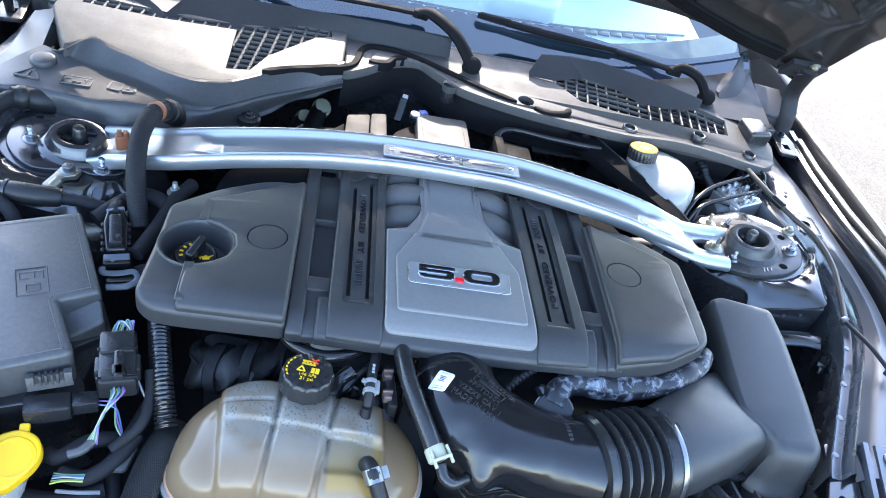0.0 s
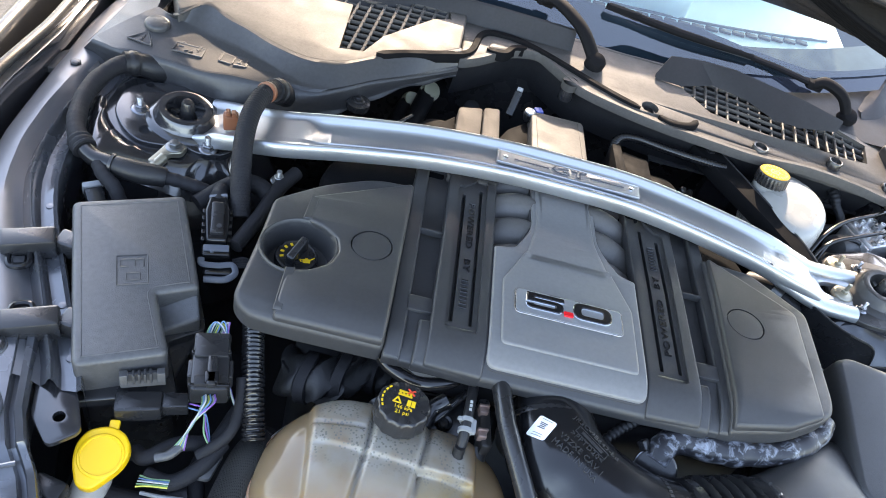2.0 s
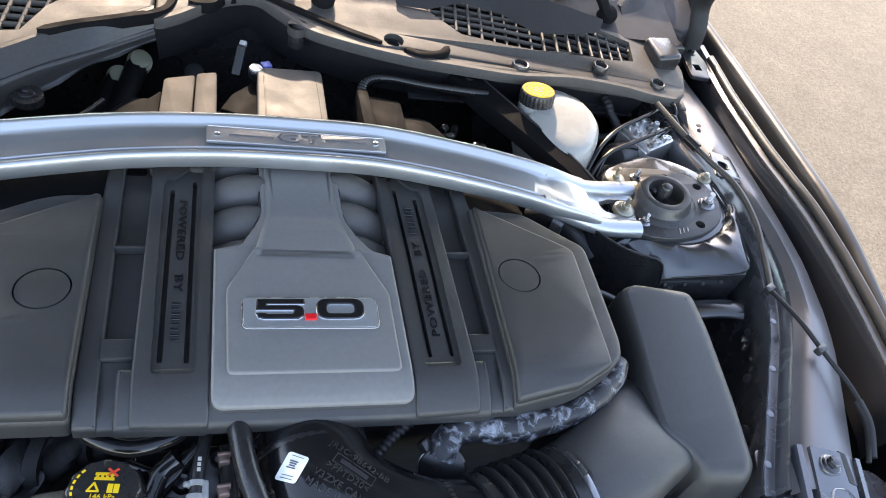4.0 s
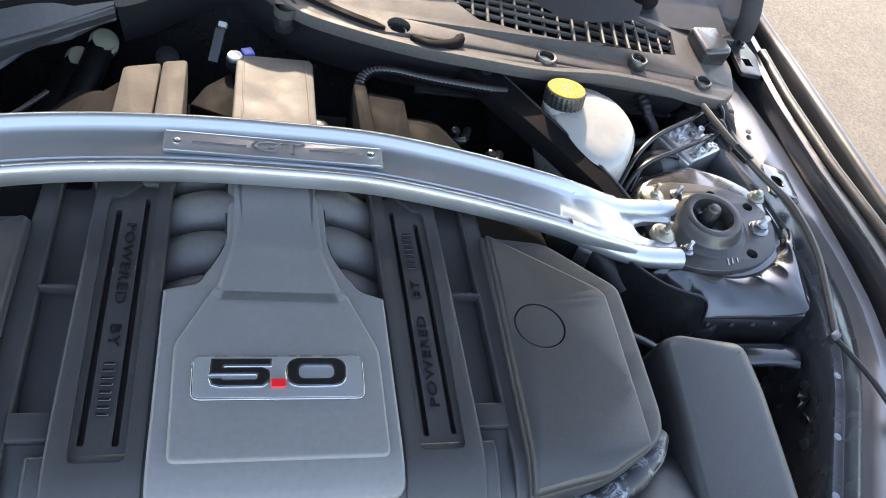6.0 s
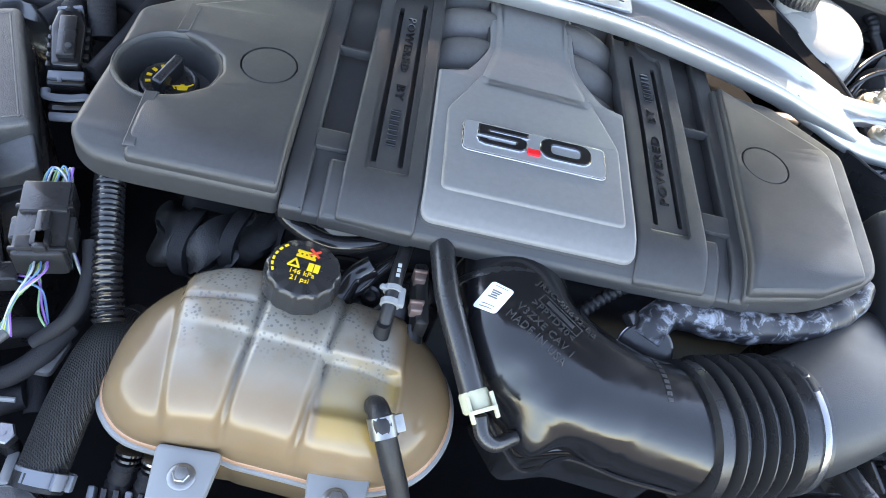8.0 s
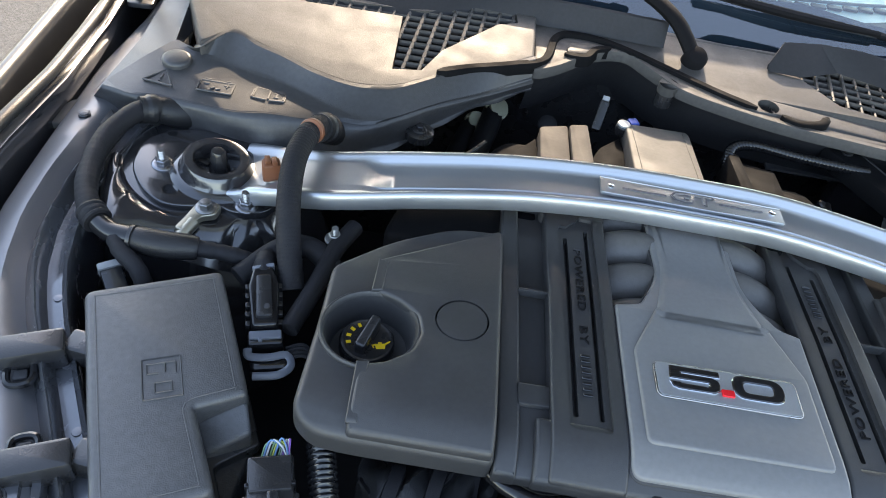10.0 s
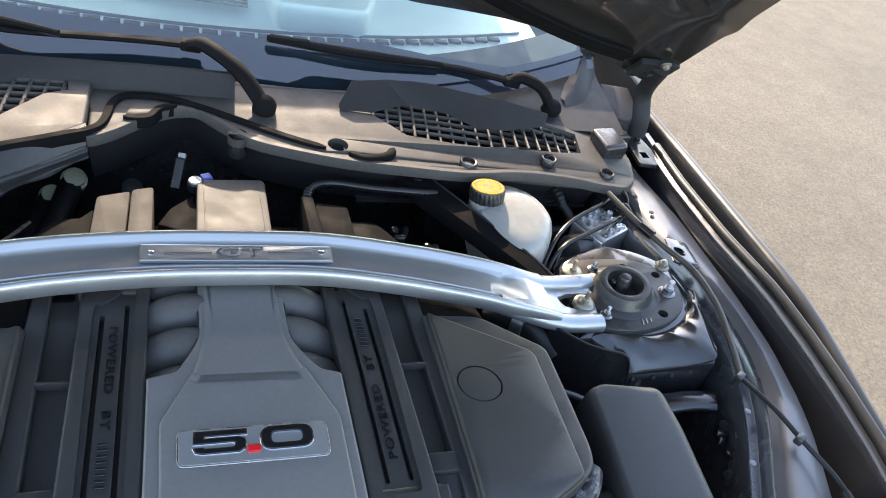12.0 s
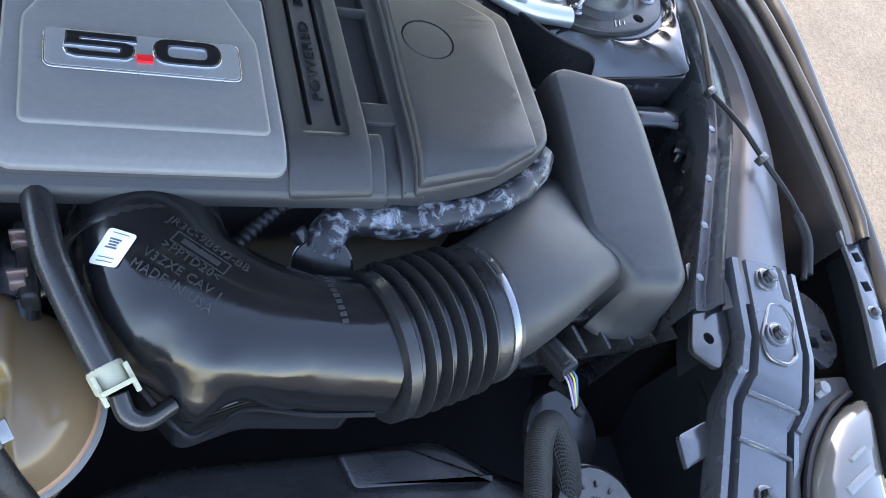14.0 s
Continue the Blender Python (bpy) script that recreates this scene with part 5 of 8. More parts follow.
for pts, z in (([(-.160, -.03), (-.120, -.03), (-.1175, .178), (-.156, .163)], .888), ([(-.1185, -.03), (-.088, -.03), (-.0900, .186), (-.1160, .178)], .8905), ([(-.200, -.03), (-.162, -.03), (-.158, .150), (-.190, .105)], .876),
               ([(.098, -.03), (.118, -.03), (.114, .176), (.098, .172)], .891), ([(.119, -.03), (.158, -.03), (.160, .155), (.115, .165)], .885), ([(.160, -.02), (.212, -.04), (.190, .115), (.162, .130)], .872)):
    bm = B()
    prism(bm, fillet(pts, .006, 3), .78, z, .003, 2, zf=rear_fall)
    # sunlit covers in MATTE; the rest carry their shade in a near-black colour
    part("coil_cover", bm, MATTE if -.165 < pts[0][0] < 0 else SEAL_SHADE_BLACK, engine, "charcoal plastic coil cover")
# head shields painted near-black in place of the shade over them
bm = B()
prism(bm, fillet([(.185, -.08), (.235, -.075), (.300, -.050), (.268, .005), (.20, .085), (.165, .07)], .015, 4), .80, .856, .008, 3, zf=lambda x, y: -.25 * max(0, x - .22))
part("head_shield", bm, SEAL_SHADE_BLACK, engine)
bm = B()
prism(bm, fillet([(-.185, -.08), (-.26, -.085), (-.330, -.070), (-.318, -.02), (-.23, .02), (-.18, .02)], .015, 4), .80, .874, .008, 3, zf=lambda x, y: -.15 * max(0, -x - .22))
part("head_shield", bm, SEAL_SHADE_BLACK, engine)

# ---- engine cover ----
cover = thing("engine_cover", (0, -.2, .85), "charcoal moulded engine cover with grey centre plate", "engine cover")
ZN = .905


def cover_line(x, y):
    """How far the moulding stands above its nominal plane: it falls to the rear and rolls over at the front edge."""
    z = float(np.interp(y, (-.360, -.352, -.344, -.334, -.318, -.300, -.16, -.06, .03, .215), (.886, .8945, .9005, .9055, .9100, .9100, .9025, .8935, .8875, .863)))
    return z - ZN - .05 * max(0.0, -x - .20)


def moulded(name, bm, mat, parent, label="", sharp=38, step=.010):
    """Links a part built about the nominal plane after bending it to the cover's line."""
    ys = [v.co.y for v in bm.verts]
    y = math.ceil(min(ys) / step) * step
    while y < max(ys) and len(bm.verts) > 60 or y < min(ys) + step:
        bmesh.ops.bisect_plane(bm, geom=bm.verts[:] + bm.edges[:] + bm.faces[:], plane_co=(0, y, 0), plane_no=(0, 1, 0))
        y += step
        if y >= max(ys):
            break
    for v in bm.verts:
        v.co.z += cover_line(v.co.x, v.co.y)
    return part(name, bm, mat, parent, label, sharp)


# front bridge under the plate's lower edge
bm = B()
prism(bm, fillet([(-.168, -.3525), (.176, -.3535), (.176, -.300), (-.168, -.300)], .003, 2), ZN - .016, ZN - .004, .004, 3)
moulded("front_bridge", bm, PLASTIC_SOFT, cover)
for sx in (1, -1):
    def rail_xy(x, y):
        return (.004 + sx * x, y)

    # rail with a sunk tray, two slots and raised letters
    tray = [rail_xy(x, y) for x, y in fillet([(.1065, -.309), (.1440, -.309), (.1455, -.200), (.1465, -.055), (.1435, -.046), (.1370, -.047), (.1210, -.030), (.1195, .030), (.1065, .030)], [.006, .006, .001, .004, .003, .006, .006, .002, .002], 4)]
    bm = B()
    prism(bm, [rail_xy(x, y) for x, y in fillet([(.0940, -.3530), (.1590, -.3515), (.1595, -.27), (.1590, -.15), (.1600, -.02), (.1620, .045), (.0935, .045)], .003, 2)], ZN - .018, ZN - .001, .0028, 3, holes=[tray])
    rail = moulded("rail", bm, PLASTIC_SOFT, cover)
    slots = [[rail_xy(x, y) for x, y in fillet(p, .0015, 2)] for p in (
        [(.1122, -.2955), (.1168, -.2955), (.1166, -.046), (.1122, -.046)], [(.1350, -.2945), (.1398, -.2945), (.1398, -.062), (.1350, -.062)])]
    bm = B()
    prism(bm, [rail_xy(x, y) for x, y in ((.1055, -.310), (.1475, -.310), (.1475, .031), (.1055, .031))], ZN - .014, ZN - .0052, .0003, 1, holes=slots)
    moulded("tray_floor", bm, PLASTIC_SOFT, rail)
    # black backing added to give the slots their shade
    bm = B()
    prism(bm, [rail_xy(x, y) for x, y in ((.107, -.300), (.146, -.300), (.146, -.04), (.107, -.04))], ZN - .020, ZN - .0145, 0)
    moulded("slot_backing", bm, BLACKHOLE, rail)
    # moulded slogan: two plain words, the maker's name as four bars
    for words, yc, size in (("POWERED", -.1245, .0117), ("BY", -.2005, .0117)):
        m = Matrix.Translation((*rail_xy(.1258, yc if sx < 0 else -.349 - yc), ZN - .0046)) @ pose(0, 0, 0, 0, 0, -90 if sx < 0 else 90)
        ob = lettering(words, size, m, LETTER, None, "raised_letters", .0010, 1.62, 1.06)
        for v in ob.data.vertices:
            v.co.z += cover_line(v.co.x, v.co.y)
        ob.data.transform(Matrix.Translation(-root_of(rail)))
        ob.parent = rail
    for k in range(4):
        yc = -.2300 - .0125 * k
        bm = B()
        box(bm, (.0085, .0026, .0022), Matrix.Translation((*rail_xy(.1258, (yc if sx < 0 else -.349 - yc) + .0030), ZN - .0046)), .0004, 1)
        box(bm, (.0085, .0026, .0022), Matrix.Translation((*rail_xy(.1258, (yc if sx < 0 else -.349 - yc) - .0030), ZN - .0046)), .0004, 1)
        moulded("raised_bar", bm, LETTER, rail)
    # sunk channel between rail and side panel
    bm = B()
    prism(bm, [rail_xy(x, y) for x, y in ((.157, -.3470), (.196, -.3465), (.2005, .045), (.158, .045))], ZN - .022, ZN - .0135, .001, 1)
    moulded("channel", bm, PLASTIC_SOFT, cover)
    bm = B()
    prism(bm, [rail_xy(x, y) for x, y in fillet([(.1845, -.3500), (.2040, -.3495), (.2075, -.080), (.2050, .045), (.1890, .045)], .002, 2)], ZN - .020, ZN - .0070, .0030, 3)
    moulded("channel_wall", bm, PLASTIC_SOFT, cover)
    for yy in (-.1520, -.0160):
        bm = B()
        box(bm, (.030, .0030, .010), Matrix.Translation((*rail_xy(.173, yy), ZN - .0100)), .0010)
        moulded("cross_rib", bm, PLASTIC_SOFT, cover)
    bm = B()
    prism(bm, [rail_xy(x, y) for x, y in fillet([(.159, -.2890), (.187, -.2890), (.188, -.2665), (.159, -.2665)], .002, 2)], ZN - .030, ZN - .0055, .0015, 2)
    moulded("pad", bm, PLASTIC_SOFT, cover)
    bm = B()
    prism(bm, [rail_xy(x, y) for x, y in fillet([(.158, -.3500), (.187, -.3495), (.187, -.2880), (.158, -.2880)], .002, 2)], ZN - .020, ZN - .0100, .0020, 2)
    moulded("front_shelf", bm, PLASTIC_SOFT, cover)

# side panels: a low margin outside, a raised face inside
DISH = (-.3185, -.2345)
PANELS = (
    (-1, [(-.3670, -.1580), (-.3150, -.1110), (-.2540, -.0770), (-.2095, -.0755), (-.2012, -.0790), (-.2006, -.3465), (-.3200, -.3430), (-.3510, -.3400), (-.3690, -.3250), (-.3665, -.2284)],
     [.010, .020, .020, .004, .004, .006, .02, .016, .016, .02],
     [(-.2075, -.0805), (-.3230, -.1470), (-.3235, -.1900), (-.3000, -.1980), (-.2790, -.2140), (-.2735, -.2345), (-.2790, -.2550), (-.3000, -.2710), (-.3235, -.2770), (-.3220, -.3405), (-.2020, -.3445), (-.2020, -.0835)], (-.2378, -.2146)),
    (1, [(.2055, -.0770), (.2750, -.0830), (.3410, -.1405), (.3385, -.2130), (.3350, -.2830), (.3290, -.3030), (.3120, -.3165), (.2695, -.3380), (.1980, -.3500), (.2025, -.2132)],
     [.004, .012, .010, .02, .02, .012, .012, .02, .004, .004],
     [(.2095, -.0795), (.3120, -.1470), (.3185, -.1560), (.3140, -.2554), (.3110, -.3150), (.2690, -.3360), (.1995, -.3475), (.2040, -.2132)], (.2380, -.1945)))
for sx, outline, rad, face, disc in PANELS:
    holes = [circle(disc[0], disc[1], .0248, 40)]
    if sx < 0:
        holes.append(circle(DISH[0], DISH[1], .0410, 40))
    bm = B()
    prism(bm, fillet(outline, rad, 6), ZN - .024, ZN - .0005, .0060, 5, holes=holes)
    sp = moulded("side_panel", bm, PLASTIC_SOFT, cover, "charcoal grained side panel")
    bm = B()
    prism(bm, fillet(face, .004, 3), ZN - .004, ZN + .0062, .0040, 3, holes=[holes[0]], edge=.0050)
    moulded("raised_face", bm, PLASTIC_SOFT, sp)
    bm = B()
    lathe(bm, [(.0234, ZN - .012), (.0234, ZN + .0052), (.0229, ZN + .0059), (.012, ZN + .0062), (.002, ZN + .0062)], Matrix.Translation((disc[0], disc[1], 0)), 40)
    moulded("round_cap", bm, PLASTIC_SOFT, sp)
    if sx < 0:
        # ramp beside the raised face, in front of and behind the dish
        for pts in ([(-.3235, -.1480), (-.3135, -.1520), (-.3140, -.1905), (-.3245, -.1925)], [(-.3245, -.2760), (-.3135, -.2745), (-.3140, -.3335), (-.3235, -.3340)]):
            bm = B()
            prism(bm, pts, ZN + .0040, ZN + .0072, .0010, 1)
            moulded("face_rib", bm, PLASTIC_SOFT, sp)
        bm = B()
        lathe(bm, [(.0462, ZN - .002), (.0462, ZN + .0026), (.0448, ZN + .0042), (.0432, ZN + .0040), (.0415, ZN + .0015), (.0400, ZN - .006), (.0372, ZN - .022), (.0350, ZN - .030), (.012, ZN - .031)],
              Matrix.Translation((DISH[0], DISH[1], 0)), 56, cap="end")
        moulded("filler_dish", bm, PLASTIC_SOFT, sp, "round sunken filler dish")
ZD = ZN + cover_line(*DISH)
ocap = thing("oil_filler_cap", (DISH[0], DISH[1], ZD - .036), "black oil filler cap with yellow print", "oil cap")
mo = Matrix.Translation((DISH[0] - .002, DISH[1] + .002, ZD - .032)) @ pose(0, 0, 0, 0, 0, -18)
bm = B()
lathe(bm, [(.0255, 0), (.0255, .011), (.0240, .0135), (.0220, .0140), (.020, .0130), (.010, .0132)], mo, 36)
part("cap_body", bm, PLASTIC_DARK, ocap)
bm = B()
prism(bm, fillet([(-.0052, -.0180), (.0052, -.0180), (.0046, .0180), (-.0046, .0180)], .003, 3), .012, .0300, .0028, 3, m=mo, zf=lambda x, y: .10 * (y - .018))
part("grip", bm, PLASTIC_DARK, ocap)
# oil-can picture on one flank, three plain bars on the other
CAN = (((-.0040, -.0030), (.0040, -.0030), (.0052, .0026), (-.0052, .0026)), ((.0046, .0010), (.0100, .0046), (.0092, .0056), (.0044, .0030)), ((-.0050, .0022), (-.0082, .0018), (-.0064, -.0020), (-.0054, -.0016), (-.0068, .0008), (-.0050, .0010)),
       ((-.0016, .0030), (.0016, .0030), (.0016, .0044), (-.0016, .0044)))
for shape in CAN:
    bm = B()
    prism(bm, shape, .0128, .0138, .0001, 1, m=mo @ Matrix.Translation((.0140, -.001, 0)) @ pose(0, 0, 0, 0, 0, 30))
    part("yellow_mark", bm, YELLOWPRINT, ocap)
for k in range(4):
    bm = B()
    a = radians(140 + 26 * k)
    box(bm, (.0044, .0030, .0008), mo @ Matrix.Translation((.0172 * math.cos(a), .0172 * math.sin(a), .0138)) @ pose(0, 0, 0, 0, 0, 140 + 26 * k), .0001, 1)
    part("yellow_mark", bm, YELLOWPRINT, ocap)

# grey centre plate
plate_out = [(-.0888, -.3415), (.0970, -.3425), (.0968, -.1630), (.0760, -.1555), (.0610, -.1310), (.0508, -.1060), (.0498, -.05), (.0495, .020), (-.0410, .020), (-.0405, -.05), (-.0392, -.1000), (-.0500, -.1270), (-.0620, -.1500), (-.0888, -.1570)]
plate_r = [.012, .012, .002, .006, .012, .02, .02, .001, .001, .02, .02, .012, .006, .002]
bm = B()
prism(bm, fillet(plate_out, plate_r, 6), ZN - .034, ZN + .0008, .0030, 4)
plate = moulded("centre_plate", bm, GREY, cover, "grey satin plastic centre plate")
# added black outline, drawn for the shade in the gap round the plate
bm = B()
gap = fillet(plate_out, plate_r, 6)
gap = gap if area2(gap) > 0 else gap[::-1]
prism(bm, offset(gap, -.0018), ZN - .036, ZN - .0030, .0004, 1)
moulded("gap_shade", bm, BLACKHOLE, cover)
bm = B()
prism(bm, fillet([(-.0755, -.3130), (.0865, -.3140), (.0865, -.2190), (.0612, -.1560), (-.0480, -.1550), (-.0768, -.2130)], [.007, .007, .006, .002, .002, .006], 4), ZN - .001, ZN + .0034, .0030, 3, edge=.0026)
moulded("raised_face", bm, GREY, plate)
bm = B()
prism(bm, fillet([(.0640, -.1700), (.0455, -.1075), (.0440, .0195), (-.0365, .0195), (-.0350, -.1000), (-.0510, -.1690)], [.001, .02, .001, .001, .02, .001], 5), ZN - .002, ZN + .0042, .0085, 4, edge=.0058)
moulded("raised_neck", bm, GREY, plate)
bm = B()
prism(bm, fillet([(.0495, .0205), (.0525, .205), (.0490, .2130), (-.0330, .2100), (-.0365, .204), (-.0410, .0205)], .004, 3), ZN - .034, ZN + .0008, .0025, 3)
nk = moulded("neck_lid", bm, NECK, plate, "dusty grey rear lid of the centre plate")
for x0, x1 in ((.0400, .0430), (-.0320, -.0285)):
    bm = B()
    tube(bm, [(x0, .022, ZN + .0006), (x1, .100, ZN + .0006), (x1, .205, ZN + .0006)], .0011, 6, 4)
    moulded("edge_bead", bm, NECK, nk)
# badge
badge = thing("engine_badge", (0, -.248, .905), "brushed badge reading 5.0 with red point", "badge")
BX, BY, BZ = .0035, .0050, .0003
bm = B()
prism(bm, fillet([(-.0622, -.2650), (.0708, -.2660), (.0712, -.2255), (-.0625, -.2255)], .0075, 6), ZN + .0024, ZN + .0054, .0014, 3)
moulded("badge_rim", bm, STEELBAND, badge)
bm = B()
prism(bm, fillet([(-.0606, -.2634), (.0692, -.2644), (.0696, -.2271), (-.0609, -.2271)], .0062, 6), ZN + .0050, ZN + .0057, .0002, 1)
moulded("badge_plate", bm, GREY_LIGHT, badge)
five = [(-.0505, -.2355), (-.0065, -.2355), (-.0065, -.2405), (-.0420, -.2405), (-.0428, -.2435), (-.0130, -.2435), (-.0085, -.2455), (-.0075, -.2490), (-.0085, -.2555), (-.0130, -.2588), (-.0450, -.2588), (-.0500, -.2570), (-.0515, -.2530), (-.0440, -.2530), (-.0425, -.2542), (-.0180, -.2542), (-.0160, -.2525), (-.0158, -.2490), (-.0175, -.2480), (-.0515, -.2480)]
five = [(x + BX, y + BY) for x, y in five]
zero_o = [(x + BX, y + BY) for x, y in fillet([(.0060, -.2590), (.0520, -.2590), (.0525, -.2350), (.0065, -.2350)], .011, 6)]
zero_i = [(x + BX, y + BY) for x, y in fillet([(.0140, -.2540), (.0440, -.2540), (.0445, -.2400), (.0145, -.2400)], .0065, 6)]
for d, z1, mt, nm in ((-.0012, ZN + .0066, CHROME, "numeral_rim"), (0, ZN + .0073, LETTER, "numeral")):
    bm = B()
    f5 = five if area2(five) > 0 else five[::-1]
    prism(bm, offset(f5, d), ZN + .0054, z1, .0002, 1)
    moulded(nm, bm, mt, badge)
    bm = B()
    zo = zero_o if area2(zero_o) > 0 else zero_o[::-1]
    zi = zero_i if area2(zero_i) > 0 else zero_i[::-1]
    prism(bm, offset(zo, d), ZN + .0054, z1, .0002, 1, holes=[offset(zi, -d)])
    moulded(nm, bm, mt, badge)
bm = B()
prism(bm, [(x + BX, y + BY) for x, y in fillet([(-.0062, -.2605), (.0050, -.2605), (.0050, -.2535), (-.0062, -.2535)], .0008, 2)], ZN + .0054, ZN + .0078, .0003, 1)
moulded("red_point", bm, RED, badge, "red enamel point")

# ---- strut brace ----
brace = thing("strut_brace", (0, -.01, .84), "silver painted steel strut tower brace", "strut brace")
BR = [(-.515, .008, .845), (-.478, .000, .856), (-.445, -.012, .872), (-.39, -.022, .888), (-.30, -.018, .905), (-.19, -.008, .917), (-.09, -.003, .922), (0, -.003, .9235), (.10, -.004, .921), (.20, -.013, .912), (.29, -.024, .900), (.352, -.028, .884), (.402, -.024, .864)]
BW = [.050, .049, .043, .040, .038, .0365, .036, .036, .0365, .037, .038, .040, .042]
line = spline(BR, 12)
wid = [w for i in range(len(BW) - 1) for w in lin(BW[i], BW[i + 1], 12)[:-1]] + [BW[-1]]
bm = B()
rings = []
for i, p in enumerate(line):
    t = (line[min(i + 1, len(line) - 1)] - line[max(i - 1, 0)]).normalized()
    side = Vector((-t.y, t.x, 0)).normalized()
    up = t.cross(side)
    w = wid[i]
    u = i / (len(line) - 1)
    deep = max(.03, min(1, (p.x + .362) / .022)) if p.x < 0 else max(.03, min(1, (.375 - p.x) / .04))
    sec = [(-1, -.016), (-1.02, -.006), (-.99, .0005), (-.94, .0035), (-.86, .0040), (-.78, .0020), (-.70, -.0045 * deep), (-.62, -.0060 * deep), (-.46, -.0062 * deep), (-.43, -.0048 * deep), (-.40, -.0062 * deep), (.46, -.0064 * deep), (.52, -.0058 * deep), (.66, -.0035 * deep), (.74, .0025), (.84, .0045), (.94, .0035), (.99, .0005), (1.02, -.006), (1, -.016)]
    rings.append([p + side * (a * w) + up * h for a, h in sec] + [p + side * (a * w * .93) + up * (h - .003) for a, h in reversed(sec)])
loft(bm, rings)
beam = part("beam", bm, SILVER, brace, sharp=50)
# two rolled prongs with a sunk web between them
bm = B()
fork = fillet([(.352, -.054), (.430, -.056), (.474, -.052), (.478, -.030), (.446, -.034), (.428, -.026), (.424, -.014), (.440, -.004), (.482, -.004), (.490, .024), (.434, .022), (.352, .012)], [.004, .02, .004, .004, .01, .008, .008, .008, .004, .004, .02, .004], 4)
prism(bm, fork, .838, .8480, .002, 2, zf=lambda x, y: .30 * max(0, .432 - x))
web = part("fork_web", bm, SILVER, brace, sharp=45)
for pts, wd, lift in (([(.318, -.052, .8925), (.352, -.056, .8815), (.386, -.058, .8690), (.425, -.058, .8590), (.476, -.054, .8535)], .0135, .011),
                      ([(.335, .007, .8905), (.368, .007, .8795), (.405, .008, .8665), (.445, .014, .8595), (.489, .019, .8570)], .0125, .009)):
    ln = spline(pts, 8)
    rings = []
    for i, p in enumerate(ln):
        t = (ln[min(i + 1, len(ln) - 1)] - ln[max(i - 1, 0)]).normalized()
        sd = Vector((-t.y, t.x, 0)).normalized()
        top = [p + sd * (-wd * math.cos(a)) + Vector((0, 0, lift * (math.sin(a) - 1) * 1.2)) for a in lin(-.35, math.pi + .35, 15)]
        rings.append(top + [q * .999 + Vector((0, 0, -.0022)) + (p - q) * .12 for q in reversed(top)])
    bm = B()
    loft(bm, rings)
    part("fork_prong", bm, SILVER, brace, sharp=50)
# stamped lozenge near the end
for sx, cx, cy, cz, yaw in ((-1, -.405, -.012, .8800, 8),):
    bm = B()
    m = Matrix.Translation((cx, cy, cz)) @ pose(0, 0, 0, 0, 17 * sx, yaw)
    prism(bm, fillet([(-.018, -.012), (.016, -.008), (.016, .008), (-.018, .012)], .005, 4), -.006, .0030, .0028, 3, m=m)
    part("stamping", bm, SILVER, beam)
# badge plate on the beam
m = Matrix.Translation((.004, .001, .9188))
gp = thing("brace_badge", (.004, .001, .917), "silver badge plate with raised letters on the brace", "badge")
bm = B()
prism(bm, fillet([(-.104, -.0145), (.104, -.0170), (.104, .0100), (-.104, .0140)], .003, 4), -.001, .0016, .0006, 2, m=m)
part("badge_plate", bm, SILVER, gp)
bm = B()
tube(bm, [m @ Vector(p) for p in ((-.1025, -.013, .0016), (0, -.0145, .0016), (.1025, -.0155, .0016))], .0008, 6, 4)
tube(bm, [m @ Vector(p) for p in ((-.1025, .0125, .0016), (0, .0108, .0016), (.1025, .0085, .0016))], .0008, 6, 4)
part("badge_edge", bm, SILVER, gp)
for x in (-.092, .092):
    bm = B()
    lathe(bm, [(.0038, .0014), (.0036, .0030), (.0022, .0034), (.0018, .0024)], m @ Matrix.Translation((x, -.002, 0)), 16)
    part("rivet", bm, CHROME, gp)
for x in (-.054, .056):
    bm = B()
    box(bm, (.050, .0022, .0012), m @ Matrix.Translation((x, -.002, .0018)) @ pose(0, 0, 0, 0, 0, -.7), .0003)
    part("dark_bar", bm, INK, gp)
lettering("GT", .023, m @ Matrix.Translation((0, -.002, .0024)) @ pose(0, 0, 0, 0, 0, -.7), INK, gp, "letter_rim", .0004, 1.75)
lettering("GT", .0200, m @ Matrix.Translation((0, -.002, .0030)) @ pose(0, 0, 0, 0, 0, -.7), SILVER, gp, "letters", .0003, 1.75)
# fastenings on the towers
for x, y, z, mt, st in ((.469, .038, .8480, ZINC_YELLOW, .014), (.462, -.024, .8480, ZINC_YELLOW, .014), (.487, -.046, .8440, ZINC, .010), (.507, .044, .8440, ZINC, .010),
                        (-.455, -.018, .866, ZINC_YELLOW, .012)):
    bm = B()
    lathe(bm, [(.0155, -.005), (.0155, .0015), (.0145, .0030), (.010, .0045)], Matrix.Translation((x, y, z)), 20)
    if mt is ZINC_YELLOW:
        part("cup_washer", bm, ZINC_YELLOW, brace)
    else:
        bm.free()
    bolt(brace, (x, y, z + .003), .0056, mat=STEELBAND if mt is ZINC else mt, stud=st, name="nut")
bm = B()
box(bm, (.020, .016, .022), Matrix.Translation((-.462, -.022, .880)) @ pose(0, 0, 0, 0, 0, 20), .003)
for dx in (-.004, .004):
    box(bm, (.006, .011, .006), Matrix.Translation((-.462 + dx, -.022, .892)) @ pose(0, 0, 0, 0, 0, 20), .001)
tagged(part("harness_clip", bm, COPPER), "brown nylon harness clip on the brace end", "clip")

# ---- coolant tank ----
tank = thing("coolant_tank", (-.165, -.47, .78), "cream translucent coolant expansion tank with ribs", "coolant tank")


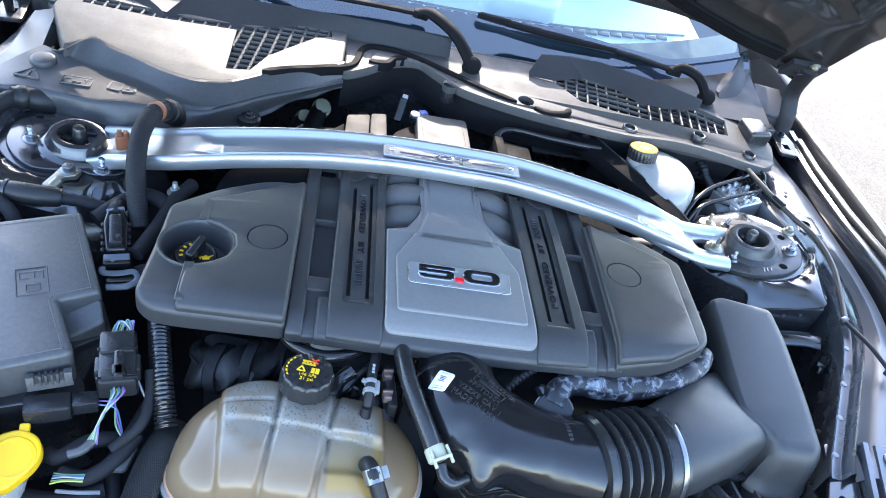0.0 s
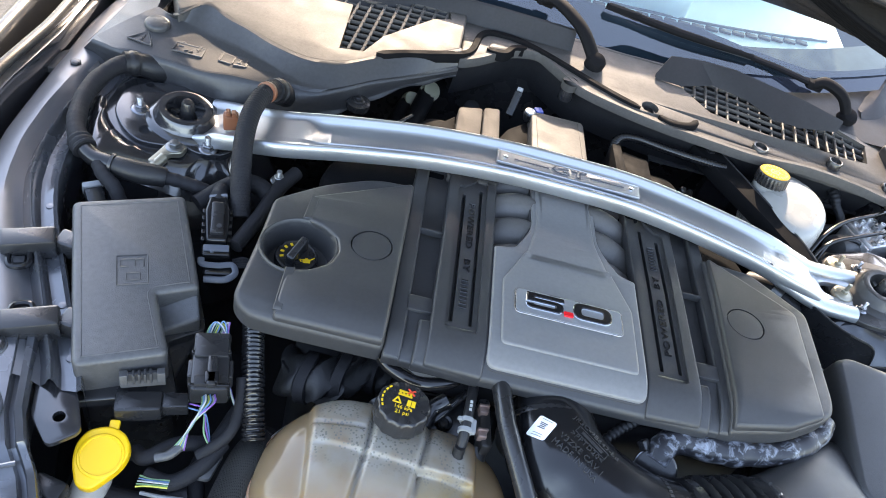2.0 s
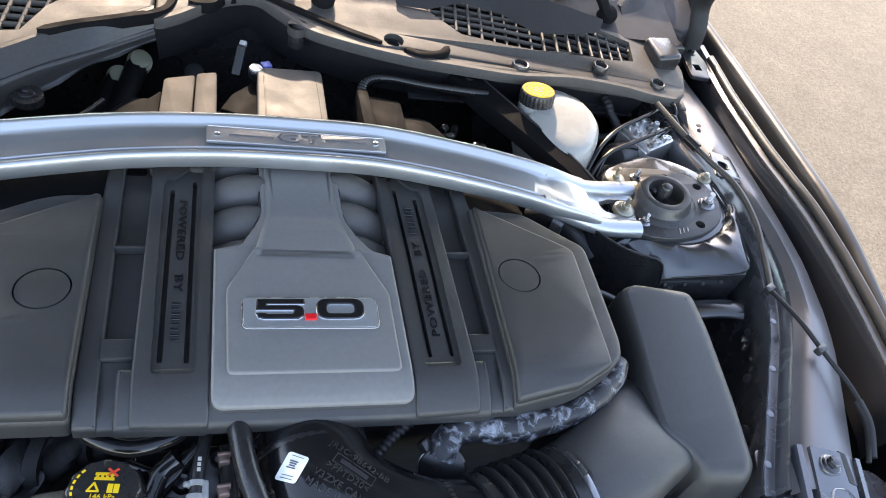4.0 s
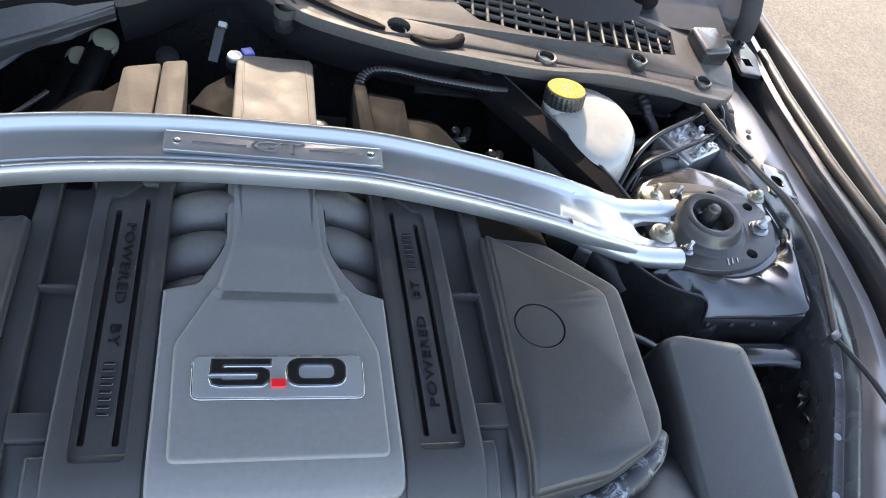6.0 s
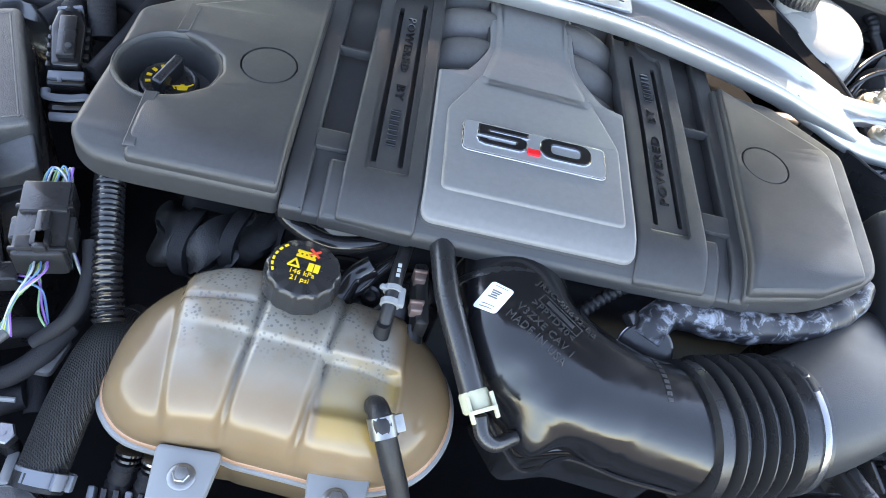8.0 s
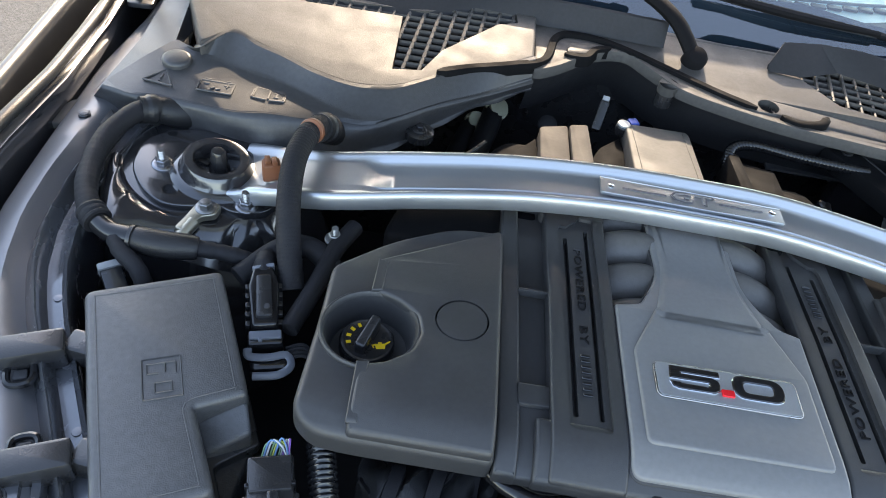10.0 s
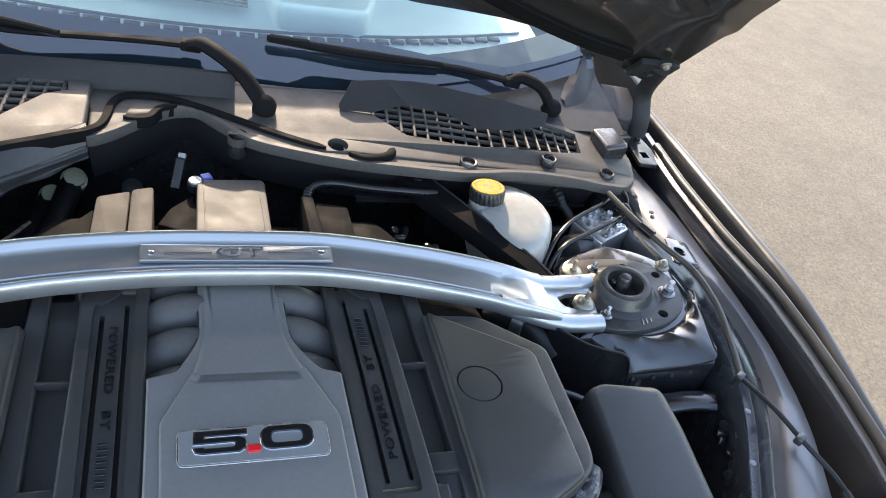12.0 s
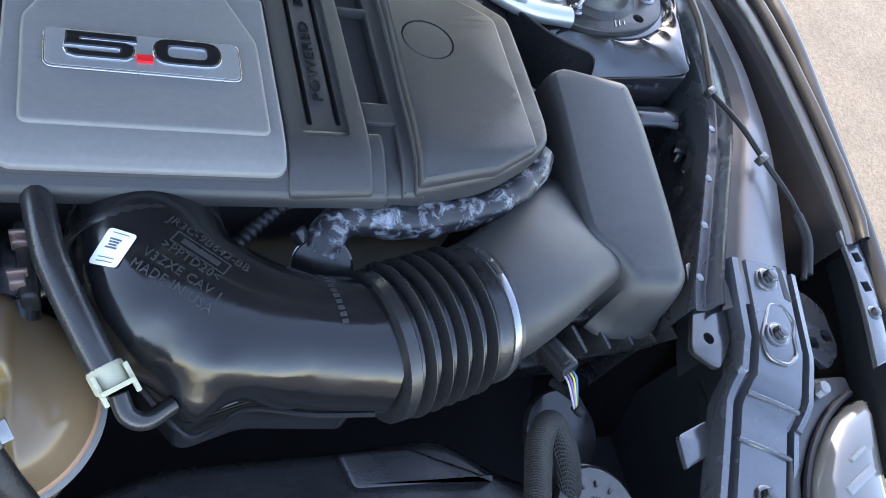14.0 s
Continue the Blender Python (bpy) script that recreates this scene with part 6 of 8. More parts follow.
TANK_BASE = fillet([(-.302, -.462), (-.300, -.496), (-.276, -.519), (-.245, -.524), (-.198, -.522), (-.192, -.524), (-.138, -.529), (-.132, -.530), (-.085, -.530), (-.050, -.512), (-.030, -.480), (-.028, -.440), (-.048, -.404), (-.080, -.388), (-.120, -.384), (-.165, -.374), (-.205, -.368), (-.240, -.372), (-.272, -.392), (-.296, -.425)], .022, 5)


def tank_ring(k, z):
    """The tank's outline shrunk by k about its middle, at height z."""
    return [(-.165 + (x + .165) * (1 - k), -.452 + (y + .452) * (1 - k), z) for x, y in TANK_BASE]


def step_up(v, a, w):
    return 1 / (1 + math.exp(-max(-40, min(40, (v - a) / w))))


def tank_relief(x, y):
    """Grooves between the lobes, the raised upper shell and the pocket beside the outlet."""
    d = 0.0
    for gx, lean_, dep in ((-.196, -.10, .0048), (-.138, -.14, .0048)):
        d -= dep * math.exp(-((x - gx - lean_ * (-.45 - y)) / .0034) ** 2)
    upper = step_up(x - .12 * (-.45 - y), -.252, .0009) * step_up(-x, .078, .0009)
    d += .0050 * upper
    d += .0030 * upper * step_up(y + .10 * (x + .16), -.4525, .0009)
    d -= .0024 * math.exp(-((y + .4215) / .0022) ** 2) * upper * step_up(-x, .200, .001)
    d -= .0060 * step_up(x, -.140, .0010) * step_up(-x, .079, .0010) * step_up(y, -.497, .002) * step_up(-y, .4560, .0010)
    for gx in (-.222, -.166, -.110):
        d += .0022 * math.exp(-((x - gx) / .020) ** 2) * step_up(-y, .46, .006)
    return 1.35 * d


bm = B()
fine_ = [Vector((x, y, 0)) for x, y in TANK_BASE]
fine_ = resample(fine_ + [fine_[0]], .0026)[:-1]
TANK_BASE = [(p.x, p.y) for p in fine_]
rings = [tank_ring(.06, .730), tank_ring(.02, .775), tank_ring(0, .790)]
n = 84
for s in range(1, n + 1):
    a = math.pi / 2 * s / (n + .4)
    k = 1 - math.cos(a) ** .80
    z = .790 + .066 * math.sin(a) ** .85
    rings.append([(x, y, z + tank_relief(x, y) * min(1, s / 14)) for x, y, z in tank_ring(k * .995, z)])
loft(bm, rings)
part("tank_body", bm, TANK, tank, sharp=70)
bm = B()
prism(bm, [(x, y) for x, y, _ in tank_ring(-.040, 0)], .787, .792, .0020, 2)
part("weld_flange", bm, TANKTAB, tank, "pale welded flange round the tank")
bm = B()
prism(bm, [(x, y) for x, y, _ in tank_ring(-.012, 0)], .7925, .7985, .0025, 3)
part("weld_bead", bm, TANKBEAD, tank)
# filler neck and cap
cm = Matrix.Translation((-.169, -.409, 0)) @ pose(0, 0, 0, -8, 2, 0)
bm = B()
lathe(bm, [(.0345, .835), (.0340, .862), (.0325, .868), (.0300, .873), (.0270, .878)], cm, 36)
part("filler_neck", bm, TANKWHITE, tank)
cm = Matrix.Translation((-.169, -.409, .870)) @ pose(0, 0, 0, -6, 1, -6)
bm = B()
prof = []
for r, z in ((.0290, .006), (.0295, .009), (.0287, .023), (.0277, .0265), (.0257, .0278), (.010, .0280)):
    prof.append((r, z))
rings = []
for r, z in prof:
    rings.append([cm @ Vector(((r - (.0009 if (j // 3) % 2 and r > .026 else 0)) * math.cos(2 * math.pi * j / 72), (r - (.0009 if (j // 3) % 2 and r > .026 else 0)) * math.sin(2 * math.pi * j / 72), z)) for j in range(72)])
loft(bm, rings)
cap_ = part("coolant_cap", bm, PLASTIC_DARK, tank, "black ribbed coolant cap with yellow warning print")
zt = .0283


def mark(bmx, x, y, w, h, rz=0):
    box(bmx, (w * 1.15, h * 1.2, .0004), cm @ Matrix.Translation((x * 1.08, y * 1.08, zt)) @ pose(0, 0, 0, 0, 0, rz), .00005, 1)


bm = B()
mark(bm, -.001, .0125, .013, .0020)
mark(bm, -.001, .0085, .013, .0020)
for k in range(4):
    mark(bm, -.006 + k * .0033, .0105, .0018, .0055)
part("yellow_mark", bm, YELLOWPRINT, cap_)
bm = B()
mark(bm, .004, .0140, .009, .0016, 40)
mark(bm, .004, .0140, .009, .0016, -40)
part("red_cross", bm, REDPRINT, cap_)
bm = B()
for a in (90, 210, 330):
    mark(bm, -.0072 + .0022 * math.cos(radians(a + 60)), .0005 + .0022 * math.sin(radians(a + 60)), .0080, .0013, a + 150)
part("warning_triangle", bm, YELLOWPRINT, cap_)
bm = B()
for dx in (-.0022, .0022):
    mark(bm, .0065 + dx, .0010, .0036, .0065)
part("book_mark", bm, YELLOWPRINT, cap_)
lettering("146 kPa", .0062, cm @ Matrix.Translation((0, -.0065, zt)), YELLOWPRINT, cap_, "pressure_print", .0002)
lettering("21 psi", .0062, cm @ Matrix.Translation((0, -.0126, zt)), YELLOWPRINT, cap_, "pressure_print", .0002)
for a in range(140, 215, 13):
    bm = B()
    mark(bm, .0215 * math.cos(radians(a)), .0215 * math.sin(radians(a)), .0016, .0026, a)
    part("print_bar", bm, YELLOWPRINT, cap_)
# mounting tabs
for x, y in ((-.222, -.546), (-.111, -.546)):
    bm = B()
    prism(bm, fillet([(x - .020, y - .022), (x + .018, y - .022), (x + .024, y + .022), (x - .024, y + .022)], .005, 3), .803, .812, .002, 2)
    tb = part("mounting_tab", bm, TANKTAB, tank)
    bolt(tank, (x, y, .812), .0065, mat=ZINC, name="screw")
# outlet hoses with clips


def hose(name, pts, r, mat, label, category="hose", seg=12, n=8, rf=None, step=None, group=""):
    bm = B()
    tube(bm, pts, r, seg, n, rf=rf, step=step)
    ob = part(name, bm, mat)
    return tagged(ob, label, category, group)


def clip(p, q, r, mat=None, parent=None):
    """A spring clip round a hose from p to q."""
    p, q = Vector(p), Vector(q)
    bm = B()
    m = up_to(p, q - p)
    l = (q - p).length
    lathe(bm, [(r, 0), (r * 1.18, .0004), (r * 1.18, l), (r, l + .0004)], m, 20)
    box(bm, (r * .9, r * 1.3, l * .8), m @ Matrix.Translation((r * 1.3, 0, l / 2)), .001)
    return tagged(part("hose_clamp", bm, mat or ZINC), "bright spring hose clamp", "hose clamp", "hose clamps")


hose("coolant_hose", [(-.096, -.484, .850), (-.095, -.492, .864), (-.090, -.505, .866), (-.078, -.523, .846), (-.064, -.545, .815), (-.055, -.60, .77)], .0085, RUBBER, "black rubber coolant hose from the tank")
clip((-.0925, -.498, .8665), (-.0865, -.511, .860), .0088)
hose("coolant_hose", [(-.100, -.428, .862), (-.099, -.410, .878), (-.097, -.385, .880), (-.092, -.350, .868), (-.088, -.31, .85)], .0058, RUBBER, "thin black rubber hose above the coolant tank")
hp = thing("hose_clip", (-.099, -.408, .872), "white plastic double hose clip with printed hose", "clip")
for k, (y, z) in enumerate(((-.413, .8775), (-.402, .8795))):
    bm = B()
    lathe(bm, [(.0062, 0), (.0078, .0004), (.0078, .0048), (.0062, .0052)], up_to((-.0992 + .0007 * k, y, z), (.04, .98, .12)), 22)
    part("clip_ring", bm, TANKTAB, hp)
bm = B()
box(bm, (.006, .016, .005), Matrix.Translation((-.0915, -.4055, .881)) @ pose(0, 0, 0, 6, 0, 0), .0014)
part("clip_bridge", bm, TANKTAB, hp)
bm = B()
box(bm, (.010, .004, .004), Matrix.Translation((-.104, -.4005, .883)) @ pose(0, 0, 0, 6, 20, 0), .001)
part("clip_ear", bm, TANKTAB, hp)
for k in range(3):
    bm = B()
    box(bm, (.0030, .0034, .0006), Matrix.Translation((-.0970 + .0003 * k, -.389 + .0048 * k, .8862)), .0001, 1)
    part("print_bar", bm, WIRE_WHITE, hp)
bm = B()
lathe(bm, [(.0085, 0), (.0062, .012), (.0055, .022)], up_to((-.101, -.432, .850), (0, .3, 1)), 16)
part("hose_spigot", bm, RUBBER, tank)

# ---- intake duct ----
duct = thing("intake_duct", (.06, -.43, .80), "smooth black plastic air intake duct", "intake duct")
bm = B()
axis_ = spline([(.004, -.330, .842), (.004, -.368, .846), (.018, -.408, .847), (.058, -.433, .842), (.105, -.444, .836), (.168, -.449, .830)], 14)
rings = []
for i, p in enumerate(axis_):
    u = i / (len(axis_) - 1)
    t = (axis_[min(i + 1, len(axis_) - 1)] - axis_[max(i - 1, 0)]).normalized()
    side = t.cross(Vector((0, 0, 1))).normalized()
    up = side.cross(t)
    rx_ = .044 + .012 * math.sin(math.pi * min(1, u * 1.25)) ** .8 + .008 * u * u
    rz_ = .043 + .009 * min(1, u * 3) + .001 * u
    rings.append([p + side * (rx_ * math.cos(a)) + up * (rz_ * math.sin(a)) for a in (2 * math.pi * j / 36 for j in range(36))])
for i, r in enumerate(rings):
    for j, p in enumerate(r):
        low = 1 / (1 + math.exp((p.z - .852) / .004)) if p.y < -.42 else 0
        p.y -= .016 * low * math.exp(-((p.x - .026) / .017) ** 2)
        p.y += .007 * low * math.exp(-((p.x - .064) / .018) ** 2)
        p.z += .005 * math.exp(-((p.x - .040) / .014) ** 2 - ((p.y + .478) / .010) ** 2)
        p.z -= .007 * math.exp(-((p.x - .004) / .012) ** 2 - ((p.y + .455) / .012) ** 2)
loft(bm, rings)
ELBOW = BVHTree.FromBMesh(bm)
part("elbow", bm, PLASTIC_GLOSS, duct)
bm = B()
lathe(bm, [(.047, -.010), (.0530, -.009), (.0540, -.004), (.0520, -.002), (.0520, .003), (.0550, .005), (.0550, .010), (.0535, .012), (.0535, .018), (.0585, .020), (.0590, .023), (.0585, .027), (.0530, .030), (.046, .031)], up_to((.004, -.348, .834), (.02, -1, .09)), 48)
part("collar", bm, PLASTIC_DARK, duct)
# resonator box under the bend
bm = B()
prism(bm, fillet([(-.008, -.450), (.022, -.494), (.068, -.482), (.150, -.492), (.155, -.43), (.02, -.40)], .010, 4), .765, .826, .010, 4)
part("resonator", bm, PLASTIC_GLOSS, duct)
bm = B()
tube(bm, [(-.022, -.432, .836), (-.004, -.466, .828), (.022, -.500, .822), (.040, -.499, .822), (.066, -.487, .823), (.11, -.496, .823), (.156, -.501, .824)], .0020, 6, 6)
part("seam", bm, PLASTIC_GLOSS, duct)
# ribbed bellows
bm = B()
b0, b1 = Vector((.158, -.451, .831)), Vector((.264, -.4235, .828))
bt = (b1 - b0).normalized()
L_ = (b1 - b0).length
prof = [(.054, 0), (.060, .001), (.0605, .010), (.058, .012)]
z = .014
for k in range(5):
    prof += [(.0515, z), (.0525, z + .0038), (.0605, z + .0064), (.0626, z + .0070), (.0630, z + .0076), (.0626, z + .0082), (.0600, z + .0088), (.0525, z + .0110)]
    z += .0142
prof += [(.056, z), (.058, z + .003), (.058, L_)]
lathe(bm, prof, up_to(b0, bt), 48)
part("bellows", bm, PLASTIC_DARK, duct, "black ribbed rubber bellows")
bm = B()
lathe(bm, [(.0575, L_ - .0125), (.0598, L_ - .0122), (.0602, L_ - .009), (.0598, L_ - .0058), (.0575, L_ - .0055)], up_to(b0, bt), 48)
bd = part("band_clamp", bm, STEELBAND, duct, "bright steel band clamp")
for a in (.35, .62, .89):
    bm = B()
    box(bm, (.0045, .0016, .0130), up_to(b0, bt) @ pose(0, 0, 0, 0, 0, math.degrees(a) - 62) @ Matrix.Translation((0, .0603, L_ - .009)) @ pose(0, 0, 0, 0, 90, 0), .0006)
    part("clamp_slot", bm, BLACKHOLE, bd)
bolt(duct, (.268, -.470, .834), .0055, axis=(.25, -.8, .55), mat=ALUMINIUM, name="clamp_screw")
# moulded writing on the elbow
wm = Matrix.Translation((.026, -.410, .90)) @ pose(0, 0, 0, 0, 0, -38)
for words, dx, dy in ((">PPTD20<", 0, 0), ("V3ZXE CAV 1", .0015, -.0108), ("MADE IN USA", 0, -.0206), ("JR3C-9B642-BB", .001, .0195)):
    lettering(words, .0090, wm @ Matrix.Translation((dx, dy, 0)), TEXTGREY, duct, "moulded_writing", .0013, spacing=1.08, on=ELBOW)


def draped_bar(w, h, x, y, m, yaw=0.0):
    bmx = B()
    box(bmx, (w, h, .0012), m @ Matrix.Translation((x, y, 0)) @ pose(0, 0, 0, 0, 0, yaw), .0001, 1)
    ob = part("moulded_bar", bmx, TEXTGREY, duct)
    for v in ob.data.vertices:
        p = v.co + root_of(duct)
        hit = ELBOW.ray_cast(Vector((p.x, p.y, 2)), Vector((0, 0, -1)))[0]
        if hit:
            v.co.z += hit.z - .90
    return ob


for w, h, x, y in ((.040, .0010, .001, .0142), (.040, .0010, .001, .0048), (.0010, .0100, -.019, .0095), (.0010, .0100, .021, .0095), (.028, .0042, .001, .0095)):
    draped_bar(w, h, x, y, wm)
vm = Matrix.Translation((.122, -.428, .90)) @ pose(0, 0, 0, 0, 0, -82)
for k in range(11):
    draped_bar(.0032, .0046, -.027 + k * .0052, 0, vm)
lab = thing("sticker", (-.022, -.394, .884), "white paper sticker with grey print on the duct", "sticker")
lm = Matrix.Translation((-.020, -.395, 0)) @ pose(0, 0, 0, 0, 0, -34)


def on_elbow(u, v, lift):
    p = lm @ Vector((u, v, 0))
    return Vector((p.x, p.y, ELBOW.ray_cast(Vector((p.x, p.y, 2)), Vector((0, 0, -1)))[0].z + lift))


bm = B()
ol = fillet([(-.0098, -.0120), (.0098, -.0120), (.0098, .0120), (-.0098, .0120)], .0030, 4)
loft(bm, [[on_elbow(u * k, v * k, .0014) for u, v in ol] for k in (1, .75, .5, .25, .02)])
part("paper", bm, WHITE, lab)
bm = B()
for k in range(4):
    w_ = .0040 - .0006 * (k % 3)
    sheet(bm, lambda u, v: on_elbow(u - .001, v, .0021), lin(-w_, w_, 5), lin(.0052 - k * .0019, .0040 - k * .0019, 2))
for v0 in (.0094, -.0072, -.0096):
    sheet(bm, lambda u, v: on_elbow(u, v, .0021), lin(-.0056, .0056, 5), lin(v0, v0 - .0006, 2))
part("print_bar", bm, INK, lab)

# breather pipe with ivory connector
qc = thing("breather_hose", (-.04, -.40, .86), "black breather hose ending in an ivory quick connector", "hose")
bm = B()
tube(bm, [(-.066, -.335, .880), (-.063, -.36, .884), (-.055, -.40, .884), (-.038, -.442, .876), (-.026, -.468, .867)], .0102, 14, 8)
part("tube", bm, PLASTIC_DARK, qc)
bm = B()
m = up_to((-.0265, -.466, .867), (.42, -.85, -.28))
lathe(bm, [(.0108, 0), (.0116, .002), (.0116, .014), (.0098, .016)], m, 20)
part("quick_connector", bm, IVORY, qc, "ivory nylon connector")
bm = B()
for dx in (-.010, .010):
    box(bm, (.003, .004, .020), m @ Matrix.Translation((dx, .010, .014)), .001)
box(bm, (.022, .004, .003), m @ Matrix.Translation((0, .012, .016)), .001)
part("connector_clip", bm, IVORY, qc)
hose("breather_elbow", [(-.018, -.482, .860), (-.013, -.494, .854), (-.002, -.497, .849), (.014, -.486, .843)], .0062, PLASTIC_DARK, "black plastic breather elbow")

# foil-wrapped hose under the cover's edge
bm = B()
tube(bm, [(.128, -.376, .846), (.136, -.362, .856), (.152, -.352, .861), (.180, -.355, .862), (.225, -.352, .862), (.280, -.338, .862), (.325, -.312, .866), (.345, -.285, .868)], .0155, 14, 8, rf=lambda s, u: 1 + .05 * math.sin(s * 190) + .04 * math.sin(s * 77))
wh = thing("wrapped_hose", (.2, -.35, .84), "black hose in a worn silvery sleeve", "hose")
part("sleeve", bm, FOIL, wh)
bm = B()
tube(bm, [(.060, -.372, .845), (.085, -.352, .858), (.110, -.335, .866)], .0065, 10, 6, rf=ribs(.006, .25), step=.0012)
tagged(part("small_hose", bm, RUBBER), "thin black ribbed hose beside the duct", "hose")
bm = B()
lathe(bm, [(.016, -.010), (.0235, -.006), (.0245, 0), (.0245, .005), (.0225, .0068), (.006, .0072)], up_to((.129, -.384, .842), (-.25, -.62, .74)), 32)
part("coupling", bm, PLASTIC_GLOSS, wh, "black plastic coupling")
bm = B()
tube(bm, [up_to((.129, -.384, .842), (-.25, -.62, .74)) @ Vector((.0238 * math.cos(a), .0238 * math.sin(a), .0055)) for a in lin(2.6, 5.2, 14)], .0009, 6, 2)
part("worn_edge", bm, STEELBAND, wh)
bm = B()
box(bm, (.012, .012, .008), Matrix.Translation((.112, -.366, .858)) @ pose(0, 0, 0, 25, 10, 40), .002)
part("clip", bm, PLASTIC_DARK, wh)

# ---- air filter box ----
abx = thing("air_filter_box", (.42, -.32, .70), "charcoal plastic air filter box lid with slanted duct", "air filter box")


def box_z(x, y):
    return .139 * (y + .197)


lid = [(.374, -.198), (.392, -.190), (.470, -.200), (.476, -.250), (.476, -.345), (.472, -.412), (.460, -.424), (.412, -.420), (.398, -.394), (.372, -.372), (.372, -.318), (.3745, -.250)]
rings = []
lid_ = fillet(lid if area2(lid) > 0 else lid[::-1], .012, 5)
for off, z in ((-.018, .790), (-.0165, .798), (-.013, .802), (-.011, .830), (-.008, .858), (-.005, .876), (-.001, .8855), (.004, .8905), (.010, .8925), (.016, .893)):
    o, o2 = offset(lid_, off), offset(lid_, off * .45)
    rings.append([(*(a if c[0] > .43 or c[1] < -.41 else b), z + box_z(*a) * max(.2, min(1, (z - .79) / .08))) for a, b, c in zip(o, o2, lid_)])
loft(bm := B(), rings)
part("lid", bm, PLASTIC_SOFT, abx)
bm = B()
sp_ = spline([(.246, -.424, .826), (.280, -.412, .829), (.315, -.393, .829), (.350, -.370, .823), (.385, -.350, .811), (.420, -.330, .794)], 8)
rings = []
for i, p in enumerate(sp_):
    u = min(1, 1.25 * i / (len(sp_) - 1))
    t = (sp_[min(i + 1, len(sp_) - 1)] - sp_[max(i - 1, 0)]).normalized()
    side = t.cross(Vector((0, 0, 1))).normalized()
    up = side.cross(t)
    e = 1 - .62 * min(1, u * 1.2)
    rings.append([p + side * ((.055 + (.004 if math.cos(a) > 0 else .006) * u) * math.copysign(abs(math.cos(a)) ** e, math.cos(a))) + up * ((.054 - .008 * u) * math.copysign(abs(math.sin(a)) ** e, math.sin(a))) for a in (2 * math.pi * j / 48 for j in range(48))])
loft(bm, rings)
part("outlet", bm, PLASTIC_SOFT, abx)
bm = B()
prism(bm, fillet([(.345, -.412), (.500, -.412), (.515, -.19), (.40, -.18), (.36, -.33)], .01, 3), .62, .778, .006)
part("lower_box", bm, PLASTIC_DARK, abx)
for k in range(6):
    bm = B()
    box(bm, (.005, .030, .044), Matrix.Translation((.352 + k * .0285, -.436 + .0020 * k, .768)) @ pose(0, 0, 0, 14, 0, 24), .0015)
    part("rib", bm, PLASTIC_DARK, abx)
for z, dy in ((.788, 0), (.744, .004)):
    bm = B()
    prism(bm, [(.335, -.424 + dy * 6), (.500, -.414 + dy * 6), (.512, -.405), (.340, -.408)] if z > .78 else [(.335, -.452 + dy), (.500, -.440 + dy), (.512, -.405), (.340, -.408)], z, z + .0050, .0015, 2)
    part("ledge", bm, PLASTIC_DARK, abx)
# air flow sensor
mf = thing("airflow_sensor", (.31, -.49, .80), "black air flow sensor plug with bright clip", "sensor")
m = Matrix.Translation((.325, -.441, .808)) @ pose(0, 0, 0, -14, -10, 22)
bm = B()
box(bm, (.030, .020, .022), m, .003)
part("sensor_body", bm, PLASTIC_DARK, mf)
bm = B()
box(bm, (.020, .034, .017), m @ Matrix.Translation((.002, -.026, -.004)), .003)
box(bm, (.010, .024, .006), m @ Matrix.Translation((.002, -.026, .006)), .001)
part("plug", bm, PLASTIC_DARK, mf)
bm = B()
box(bm, (.032, .0035, .004), m @ Matrix.Translation((.002, -.008, .0120)) @ pose(0, 0, 0, 0, 0, 8), .001)
part("lock_tab", bm, WHITE, mf)
for k, mt in enumerate((WIRE_WHITE, WIRE_VIOLET, WIRE_YELLOW, WIRE_BLUE)):
    bm = B()
    a = m @ Vector((-.004 + k * .003, -.043, -.004))
    tube(bm, [a, a + Vector((.002, -.008, -.001)), Vector((.350 + k * .001, -.506, .792))], .0010, 6, 4)
    part("wire", bm, mt, mf)
hose("wiring_sheath", [(.351, -.504, .793), (.358, -.508, .788), (.362, -.492, .780), (.354, -.47, .765)], .0045, TAPE, "black taped wiring sheath")

bm = B()
lathe(bm, [(.040, 0), (.042, .003), (.040, .008), (.012, .009)], up_to((.362, -.512, .735), (.1, -.25, 1)), 32)
tagged(part("round_cover", bm, PLASTIC_GLOSS), "black round cover low beside the duct", "cover")

# ---- radiator top, fan shroud and front caps ----
shroud = thing("fan_shroud", (.1, -.58, .60), "black radiator fan shroud below the duct", "fan shroud")
bm = B()
prism(bm, fillet([(-.40, -.66), (.42, -.66), (.40, -.57), (.315, -.535), (.255, -.490), (.15, -.492), (.02, -.487), (-.12, -.52), (-.40, -.56)], .02, 4), .60, .705, .012, 4)
part("shroud_body", bm, PLASTIC_DARK, shroud)
bm = B()
tube(bm, [(-.38, -.575, .708), (0, -.545, .712), (.12, -.545, .712), (.32, -.58, .708)], .012, 10, 6)
part("shroud_edge", bm, PLASTIC_GLOSS, shroud)
bm = B()
prism(bm, fillet([(.155, -.497), (.165, -.530), (.30, -.540), (.22, -.500)], .006, 3), .69, .716, .004)
part("shroud_step", bm, PLASTIC_DARK, shroud)
bm = B()
box(bm, (.78, .035, .05), Matrix.Translation((.0, -.665, .735)), .012, 4)
tagged(part("radiator_tank", bm, PLASTIC_DARK), "black plastic radiator tank across the front", "radiator")
